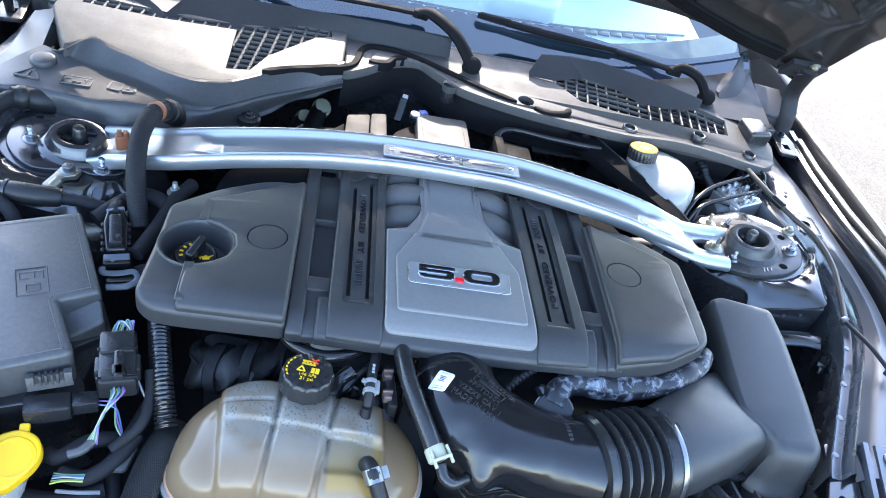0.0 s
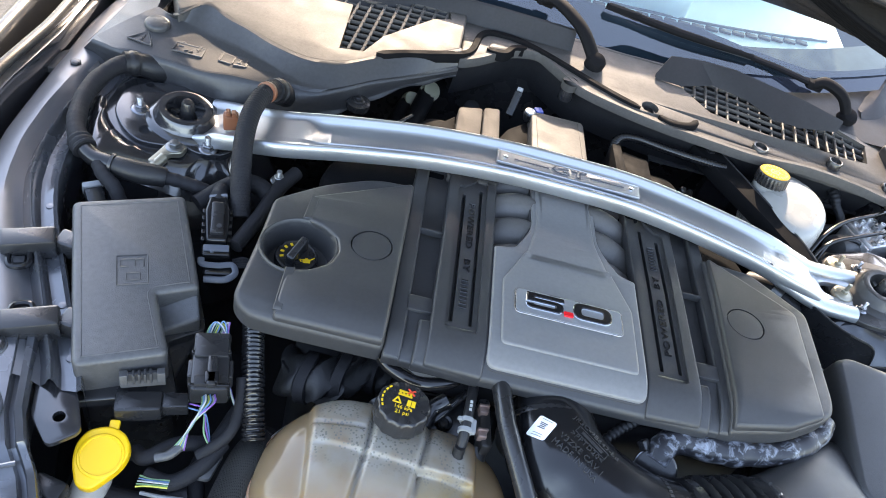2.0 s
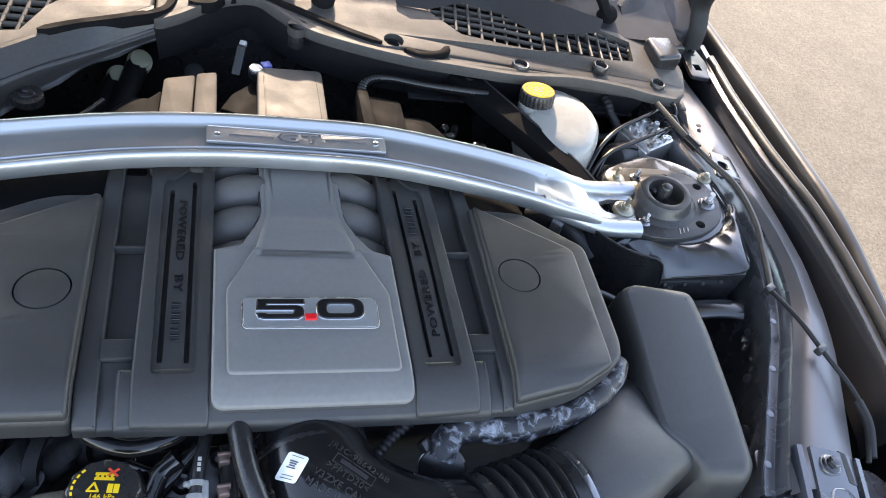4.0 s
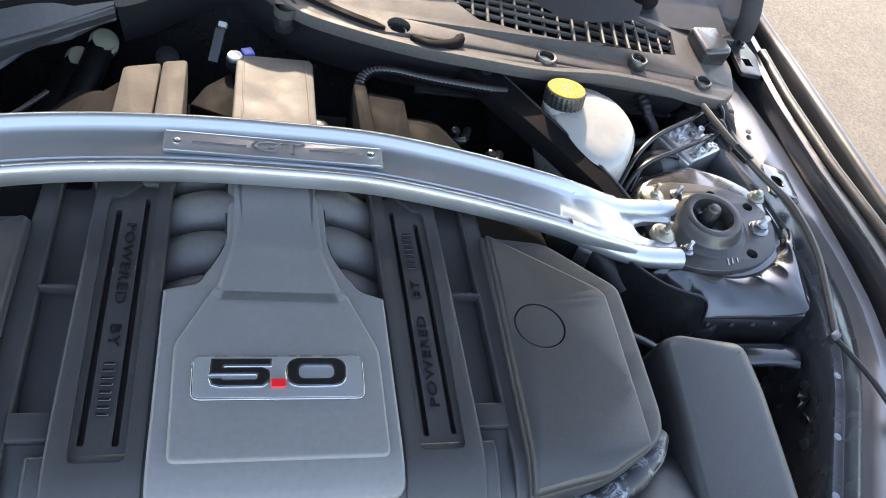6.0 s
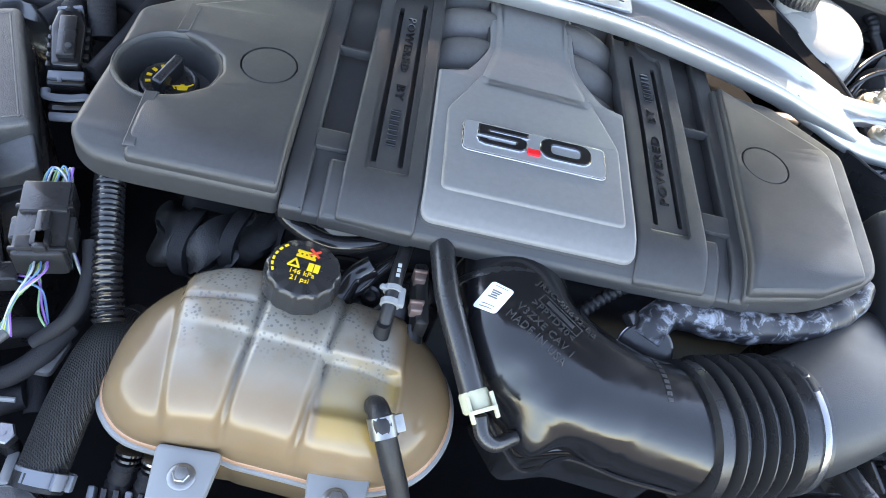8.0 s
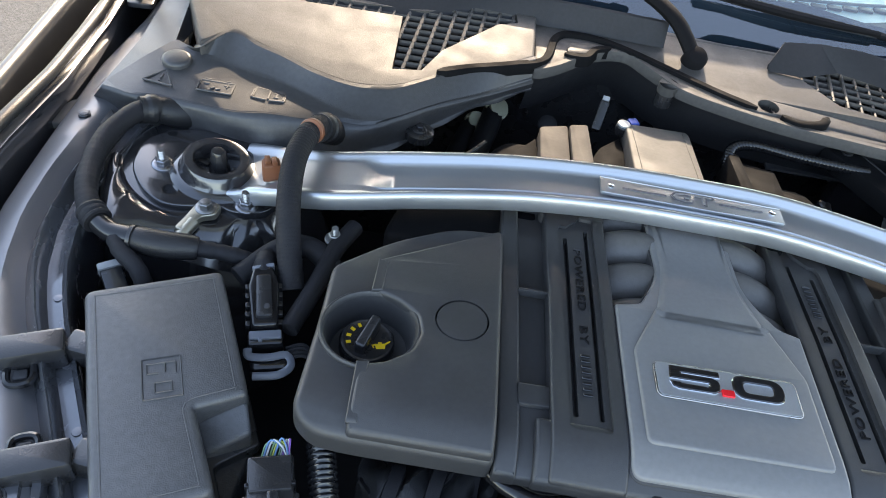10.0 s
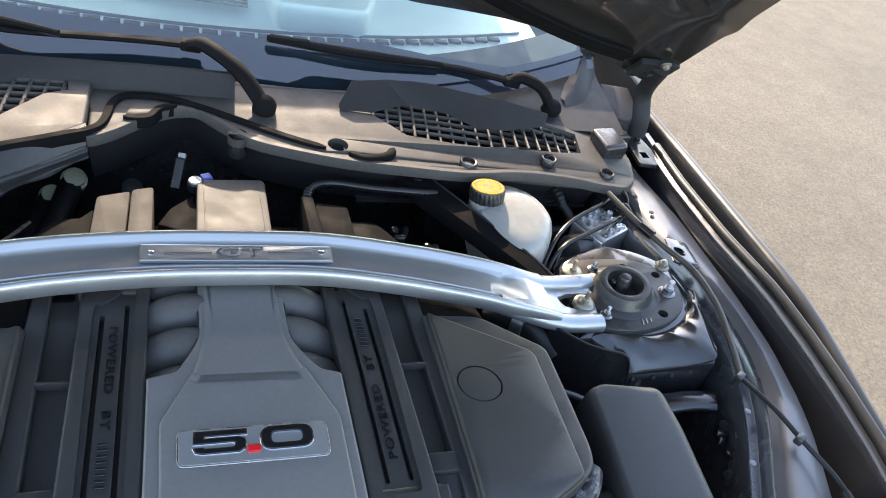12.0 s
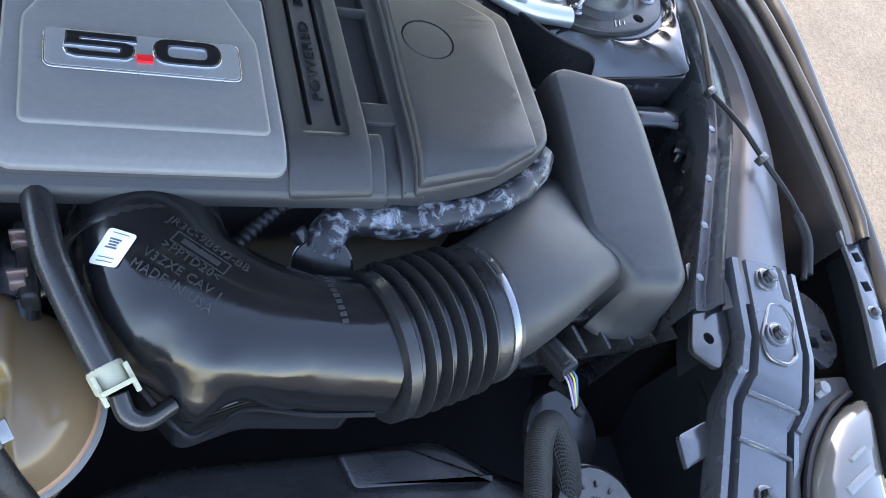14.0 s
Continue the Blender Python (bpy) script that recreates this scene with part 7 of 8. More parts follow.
for cx, cy, zz, sc_ in ((-.341, -.590, .770, .80), (.352, -.590, .775, .94)):
    fc = thing("radiator_hose_end", (cx, cy, zz - .05), "black round coupling with bright clip and ribbed hose", "hose coupling", "hose couplings")
    hm = Matrix.Translation((cx, cy, zz)) @ pose(0, 0, 0, -6, 0, 0) @ Matrix.Scale(sc_, 4)
    bm = B()
    lathe(bm, [(.044, -.06), (.044, -.004), (.042, .002), (.039, .004), (.0365, .001), (.035, -.020), (.018, -.020), (.010, -.020)], hm, 40)
    part("coupling", bm, PLASTIC_DARK, fc)
    bm = B()
    lathe(bm, [(.0445, -.010), (.0465, -.009), (.0465, -.004), (.0445, -.003)], hm, 40)
    part("ring", bm, PLASTIC_GLOSS, fc)
    bm = B()
    for k in range(10):
        box(bm, (.006, .003, .010), hm @ pose(0, 0, 0, 0, 0, k * 36) @ Matrix.Translation((.024, 0, 0)), .0008)
    part("teeth", bm, PLASTIC_GLOSS, fc)
    bm = B()
    for k in range(5):
        box(bm, (.004, .012, .006), hm @ pose(0, 0, 0, 0, 0, k * 72) @ Matrix.Translation((.011, 0, 0)), .0008)
    part("hub_teeth", bm, PLASTIC_DARK, fc)
    bm = B()
    lathe(bm, [(.0345, -.002), (.0365, .0015), (.0385, .0035), (.0395, .0030)], hm, 40)
    part("inner_ring", bm, LIDPLASTIC, fc)
    bm = B()
    lathe(bm, [(.0275, -.020), (.0275, -.0110), (.0262, -.0095), (.0130, -.0095), (.0125, -.002), (.0105, -.0008), (.0062, -.001), (.0058, -.010), (.002, -.010)], hm, 36)
    part("hub", bm, PLASTIC_SOFT, fc, "grey-black ribbed hub")


def braided(pts, r, label):
    bm = B()
    line = resample(spline(pts, 10), .003)
    tube(bm, line, r, 40, 1, rf=lambda s, u: 1.0)
    bh = thing("braided_hose", pts[0], label, "hose", "braided hoses")
    part("sleeve", bm, BRAID, bh)
    for a, b in ((line[0], line[3]), (line[-1], line[-4])):
        bm = B()
        lathe(bm, [(r * .8, -.004), (r * 1.06, -.003), (r * 1.06, .008), (r * .9, .009)], up_to(a, b - a), 24)
        part("end_cuff", bm, RUBBER, bh)
    return bh


def front_bits():
    """Small fittings, clips and legs between the radiator and the coolant tank."""
    st = thing("hex_standoff", (-.357, -.528, .73), "dull steel hexagon standoff on a pale stub", "standoff")
    bm = B()
    hexagon(bm, .0092, .774, .784, Matrix.Translation((-.359, -.526, 0)))
    lathe(bm, [(.0026, .7838), (.0024, .7848), (.001, .7848)], Matrix.Translation((-.359, -.526, 0)), 12)
    part("hex_head", bm, STEELBAND, st)
    bm = B()
    lathe(bm, [(.0075, .735), (.0075, .768), (.006, .774)], Matrix.Translation((-.358, -.528, 0)), 16)
    part("shank", bm, PLASTIC_DARK, st)
    bm = B()
    box(bm, (.009, .030, .010), Matrix.Translation((-.351, -.546, .762)) @ pose(0, 0, 0, -18, 0, 8), .003)
    part("pale_stub", bm, TANKTAB, st)
    ck = thing("hose_latch", (-.322, -.556, .765), "pale blue-grey latch on the radiator hose coupling", "latch")
    hm = up_to((-.3235, -.545, .7755), (-.06, -.93, -.34))
    bm = B()
    lathe(bm, [(.0180, 0), (.0196, .0006), (.0196, .0110), (.0180, .0118)], hm, 32)
    part("latch_band", bm, LATCH, ck)
    for a in (60, 100, 140):
        bm = B()
        box(bm, (.009, .0045, .012), hm @ pose(0, 0, 0, 0, 0, a + 170) @ Matrix.Translation((0, .0212, .006)), .0012)
        part("latch_tooth", bm, LATCH, ck)
    bm = B()
    tube(bm, [hm @ Vector((.0215 * math.cos(radians(a)), .0215 * math.sin(radians(a)), .010)) for a in range(200, 345, 20)], .0018, 8, 3)
    part("spring_wire", bm, STEELBAND, ck)
    for x, y, z, r, tip in ((-.272, -.528, .768, .0095, 0), (-.252, -.532, .766, .0090, 1)):
        ft = thing("ribbed_fitting", (x, y, z - .06), "black taped pipe fitting with ribs below the tank", "pipe fitting", "ribbed fittings")
        bm = B()
        tube(bm, [(x - .010, y - .034, z - .036), (x - .004, y - .018, z - .020), (x, y, z)], r, 16, 8, rf=lambda s, u: 1.15 - .25 * u + .10 * math.sin(s * 700))
        part("sleeve", bm, TAPE, ft)
        for k in range(3):
            bm = B()
            lathe(bm, [(r * .8, 0), (r * 1.12, .0006), (r * 1.12, .0026), (r * .8, .0032)], up_to((x + .0005 * k, y + .0035 * k, z - .006 + .0035 * k), (.1, .7, .7)), 20)
            part("rib_ring", bm, STEELBAND if tip and k == 2 else PLASTIC_GLOSS, ft)
    rack = thing("serrated_rack", (-.262, -.556, .74), "black serrated plastic rack on the radiator edge", "bracket")
    bm = B()
    box(bm, (.070, .012, .010), Matrix.Translation((-.262, -.560, .748)) @ pose(0, 0, 0, 0, 0, 3), .002)
    part("bar", bm, PLASTIC_DARK, rack)
    for k in range(7):
        bm = B()
        box(bm, (.0050, .020, .014), Matrix.Translation((-.290 + k * .0092, -.556, .754)) @ pose(0, 0, 0, 12, 0, 6), .0012)
        part("tooth", bm, PLASTIC_GLOSS if k % 3 else LATCH, rack)
    for x in (-.222, -.111):
        lg_ = thing("tank_bracket", (x, -.568, .74), "black bracket with two legs under the tank tab", "bracket", "tank brackets")
        for dx in (-.020, .017):
            bm = B()
            box(bm, (.011, .016, .040), Matrix.Translation((x + dx, -.576, .780)) @ pose(0, 0, 0, 14, 0, 0), .002)
            part("leg", bm, PLASTIC_DARK, lg_)
        bm = B()
        box(bm, (.050, .012, .010), Matrix.Translation((x, -.575, .762)), .002)
        part("cross_piece", bm, PLASTIC_GLOSS, lg_)
    hose("cable_tie", [(-.405, -.500, .778), (-.385, -.5015, .781), (-.362, -.499, .780)], .0022, TANKTAB, "white cable tie tail by the harness", "cable tie", seg=8)
    fin = thing("locating_fin", (-.352, -.462, .775), "grey plastic locating fin beside the radiator hose", "fin")
    bm = B()
    prism(bm, fillet([(-.362, -.480), (-.342, -.480), (-.336, -.448), (-.350, -.444), (-.358, -.450)], .005, 4), .788, .794, .002, 2)
    part("fin_plate", bm, LIDPLASTIC, fin)


front_bits()


def braid_material():
    m = material("woven_black_sleeve", (0.03, 0.03, 0.032), 0.5)
    nt = m.node_tree
    b = nt.nodes["Principled BSDF"]
    tc = nt.nodes.new("ShaderNodeTexCoord")
    bump = nt.nodes.new("ShaderNodeBump")
    bump.inputs["Strength"].default_value = 1.0
    bump.inputs["Distance"].default_value = 0.002
    acc = None
    for ang in (28, -28):
        mp = nt.nodes.new("ShaderNodeMapping")
        mp.inputs["Rotation"].default_value = (0.5, 0.3, radians(ang - 30))
        w = nt.nodes.new("ShaderNodeTexWave")
        w.inputs["Scale"].default_value = 190
        nt.links.new(tc.outputs["Object"], mp.inputs[0])
        nt.links.new(mp.outputs[0], w.inputs["Vector"])
        if acc:
            mx = nt.nodes.new("ShaderNodeMath")
            mx.operation = 'MAXIMUM'
            nt.links.new(acc, mx.inputs[0])
            nt.links.new(w.outputs["Fac"], mx.inputs[1])
            acc = mx.outputs[0]
        else:
            acc = w.outputs["Fac"]
    ramp = nt.nodes.new("ShaderNodeValToRGB")
    ramp.color_ramp.elements[0].color = (0.003, 0.003, 0.0035, 1)
    ramp.color_ramp.elements[1].color = (0.022, 0.022, 0.023, 1)
    nt.links.new(acc, ramp.inputs[0])
    nt.links.new(ramp.outputs[0], b.inputs["Base Color"])
    nt.links.new(acc, bump.inputs["Height"])
    nt.links.new(bump.outputs[0], b.inputs["Normal"])
    return m


BRAID = braid_material()
braided([(-.30, -.415, .770), (-.312, -.444, .790), (-.320, -.490, .788), (-.323, -.530, .781), (-.325, -.556, .772)], .0178, "black braided radiator hose beside the coolant tank")
braided([(.280, -.650, .74), (.291, -.580, .785), (.301, -.533, .800), (.318, -.518, .800), (.330, -.545, .788), (.336, -.580, .76)], .0115, "black braided hose arching beside the coupling")

# ---- fuse box ----
fuse = thing("fuse_box", (-.49, -.31, .78), "charcoal plastic fuse box lid with moulded picture", "fuse box")
fo = [(-.589, -.217), (-.475, -.165), (-.412, -.298), (-.452, -.319), (-.413, -.390), (-.496, -.428)]
bm = B()
prism(bm, fillet(fo, [.010, .008, .006, .003, .010, .010], 4), .815, .8665, .006, 4)
lidf = part("lid", bm, LIDPLASTIC, fuse)
bm = B()
rim_ = fillet(fo, [.010, .008, .006, .003, .010, .010], 4)
rim_ = offset(rim_ if area2(rim_) > 0 else rim_[::-1], .0095)
tube(bm, [(x, y, .8662) for x, y in rim_ + rim_[:1]], .0009, 6, 1)
part("border_bead", bm, LIDPLASTIC, lidf)
bm = B()
prism(bm, fillet([(-.455, -.318), (-.414, -.297), (-.404, -.320), (-.441, -.340)], .004, 3), .806, .846, .004, 3, zf=lambda x, y: .7 * (y + .31))
part("lid_step", bm, LIDPLASTIC, fuse)
bm = B()
prism(bm, fillet([(-.597, -.216), (-.476, -.158), (-.398, -.318), (-.432, -.345), (-.400, -.405), (-.495, -.440)], .006, 3), .806, .818, .002)
part("rim", bm, PLASTIC_DARK, fuse)
bm = B()
prism(bm, fillet([(-.590, -.222), (-.478, -.168), (-.405, -.318), (-.412, -.398), (-.492, -.432)], .008, 3), .66, .807, .004)
part("lower_box", bm, PLASTIC_DARK, fuse)
fm = Matrix.Translation((-.488, -.295, .8668)) @ pose(0, 0, 0, 0, 0, 22)
bm = B()
for (xa, ya), (xb, yb) in (((-.016, -.022), (.016, -.022)), ((.016, -.022), (.016, .020)), ((.016, .020), (-.016, .020)), ((-.016, .020), (-.016, -.022)), ((-.012, .014), (.012, .014)), ((-.012, .004), (-.003, .004)), ((-.012, .014), (-.012, .004)), ((.003, .014), (.003, .004)), ((.012, .014), (.012, .002)), ((-.006, -.006), (.008, -.006)), ((-.006, -.016), (.008, -.016)), ((-.006, -.006), (-.006, -.016)), ((.008, -.006), (.008, -.016))):
    tube(bm, [fm @ Vector((xa, ya, 0)), fm @ Vector((xb, yb, 0))], .0007, 5, 1)
part("raised_pictogram", bm, PLASTIC_SOFT, lidf)
cm_ = Matrix.Translation((-.436, -.403, .842)) @ pose(0, 0, 0, -12, 0, 20)
bm = B()
box(bm, (.044, .006, .016), cm_ @ Matrix.Translation((0, -.004, -.006)), .001)
part("latch_plate", bm, LIDPLASTIC, fuse)
for k in range(6):
    bm = B()
    w = .008 if k in (0, 5) else .0028
    box(bm, (w, .009, .012), cm_ @ Matrix.Translation(((-.018, -.0085, -.003, .0025, .008, .018)[k], -.008, .002)), .0008)
    part("latch", bm, LIDPLASTIC if k in (0, 5) else PLASTIC_SOFT, fuse)
bm = B()
box(bm, (.034, .004, .010), cm_ @ Matrix.Translation((0, -.0072, .002)), .0005)
part("latch_recess", bm, BLACKHOLE, fuse)

# brackets outboard of the fuse box
for x, y, up_y in ((-.607, -.284, -1), (-.557, -.385, 1)):
    bk = thing("bracket", (x, y, .80), "black plastic bracket with wire clip on the apron", "bracket", "apron brackets")
    m = Matrix.Translation((x, y, .856)) @ pose(0, 0, 0, 0, 0, 23)
    bm = B()
    box(bm, (.056, .026, .026), m, .003)
    part("arm", bm, PLASTIC_DARK, bk)
    bm = B()
    box(bm, (.034, .024, .022), m @ Matrix.Translation((.044, -.004, -.004)) @ pose(0, 0, 0, 0, 0, -30), .003)
    box(bm, (.030, .012, .030), m @ Matrix.Translation((.058, -.004, -.026)), .003)
    part("foot", bm, PLASTIC_DARK, bk)
    bm = B()
    tube(bm, [m @ Vector((px_, up_y * py_, -.004)) for px_, py_ in ((-.020, .008), (-.020, .024), (-.015, .030), (-.004, .030), (.001, .024), (.001, .008))], .0034, 8, 4)
    part("loop", bm, PLASTIC_GLOSS, bk)
    bm = B()
    box(bm, (.012, .010, .006), m @ Matrix.Translation((-.0095, up_y * .020, -.006)), .0015)
    part("tongue", bm, BLACKHOLE, bk)
cb = thing("cable_clip_box", (-.485, -.525, .77), "black plastic clip box beside the tie bar", "clip")
bm = B()
box(bm, (.034, .024, .022), Matrix.Translation((-.485, -.522, .790)) @ pose(0, 0, 0, 0, 0, -12), .004)
box(bm, (.040, .006, .016), Matrix.Translation((-.485, -.535, .786)) @ pose(0, 0, 0, 0, 0, -12), .002)
part("clip_body", bm, PLASTIC_DARK, cb)

# ---- connectors and wires beside the fuse box ----
con = thing("wiring_connector", (-.378, -.382, .82), "black multi-pin wiring connector with coloured wires", "connector")
m = Matrix.Translation((-.372, -.382, .846)) @ pose(0, 0, 0, 0, 0, 14)
bm = B()
box(bm, (.038, .072, .026), m, .003)
box(bm, (.046, .022, .020), m @ Matrix.Translation((0, -.008, 0)), .002)
part("housing", bm, PLASTIC_DARK, con)
bm = B()
box(bm, (.010, .036, .008), m @ Matrix.Translation((.002, -.016, .016)), .002)
part("latch", bm, PLASTIC_DARK, con)
bm = B()
box(bm, (.034, .030, .004), m @ Matrix.Translation((0, .018, .0140)), .0012)
part("face_plate", bm, PLASTIC_DARK, con)
bm = B()
box(bm, (.014, .014, .010), m @ Matrix.Translation((.002, -.024, .0150)), .0015)
part("latch_frame", bm, PLASTIC_GLOSS, con)
for y in (-.030, .010):
    bm = B()
    box(bm, (.041, .004, .0285), m @ Matrix.Translation((0, y, 0)), .0012)
    part("collar", bm, PLASTIC_GLOSS, con)
bm = B()
box(bm, (.018, .012, .005), m @ Matrix.Translation((-.006, -.026, .0150)), .0015)
part("lock_slide", bm, LIPS, con)
for k in range(9):
    mt = (WIRE_GREEN, WIRE_BLUE, WIRE_WHITE, WIRE_GREEN, WIRE_YELLOW, WIRE_BLUE, WIRE_GREEN, WIRE_WHITE, WIRE_VIOLET)[k]
    bm = B()
    a = m @ Vector((-.009 + .0022 * k, .036, .002 * (k % 3)))
    tube(bm, [a, a + Vector((.004, .014, .010 + .002 * (k % 2))), a + Vector((.022 - .002 * k, .006 - .002 * (k % 3), .006)), a + Vector((.030 - .0022 * k, -.030, -.004)), Vector((-.330, -.42, .82))], .0009, 6, 5)
    part("wire", bm, mt, con)
    bm = B()
    a = m @ Vector((-.006 + .0015 * k, -.036, .002 * (k % 3)))
    tube(bm, [a, a + Vector((.003, -.012, .004)), a + Vector((.000 - .0015 * k, -.034, -.003)), Vector((-.385 + .0014 * k, -.462, .81))], .0009, 6, 5)
    part("wire", bm, mt, con)
hose("wiring_sheath", [(-.338, -.385, .842), (-.332, -.41, .832), (-.335, -.44, .82), (-.36, -.46, .80)], .006, TAPE, "grey taped wiring sheath by the connector")
hose("white_sleeve", [(-.378, -.460, .812), (-.386, -.470, .810), (-.398, -.474, .806)], .0050, LIDPLASTIC, "grey taped wire sleeve")
inl = thing("inline_connector", (-.43, -.43, .80), "black in-line wiring connector with violet wires", "connector")
m = Matrix.Translation((-.432, -.428, .818)) @ pose(0, 0, 0, 0, 0, 16)
bm = B()
box(bm, (.046, .024, .020), m, .003)
box(bm, (.026, .018, .016), m @ Matrix.Translation((.036, .001, 0)), .002)
part("housing", bm, PLASTIC_DARK, inl)
for k, mt in enumerate((WIRE_BLUE, WIRE_VIOLET, WIRE_GREEN)):
    bm = B()
    a = m @ Vector((.048, -.005 + .005 * k, .002))
    tube(bm, [a, a + Vector((.018, -.004, .003)), Vector((-.360, -.430 - .006 * k, .818)), Vector((-.350, -.452, .808))], .0010, 6, 5)
    part("wire", bm, mt, inl)
for pts, r, lab_ in (([(-.405, -.484, .785), (-.378, -.488, .788), (-.355, -.47, .795), (-.340, -.44, .80)], .0085, "black taped harness trunk"),
                     ([(-.425, -.462, .785), (-.41, -.468, .790), (-.385, -.45, .795), (-.36, -.44, .79)], .0085, "black taped harness branch"),
                     ([(-.455, -.50, .76), (-.40, -.505, .765), (-.36, -.49, .77)], .011, "black rubber pipe low in the bay"),
                     ([(-.35, -.50, .76), (-.36, -.46, .77), (-.345, -.43, .79), (-.335, -.40, .80)], .010, "black wiring sheath low in the bay")):
    hose("wiring_harness", pts, r, TAPE, lab_, "harness")
for k in range(5):
    mt = (WIRE_GREEN, WIRE_BLUE, WIRE_WHITE, WIRE_GREEN, WIRE_YELLOW)[k]
    bm = B()
    tube(bm, [(-.408, -.490 - .003 * k, .795), (-.395, -.494 - .002 * k, .801 + .001 * (k % 3)), (-.378, -.490 - .002 * k, .797)], .0009, 6, 4)
    tagged(part("loose_wire", bm, mt), "thin coloured wire between harness sleeves", "wire", "loose wires")
# corrugated pipe
bm = B()
tube(bm, [(-.354, -.270, .848), (-.346, -.312, .848), (-.334, -.358, .842), (-.321, -.402, .832), (-.309, -.439, .815)], .0128, 20, 8, rf=ribs(.0050, .14), step=.0008)
cgc = thing("corrugated_conduit", (-.305, -.44, .77), "shiny black corrugated conduit beside the coolant tank", "conduit")
part("ribbed_pipe", bm, PLASTIC_GLOSS, cgc)
for a, b in (((-.352, -.268, .842), (-.02, .99, 0)), ((-.305, -.440, .790), (.2, -.6, -.75))):
    bm = B()
    lathe(bm, [(.0125, 0), (.0150, .0008), (.0150, .014), (.0130, .015)], up_to(a, b), 22)
    part("end_cuff", bm, RUBBER, cgc)
# crumpled dark heat shield below the cover
bm = B()
rs = []
for i in range(26):
    u = i / 25
    cx, cy, cz = -.305 + .13 * u, -.330 - .016 * math.sin(u * 5) + .02 * u, .792 + .012 * math.sin(u * 4)
    rs.append([(cx + .004 * math.sin(j * .9 + i * .6), cy + (.028 + .005 * math.sin(i * .9 + j * .52)) * math.cos(2 * math.pi * j / 24), cz + (.022 + .005 * math.sin(i * 1.1 + j * .52 + 1)) * math.sin(2 * math.pi * j / 24)) for j in range(24)])
loft(bm, rs)
whn = thing("wrapped_harness", (-.24, -.33, .77), "crumpled black cloth-wrapped harness under the engine cover", "harness")
part("cloth_wrap", bm, CLOTH, whn)
for u in (.22, .52, .80):
    bm = B()
    cx, cy, cz = -.305 + .13 * u, -.330 - .016 * math.sin(u * 5) + .02 * u, .792 + .012 * math.sin(u * 4)
    rs = [[(cx + dx + .004 * math.sin(j * .5), cy + rr * .031 * math.cos(2 * math.pi * j / 24), cz + rr * .0255 * math.sin(2 * math.pi * j / 24)) for j in range(24)] for dx, rr in ((-.007, .95), (-.006, 1.05), (.006, 1.05), (.007, .95))]
    loft(bm, rs)
    part("tape_turn", bm, TAPE, whn)
bm = B()
sheet(bm, lambda u, v: (-.300 + .065 * u + .006 * math.sin(v * 5), -.362 + .030 * v + .004 * math.sin(u * 6), .812 + .010 * math.sin(u * 7 + v * 3) - .012 * (1 - v)), lin(0, 1, 10), lin(0, 1, 8), thick=.0012)
part("loose_flap", bm, CLOTH, whn)
hose("vacuum_hose", [(-.205, -.320, .858), (-.188, -.342, .862), (-.154, -.356, .864), (-.117, -.344, .862), (-.10, -.32, .858)], .0075, PLASTIC_GLOSS, "thin black hose looping under the cover edge")
for pts, r, mt in (([(-.155, -.37, .84), (-.14, -.39, .835), (-.13, -.37, .84), (-.115, -.36, .85)], .010, PLASTIC_GLOSS), ([(-.19, -.36, .82), (-.16, -.40, .81), (-.12, -.41, .82)], .014, PLASTIC_DARK), ([(-.075, -.40, .83), (-.072, -.43, .82), (-.06, -.46, .80)], .011, PLASTIC_DARK)):
    hose("engine_pipe", pts, r, mt, "black engine pipe under the cover edge")
bm = B()
box(bm, (.012, .060, .026), Matrix.Translation((-.072, -.380, .842)) @ pose(0, 0, 0, 0, 0, 6), .003)
tagged(part("clip_rail", bm, PLASTIC_DARK), "black plastic clip rail beside the breather hose", "bracket")
for y in (-.368, -.398):
    bm = B()
    box(bm, (.010, .009, .010), Matrix.Translation((-.076, y, .856)) @ pose(0, 0, 0, 0, 0, 6), .0015)
    box(bm, (.012, .003, .012), Matrix.Translation((-.076, y + .004, .857)) @ pose(0, 0, 0, 0, 0, 6), .0008)
    tagged(part("pipe_clip", bm, ROSE), "small rosy zinc pipe clip", "clip", "pipe clips")

# timing cover at the engine's front
tc_ = thing("timing_cover", (-.12, -.37, .74), "glossy black engine front cover with bosses", "engine cover")
bm = B()
prism(bm, fillet([(-.155, -.335), (-.165, -.375), (-.120, -.398), (-.085, -.400), (-.050, -.380), (-.045, -.335)], .012, 4), .70, .822, .010, 4, zf=lambda x, y: .25 * (y + .36))
part("casting", bm, PLASTIC_GLOSS, tc_)
for x, y, r in ((-.112, -.372, .0095), (-.142, -.362, .007), (-.080, -.352, .008)):
    bm = B()
    lathe(bm, [(r, -.012), (r, .004), (r * .85, .006), (r * .55, .005), (r * .5, .001), (r * .2, .001)], up_to((x, y, .823 + .25 * (y + .36)), (0, -.25, 1)), 22)
    part("boss", bm, PLASTIC_GLOSS, tc_)
for pts in ([(-.160, -.352, .826), (-.130, -.366, .834), (-.105, -.352, .842)], [(-.150, -.395, .826), (-.126, -.380, .836), (-.108, -.360, .846), (-.095, -.345, .85)]):
    hose("vacuum_hose", pts, .0048, PLASTIC_GLOSS, "thin shiny black pipe over the engine front")

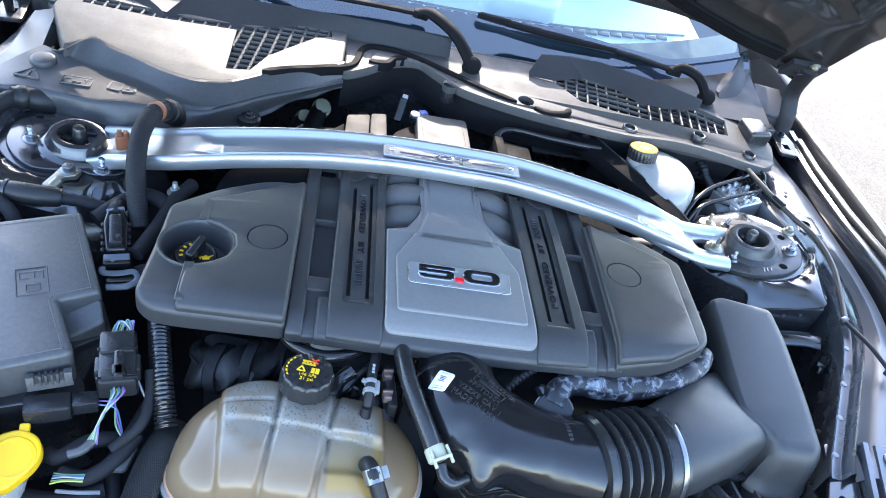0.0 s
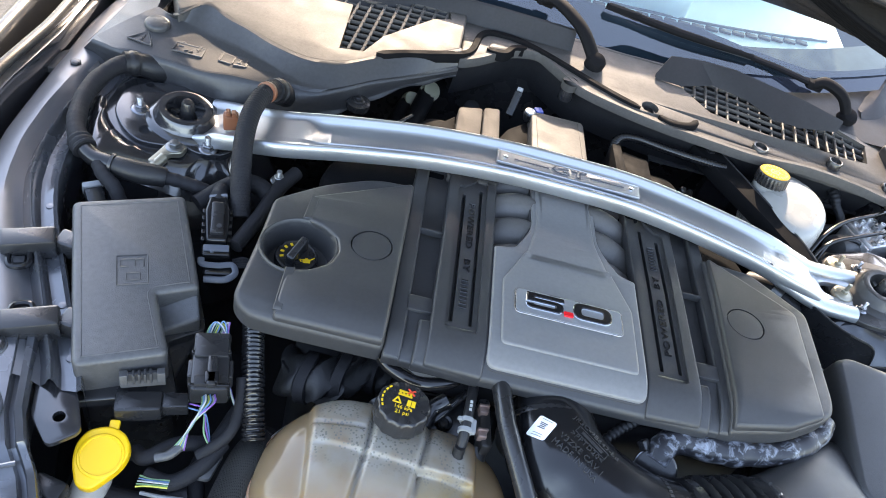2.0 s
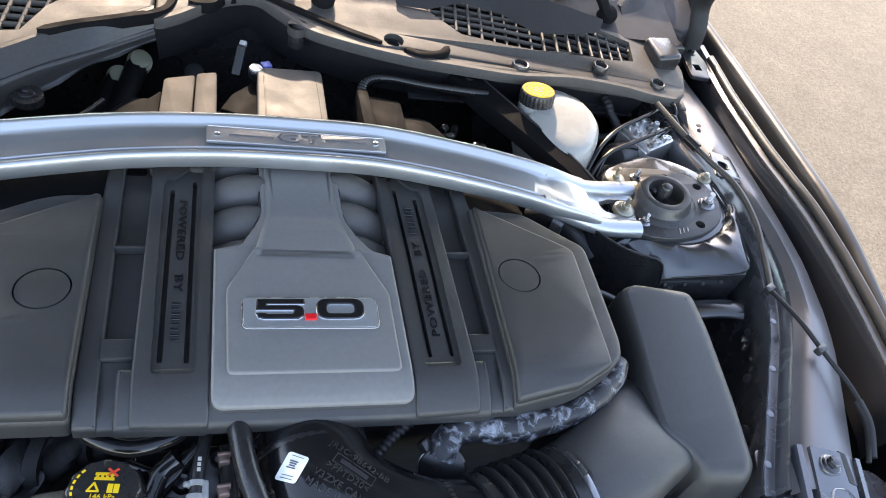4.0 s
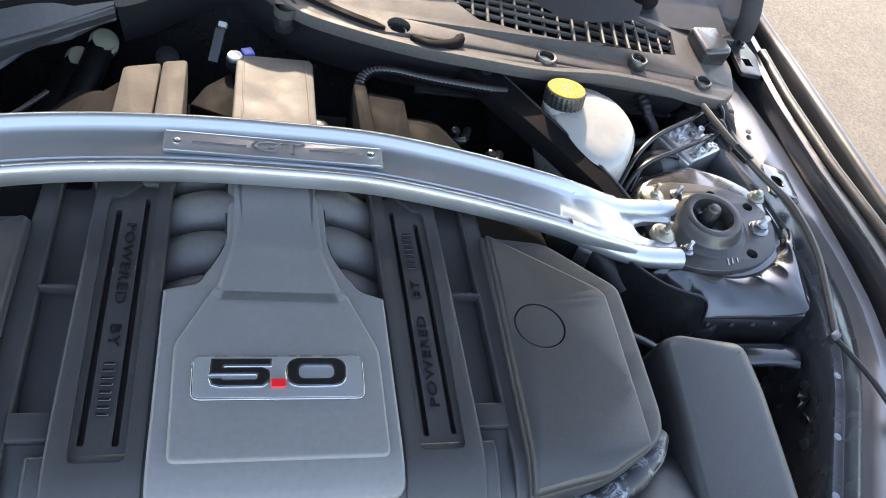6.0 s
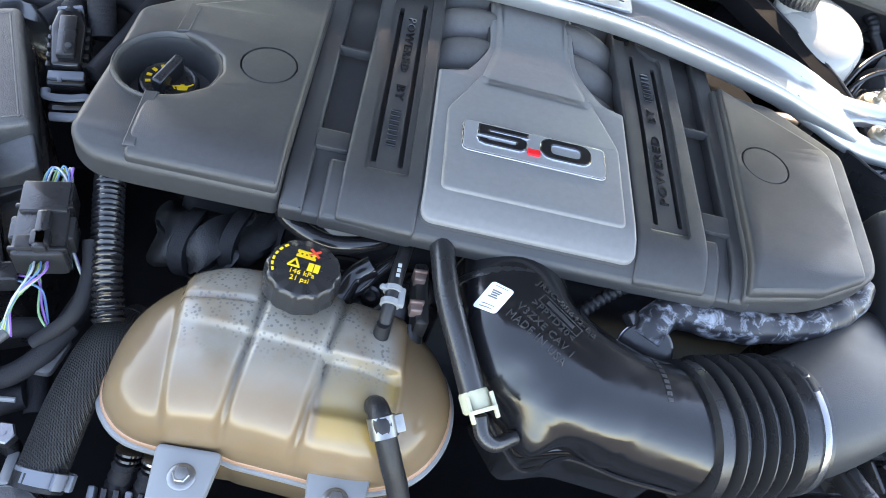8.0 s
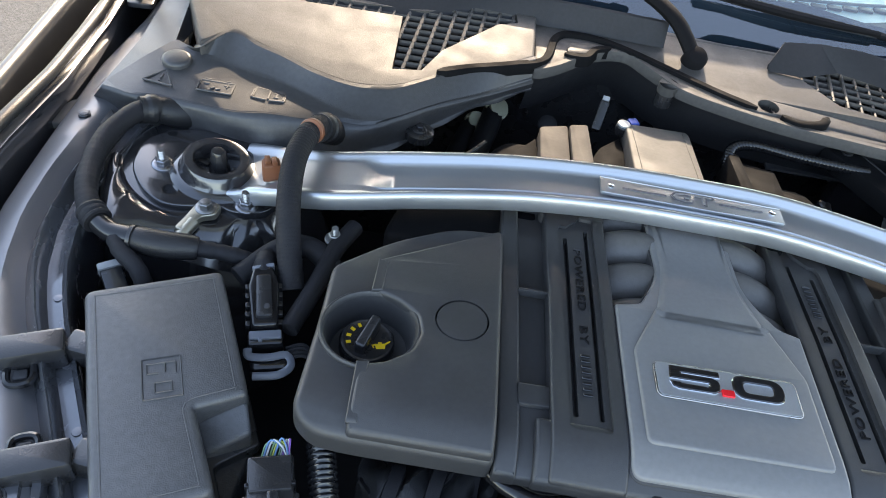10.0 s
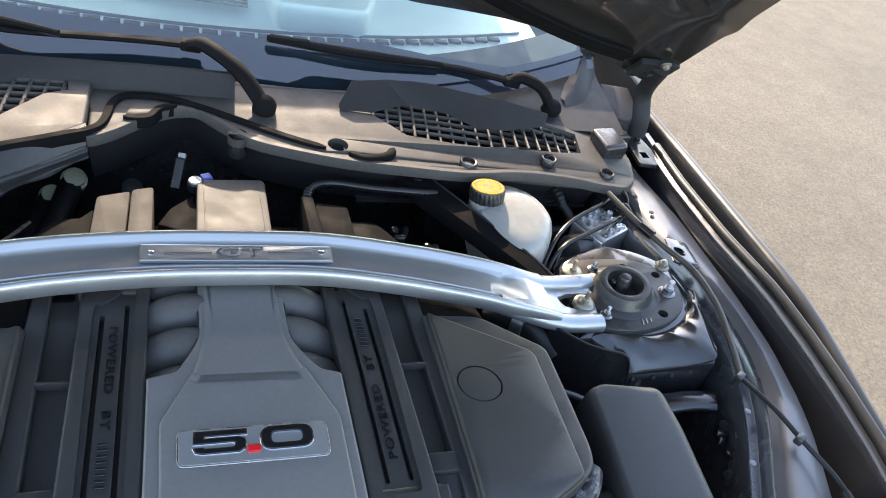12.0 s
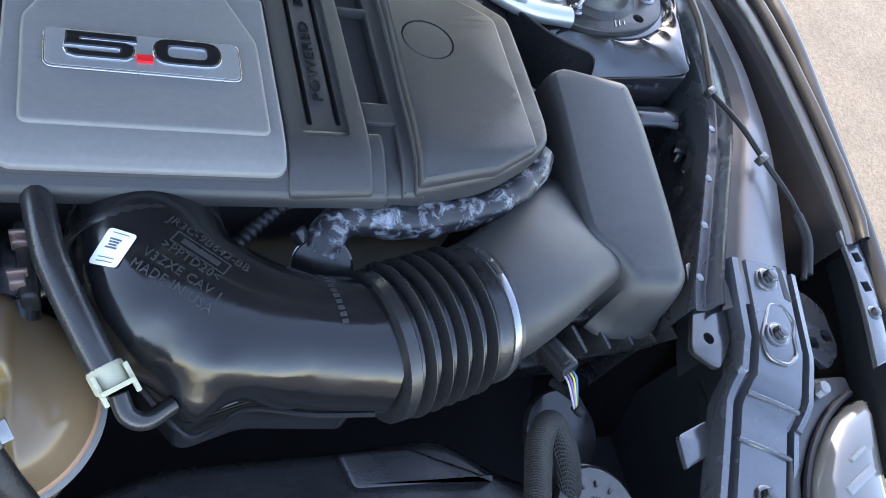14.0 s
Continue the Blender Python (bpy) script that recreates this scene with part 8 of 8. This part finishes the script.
# ---- washer filler ----
wf = thing("washer_filler", (-.45, -.475, .70), "white washer filler neck with yellow cap", "washer filler")
bm = B()
tube(bm, [(-.470, -.560, .66), (-.463, -.53, .73), (-.455, -.503, .770), (-.452, -.492, .786)], .018, 18, 8)
part("neck", bm, TANKWHITE, wf)
m = Matrix.Translation((-.448, -.484, .805)) @ pose(0, 0, 0, 12, 0, 10)
bm = B()
prism(bm, fillet([(-.026, .012), (-.018, .026), (.004, .032), (.022, .022), (.027, .004), (.020, -.012), (-.004, -.034), (-.018, -.030), (-.026, -.006)], .012, 5), -.010, .004, .003, 3, m=m)
lathe(bm, [(.0225, -.004), (.0225, .0040), (.0215, .0050), (.0195, .0052), (.0190, .0044), (.010, .0044)], m, 32)
cpy = part("cap", bm, YELLOW, wf, "bright yellow cap")
bm = B()
box(bm, (.010, .010, .005), m @ Matrix.Translation((.006, .033, -.001)), .0015)
part("hinge_tab", bm, YELLOW, cpy)

# ---- hoses and looms at the battery side ----
loom = thing("wiring_loom", (-.60, -.05, .83), "thick black taped wiring loom over the strut tower", "harness")
way = resample(spline([(-.612, .076, .862), (-.636, .050, .872), (-.654, .000, .870), (-.650, -.058, .868), (-.633, -.104, .866), (-.603, -.133, .862), (-.572, -.138, .861), (-.543, -.138, .858), (-.515, -.133, .855), (-.478, -.128, .848), (-.452, -.128, .838), (-.43, -.15, .82)], 8), .0025)
for nm, u0, u1, r, mt, f in (("ribbed_sleeve", 0, .50, .0118, TAPE, lambda s, u: .97 + .05 * ((s / .0085) % 1) + .02 * math.sin(s * 160)),
                             ("tape_cuff", .49, .53, .0150, TAPE, lambda s, u: 1 + .06 * math.sin(s * 900)),
                             ("smooth_sleeve", .52, .64, .0112, PLASTIC_GLOSS, None),
                             ("moulded_branch", .63, .78, .0132, RUBBER, lambda s, u: .86 + .22 * math.sin(math.pi * min(1, max(0, u))) ** .5),
                             ("taped_end", .77, 1, .0085, TAPE, lambda s, u: 1 + .05 * math.sin(s * 520) + .03 * math.sin(s * 210))):
    bm = B()
    tube(bm, way[int(u0 * (len(way) - 1)):int(u1 * (len(way) - 1)) + 1], r, 18, 1, rf=f)
    part(nm, bm, mt, loom)
for u0 in (.62, .67):
    q0, q1 = way[int(u0 * len(way))], way[int(u0 * len(way)) + 2]
    bm = B()
    lathe(bm, [(.0112, 0), (.0138, .0004), (.0138, .0042), (.0112, .0046)], up_to(q0, q1 - q0), 20)
    part("tie", bm, PLASTIC_DARK, loom)
bm = B()
tube(bm, [(-.595, -.135, .862), (-.580, -.155, .858), (-.560, -.168, .850), (-.545, -.185, .83)], .009, 12, 8, rf=lambda s, u: 1 + .05 * math.sin(s * 600))
part("branch", bm, TAPE, loom)
hose("boot", [(-.588, .088, .852), (-.604, .074, .860), (-.621, .064, .867), (-.637, .053, .871)], .0158, RUBBER, "black rubber boot where a loom enters the cowl", "grommet", group="cowl boots", seg=20, rf=lambda s, u: 1.5 - .5 * min(1, u * 1.6) + (.12 if .72 < u < .86 else 0))
hose("boot", [(-.402, .128, .832), (-.409, .098, .852), (-.414, .078, .868), (-.419, .058, .887), (-.4225, .043, .8975)], .0158, RUBBER, "black rubber boot where a hose enters the cowl", "grommet", group="cowl boots", seg=20, rf=lambda s, u: 1.25 - .22 * min(1, u * 1.5) + (.14 if .72 < u < .86 else 0))
bm = B()
tube(bm, [(-.418, .072, .880), (-.423, .045, .898), (-.430, .010, .908), (-.434, -.030, .906), (-.430, -.075, .893), (-.420, -.118, .870), (-.408, -.155, .84)], .0126, 18, 10, rf=lambda s, u: 1 + .04 * ((s / .0042) % 1) + (.05 if u < .28 else 0), step=.0009)
ih = thing("insulated_hose", (-.42, -.03, .85), "black ribbed hose passing over the brace end", "hose")
part("sleeve", bm, TAPE, ih)
bm = B()
lathe(bm, [(.0138, 0), (.0146, .001), (.0146, .006), (.0138, .007)], up_to((-.4255, .024, .907), (-.25, -.85, .40)), 22)
part("tape_band", bm, COPPER, ih, "brown tape band")
# sensor lug on the tower
lg = thing("tower_sensor", (-.500, -.085, .835), "cast sensor lug bolted to the strut tower", "sensor")
bm = B()
prism(bm, fillet([(-.536, -.066), (-.524, -.054), (-.508, -.060), (-.510, -.076), (-.524, -.082), (-.534, -.108), (-.546, -.104), (-.540, -.084)], .004, 3), .842, .850, .002)
tube(bm, [(-.530, -.088, .846), (-.537, -.106, .842), (-.543, -.126, .835)], .0075, 12, 5)
part("lug", bm, ZINC_YELLOW, lg)
bolt(lg, (-.523, -.068, .850), .0075)
# upright connector by the fuse box
uc = thing("harness_plug", (-.405, -.21, .82), "black harness plug stack with grey locking tabs", "connector")
m = Matrix.Translation((-.430, -.180, .846)) @ pose(0, 0, 0, 8, 0, 15)
bm = B()
prism(bm, fillet([(-.012, -.034), (.013, -.034), (.015, .012), (.010, .034), (-.010, .034), (-.015, .012)], .003, 3), -.014, .012, .003, 3, m=m)
part("housing", bm, PLASTIC_GLOSS, uc)
for dx in (-.0155, .0155):
    for k in range(5):
        bm = B()
        box(bm, (.005, .006, .016), m @ Matrix.Translation((dx, -.026 + k * .0105, -.004)), .001)
        part("side_rib", bm, PLASTIC_DARK, uc)
bm = B()
prism(bm, fillet([(-.0075, -.026), (.0085, -.026), (.0080, .022), (-.0070, .022)], .002, 2), .010, .0165, .002, 2, m=m)
part("cover", bm, PLASTIC_DARK, uc)
bm = B()
lathe(bm, [(.0030, 0), (.0030, .002), (.0015, .0022)], m @ Matrix.Translation((.003, -.016, .0165)), 12)
part("lock_pin", bm, BLACKHOLE, uc)
bm = B()
tube(bm, [m @ Vector(p) for p in ((0, .030, .002), (.001, .044, .002), (.004, .058, -.004))], .0105, 14, 6, rf=lambda s, u: 1 + .06 * math.sin(s * 700))
part("cable_neck", bm, TAPE, uc)
bm = B()
box(bm, (.022, .004, .012), m @ Matrix.Translation((0, .035, .006)) @ pose(0, 0, 0, 0, 0, 10), .001)
part("clip_bar", bm, LATCH, uc)
bm = B()
box(bm, (.034, .016, .022), m @ Matrix.Translation((.001, -.043, -.006)), .003)
part("locking_tab", bm, PLASTIC_GLOSS, uc)
bm = B()
box(bm, (.030, .009, .003), m @ Matrix.Translation((.001, -.041, .0060)), .001)
box(bm, (.004, .004, .008), m @ Matrix.Translation((-.004, -.046, .0040)), .001)
part("tab_rib", bm, LATCH, uc)
bm = B()
box(bm, (.036, .018, .018), m @ Matrix.Translation((.004, -.064, -.012)), .004)
part("lower_housing", bm, PLASTIC_GLOSS, uc)
bm = B()
tube(bm, [m @ Vector(p) for p in ((-.016, -.052, .000), (-.014, -.060, .000), (.004, -.062, 0), (.020, -.060, -.001), (.024, -.070, -.004), (.012, -.078, -.006), (-.012, -.078, -.006))], .0042, 8, 5, flat=.6)
part("lever", bm, LATCH, uc)
for k in range(4):
    bm = B()
    a = m @ Vector((.020, -.050 - .004 * k, -.006))
    tube(bm, [a, a + Vector((.016, .004, .004)), a + Vector((.030, .000, -.006))], .0018, 6, 4)
    part("wire", bm, TAPE, uc)
hose("wiring_harness", [(-.40, -.205, .84), (-.385, -.15, .845), (-.375, -.10, .85), (-.36, -.06, .85)], .010, TAPE, "black taped harness behind the engine cover", "harness")
hose("wiring_harness", [(-.465, -.150, .84), (-.43, -.110, .85), (-.40, -.10, .848), (-.37, -.12, .84)], .012, TAPE, "black taped harness beside the brace", "harness")
bolt_t = thing("earth_stud", (-.378, -.085, .84), "bright earth stud with nut", "stud")
bolt(bolt_t, (-.378, -.085, .852), .007, stud=.01, name="nut")
ctc = thing("apron_connector", (-.575, -.165, .80), "small black connector with white clip on the apron", "connector")
m = Matrix.Translation((-.580, -.178, .828)) @ pose(0, 0, 0, 20, 0, 35)
bm = B()
box(bm, (.022, .040, .018), m, .003)
part("housing", bm, PLASTIC_DARK, ctc)
bm = B()
box(bm, (.024, .008, .020), m @ Matrix.Translation((0, .022, .002)), .002)
part("white_clip", bm, TANKTAB, ctc)
bm = B()
box(bm, (.022, .010, .004), m @ Matrix.Translation((-.002, -.020, .010)), .001)
part("white_tab", bm, WHITE, ctc)

# rear of the engine: pipes and plugs
hose("corrugated_pipe", [(.106, .150, .835), (.108, .185, .850), (.120, .208, .858), (.150, .214, .861), (.205, .202, .863), (.265, .192, .866), (.300, .190, .866)], .0078, PLASTIC_GLOSS, "black corrugated pipe behind the engine", "conduit", rf=ribs(.005, .16), step=.001)
sn = thing("map_sensor", (-.04, .20, .84), "black sensor with white tip and blue plug", "sensor")
bm = B()
box(bm, (.013, .044, .012), Matrix.Translation((-.060, .258, .836)) @ pose(0, 0, 0, 42, 0, -14), .002)
part("body", bm, PLASTIC_DARK, sn)
bm = B()
box(bm, (.010, .007, .008), Matrix.Translation((-.0545, .280, .852)) @ pose(0, 0, 0, 42, 0, -14), .001)
part("tip", bm, WIRE_WHITE, sn)
bm = B()
lathe(bm, [(.008, 0), (.010, .004), (.010, .014), (.008, .016)], Matrix.Translation((-.0385, .205, .848)), 20)
part("plug", bm, PLASTIC_DARK, sn)
bm = B()
lathe(bm, [(.0080, 0), (.0092, .001), (.0080, .003)], Matrix.Translation((-.0385, .205, .864)), 20)
part("white_cap", bm, WIRE_WHITE, sn)
bm = B()
box(bm, (.014, .014, .012), Matrix.Translation((-.024, .216, .860)) @ pose(0, 0, 0, 0, 0, 20), .002)
part("blue_plug", bm, BLUE, sn)
bm = B()
prism(bm, fillet([(-.086, .13), (-.070, .165), (-.040, .195), (-.034, .15), (-.036, .11)], .004, 2), .82, .850, .003)
part("bracket", bm, SEAL_SHADE_BLACK, sn)
for x, y, z, mt, lb in ((-.205, .325, .764, IVORY, "ivory pipe fitting against the firewall"), (-.234, .312, .742, IVORY, "ivory pipe fitting behind the engine")):
    bm = B()
    lathe(bm, [(.014, 0), (.018, .003), (.018, .018), (.014, .020), (.014, .028)], up_to((x, y, z), (.2, -.5, .8)), 20)
    tagged(part("pipe_fitting", bm, mt), lb, "pipe fitting", "pipe fittings")
hose("heater_hose", [(-.205, .322, .770), (-.215, .27, .76), (-.235, .20, .74)], .017, RUBBER, "black heater hose behind the engine")
hose("heater_hose", [(-.234, .31, .748), (-.25, .25, .74), (-.265, .19, .73)], .017, RUBBER, "black heater hose behind the engine")
bm = B()
lathe(bm, [(.010, 0), (.0145, .003), (.0145, .012), (.009, .016)], up_to((-.123, .302, .772), (0, -.6, .8)), 20)
tagged(part("grey_cap", bm, LIPS), "dark plastic cap behind the coil cover", "cap")
hose("brake_pipe", [(-.27, .07, .85), (-.24, .10, .858), (-.225, .12, .86)], .0028, PLASTIC_DARK, "thin black pipe by the firewall", "pipe")

# diagonal brace arm towards the firewall
bm = B()
rs = []
for p, w in (((.262, .238, .866), .020), ((.310, .170, .863), .018), ((.355, .107, .860), .016), ((.401, .043, .854), .0145), ((.425, .010, .846), .013)):
    p = Vector(p)
    nrm = Vector((.80, .60, 0)).normalized()
    rs.append([p + nrm * w + Vector((0, 0, .004)), p + nrm * (w - .003) + Vector((0, 0, .008)), p - nrm * (w - .003) + Vector((0, 0, .005)), p - nrm * w, p - nrm * w + Vector((0, 0, -.02)), p + nrm * w + Vector((0, 0, -.02))])
loft(bm, rs)
ds = thing("diagonal_stay", (.46, .01, .82), "black steel stay from tower to firewall", "stay")
part("arm", bm, SEAL_SHADE_BLACK, ds)
bm = B()
tube(bm, [tuple(Vector(p[0]).lerp(Vector(p[1]), .5) + Vector((0, 0, .001))) for p in rs], .0022, 6, 4)
part("rolled_edge", bm, LIPS, ds)
bolt(ds, (.276, .222, .872), .006, mat=PLASTIC_DARK)

# ---- brake fluid reservoir ----
BEND = lambda p: p + Vector((-.014, -.013, .011))
bk = thing("brake_fluid_reservoir", (.42, .14, .78), "milky white brake fluid reservoir", "reservoir")
ro = [(.362, .150), (.378, .108), (.412, .066), (.452, .082), (.484, .128), (.490, .165), (.470, .212), (.420, .236), (.372, .218)]
bm = B()
rings = []
cx, cy = .428, .150
pts = fillet(ro, .03, 5)
for k, z in ((.22, .760), (.12, .775), (.06, .790), (.03, .806), (0, .812), (-.01, .816), (0, .820), (.01, .832), (.04, .846), (.10, .857), (.22, .865), (.45, .869)):
    rings.append([(cx + (x - cx) * (1 - k), cy + (y - cy) * (1 - k), z - .10 * (.20 - y) * max(0, (z - .83)) / .03 * .35) for x, y in pts])
loft(bm, rings)
part("reservoir_body", bm, TANKWHITE, bk)
bm = B()
lathe(bm, [(.024, 0), (.024, .022)], Matrix.Translation((.385, .182, .846)) @ pose(0, 0, 0, -10, 0, 0), 28)
part("neck", bm, TANKWHITE, bk)
m = Matrix.Translation((.383, .180, .866)) @ pose(0, 0, 0, -10, 0, 20)
bm = B()
rings = []
for r, z in ((.0262, 0), (.0265, .002), (.0262, .017), (.0250, .019), (.0245, .0195)):
    rings.append([m @ Vector(((r - (.0012 if j % 4 > 1 and z < .018 else 0)) * math.cos(2 * math.pi * j / 96), (r - (.0012 if j % 4 > 1 and z < .018 else 0)) * math.sin(2 * math.pi * j / 96), z)) for j in range(96)])
loft(bm, rings)
bcap = part("brake_fluid_cap", bm, PLASTIC_DARK, bk, "black ribbed cap with yellow warning top")
bm = B()
lathe(bm, [(.0243, .0190), (.0240, .0205), (.010, .0207)], m, 36)
part("yellow_top", bm, CAPYELLOW, bcap)
bm = B()
for k in range(24):
    box(bm, (.0016, .0040 if k % 3 else .007, .0003), m @ pose(0, 0, 0, 0, 0, k * 15) @ Matrix.Translation((0, .0185, .0208)), .0001, 1)
lathe(bm, [(.0080, .0206), (.0080, .0209), (.0065, .0210), (.0065, .0206)], m, 24)
for a in (0, 60, 120):
    box(bm, (.026, .0010, .0003), m @ pose(0, 0, 0, 0, 0, a + 20) @ Matrix.Translation((0, 0, .0208)), .0001, 1)
part("printed_mark", bm, INK, bcap)
BEND = None
# booster behind it
bm = B()
lathe(bm, [(.10, 0), (.115, .010), (.115, .03), (.09, .05), (.05, .058)], up_to((.44, .30, .76), (0, -1, .05)), 40)
tagged(part("brake_booster", bm, STEELBLACK), "black brake booster against the firewall", "brake booster")
# cable grommet at the cowl
bm = B()
lathe(bm, [(.030, -.004), (.032, 0), (.030, .003), (.026, .002), (.022, -.003), (.016, -.001), (.014, .008), (.012, .010)], up_to((.520, .262, .836), (0, -.7, .6)), 30)
tagged(part("cable_grommet", bm, PLASTIC_DARK), "black ribbed grommet under the cowl edge", "grommet")
hose("cable_sheath", [(.520, .256, .842), (.522, .240, .846), (.526, .222, .842), (.530, .208, .832)], .0115, RUBBER, "black ribbed cable boot", rf=lambda s, u: (1 - .35 * u) * (1 - .10 * (.5 + .5 * math.cos(s * 900))), step=.0012)
hose("cable_sheath", [(.530, .210, .834), (.540, .192, .822), (.528, .178, .812), (.500, .180, .806), (.480, .20, .80)], .0072, RUBBER, "black cable looping under the cowl")

# ---- anti-lock brake unit ----
ab = thing("brake_control_unit", (.575, .14, .74), "cast aluminium brake control unit with pipes", "brake unit")
m = Matrix.Translation((.580, .158, .812)) @ pose(0, 0, 0, 0, 0, 28)
bm = B()
box(bm, (.066, .062, .055), m, .003)
part("valve_block", bm, ALUMINIUM, ab)
for k in range(16):
    bm = B()
    x, y = -.024 + .016 * (k % 4), -.022 + .0150 * (k // 4)
    h = .031 + .006 * ((k * 7) % 3) / 2
    lathe(bm, [(.0054, .026), (.0054, h - .003), (.0042, h), (.0030, h), (.0026, h - .002), (.001, h - .002)], m @ Matrix.Translation((x, y, 0)), 14)
    part("port", bm, ALUMINIUM if k % 5 else ZINC, ab)
for k in range(4):
    bm = B()
    box(bm, (.004, .060, .012), m @ Matrix.Translation((-.0355 - .0015 * k, 0, -.018 + .012 * k)), .001)
    part("fin", bm, ALUMINIUM, ab)
bm = B()
lathe(bm, [(.022, 0), (.026, .002), (.0265, .012), (.0255, .013), (.0255, .040), (.022, .045), (.010, .046)], up_to((.552, .140, .806), (-.85, -.40, .15)), 28)
part("pump_motor", bm, LIDPLASTIC, ab, "dark round pump motor")
for pts in ([(.440, .066, .822), (.455, .088, .836), (.480, .118, .848), (.515, .146, .856), (.570, .176, .860), (.618, .206, .858), (.628, .196, .840)], [(.446, .060, .820), (.466, .086, .834), (.492, .104, .844), (.530, .120, .850), (.575, .142, .852), (.612, .166, .846), (.616, .170, .830)],
            [(.462, .070, .818), (.480, .098, .828), (.500, .118, .834), (.530, .126, .836), (.552, .128, .832)], [(.575, .250, .850), (.595, .262, .860), (.615, .238, .864), (.634, .204, .862), (.625, .175, .848), (.595, .148, .838)],
            [(.604, .186, .838), (.612, .182, .856), (.622, .176, .862), (.630, .160, .852)]):
    bm = B()
    tube(bm, pts, .0034, 10, 10)
    part("pipe", bm, PLASTIC_GLOSS, ab)
for p, q in (((.462, .058, .816), (.447, .040, .808)), ((.475, .070, .818), (.458, .052, .812))):
    bm = B()
    tube(bm, [p, q], .006, 10, 3)
    part("pipe_union", bm, ZINC, ab)
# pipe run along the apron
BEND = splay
hose("apron_pipe", [(.612, .205, .855), (.625, .165, .852), (.645, .120, .846), (.664, .080, .842), (.690, .03, .838), (.690, -.04, .836), (.672, -.11, .833), (.655, -.16, .832)], .0046, BROWNPIPE, "dull brown-black pipe along the inner apron", "pipe")
for p, q in (((.640, .128, .847), (.652, .105, .845)),):
    bm = B()
    tube(bm, [p, q], .0078, 12, 2)
    tagged(part("pipe_clip", bm, PLASTIC_GLOSS), "black clip on the apron pipe", "clip", "pipe clips")
# bonnet release cable
hose("release_cable", [(.652, -.162, .832), (.664, -.215, .838), (.675, -.262, .836), (.690, -.315, .832), (.690, -.36, .826), (.672, -.40, .815)], .0032, RUBBER, "thin black bonnet release cable", "cable")
for x, y, z in ((.652, -.162, .832), (.674, -.260, .836)):
    bm = B()
    box(bm, (.016, .010, .010), Matrix.Translation((x, y, z)) @ pose(0, 0, 0, 0, 0, 30), .003)
    tagged(part("cable_clip", bm, PLASTIC_DARK), "black cable clip on the apron", "clip", "cable clips")
hose("cable_sleeve", [(.690, -.330, .830), (.690, -.36, .826), (.680, -.395, .815)], .006, RUBBER, "black rubber sleeve on the release cable", "cable")

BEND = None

# tower-side shield and hose clamp on the driver's side
bm = B()
sl = spline([(.392, -.058, .848), (.404, -.076, .853), (.431, -.099, .852), (.459, -.108, .848), (.482, -.112, .844), (.492, -.116, .836), (.498, -.119, .818), (.505, -.119, .790)], 6)
loft(bm, [[p for p in sl], [Vector((p.x, p.y - .002, min(p.z - .01, .790))) for p in sl], [Vector((p.x - .005, p.y, .69)) for p in sl]], closed=False)
tagged(part("splash_shield", bm, PLASTIC_DARK), "black rubber splash shield by the strut tower", "shield")
bm = B()
tube(bm, [p for p in sl], .0018, 8, 2)
tagged(part("shield_edge", bm, RUBBER), "black rolled edge of the splash shield", "trim")
bm = B()
tube(bm, [(.338, -.004, .805), (.360, -.022, .822), (.382, -.042, .824), (.410, -.070, .800)], .019, 18, 6)
tagged(part("radiator_hose", bm, RUBBER), "black hose below the brace end", "hose")
clip((.364, -.026, .823), (.376, -.037, .824), .0198, ZINC)
bm = B()
lathe(bm, [(.018, 0), (.022, .002), (.022, .020), (.016, .024)], up_to((.40, -.050, .80), (.5, -.6, .4)), 22)
tagged(part("hose_collar", bm, PLASTIC_DARK), "black ribbed hose collar", "coupling")
hose("thin_pipe", [(.36, -.14, .82), (.40, -.15, .815), (.44, -.16, .80)], .006, PLASTIC_DARK, "thin black pipe behind the filter box", "pipe")
for pts, r in (([(.21, .14, .83), (.235, .120, .838), (.25, .15, .83)], .005), ([(.245, .10, .83), (.27, .085, .838), (.285, .11, .83)], .006)):
    hose("sensor_lead", pts, r, PLASTIC_DARK, "black sensor lead beside the cam cover", "cable")
for x, y in ((.222, .128), (.262, .092)):
    bm = B()
    lathe(bm, [(.006, 0), (.006, .012), (.004, .014)], up_to((x, y, .840), (.3, -.3, .9)), 12)
    tagged(part("sensor_tip", bm, PLASTIC_GLOSS), "small black sensor tip", "sensor", "sensor tips")
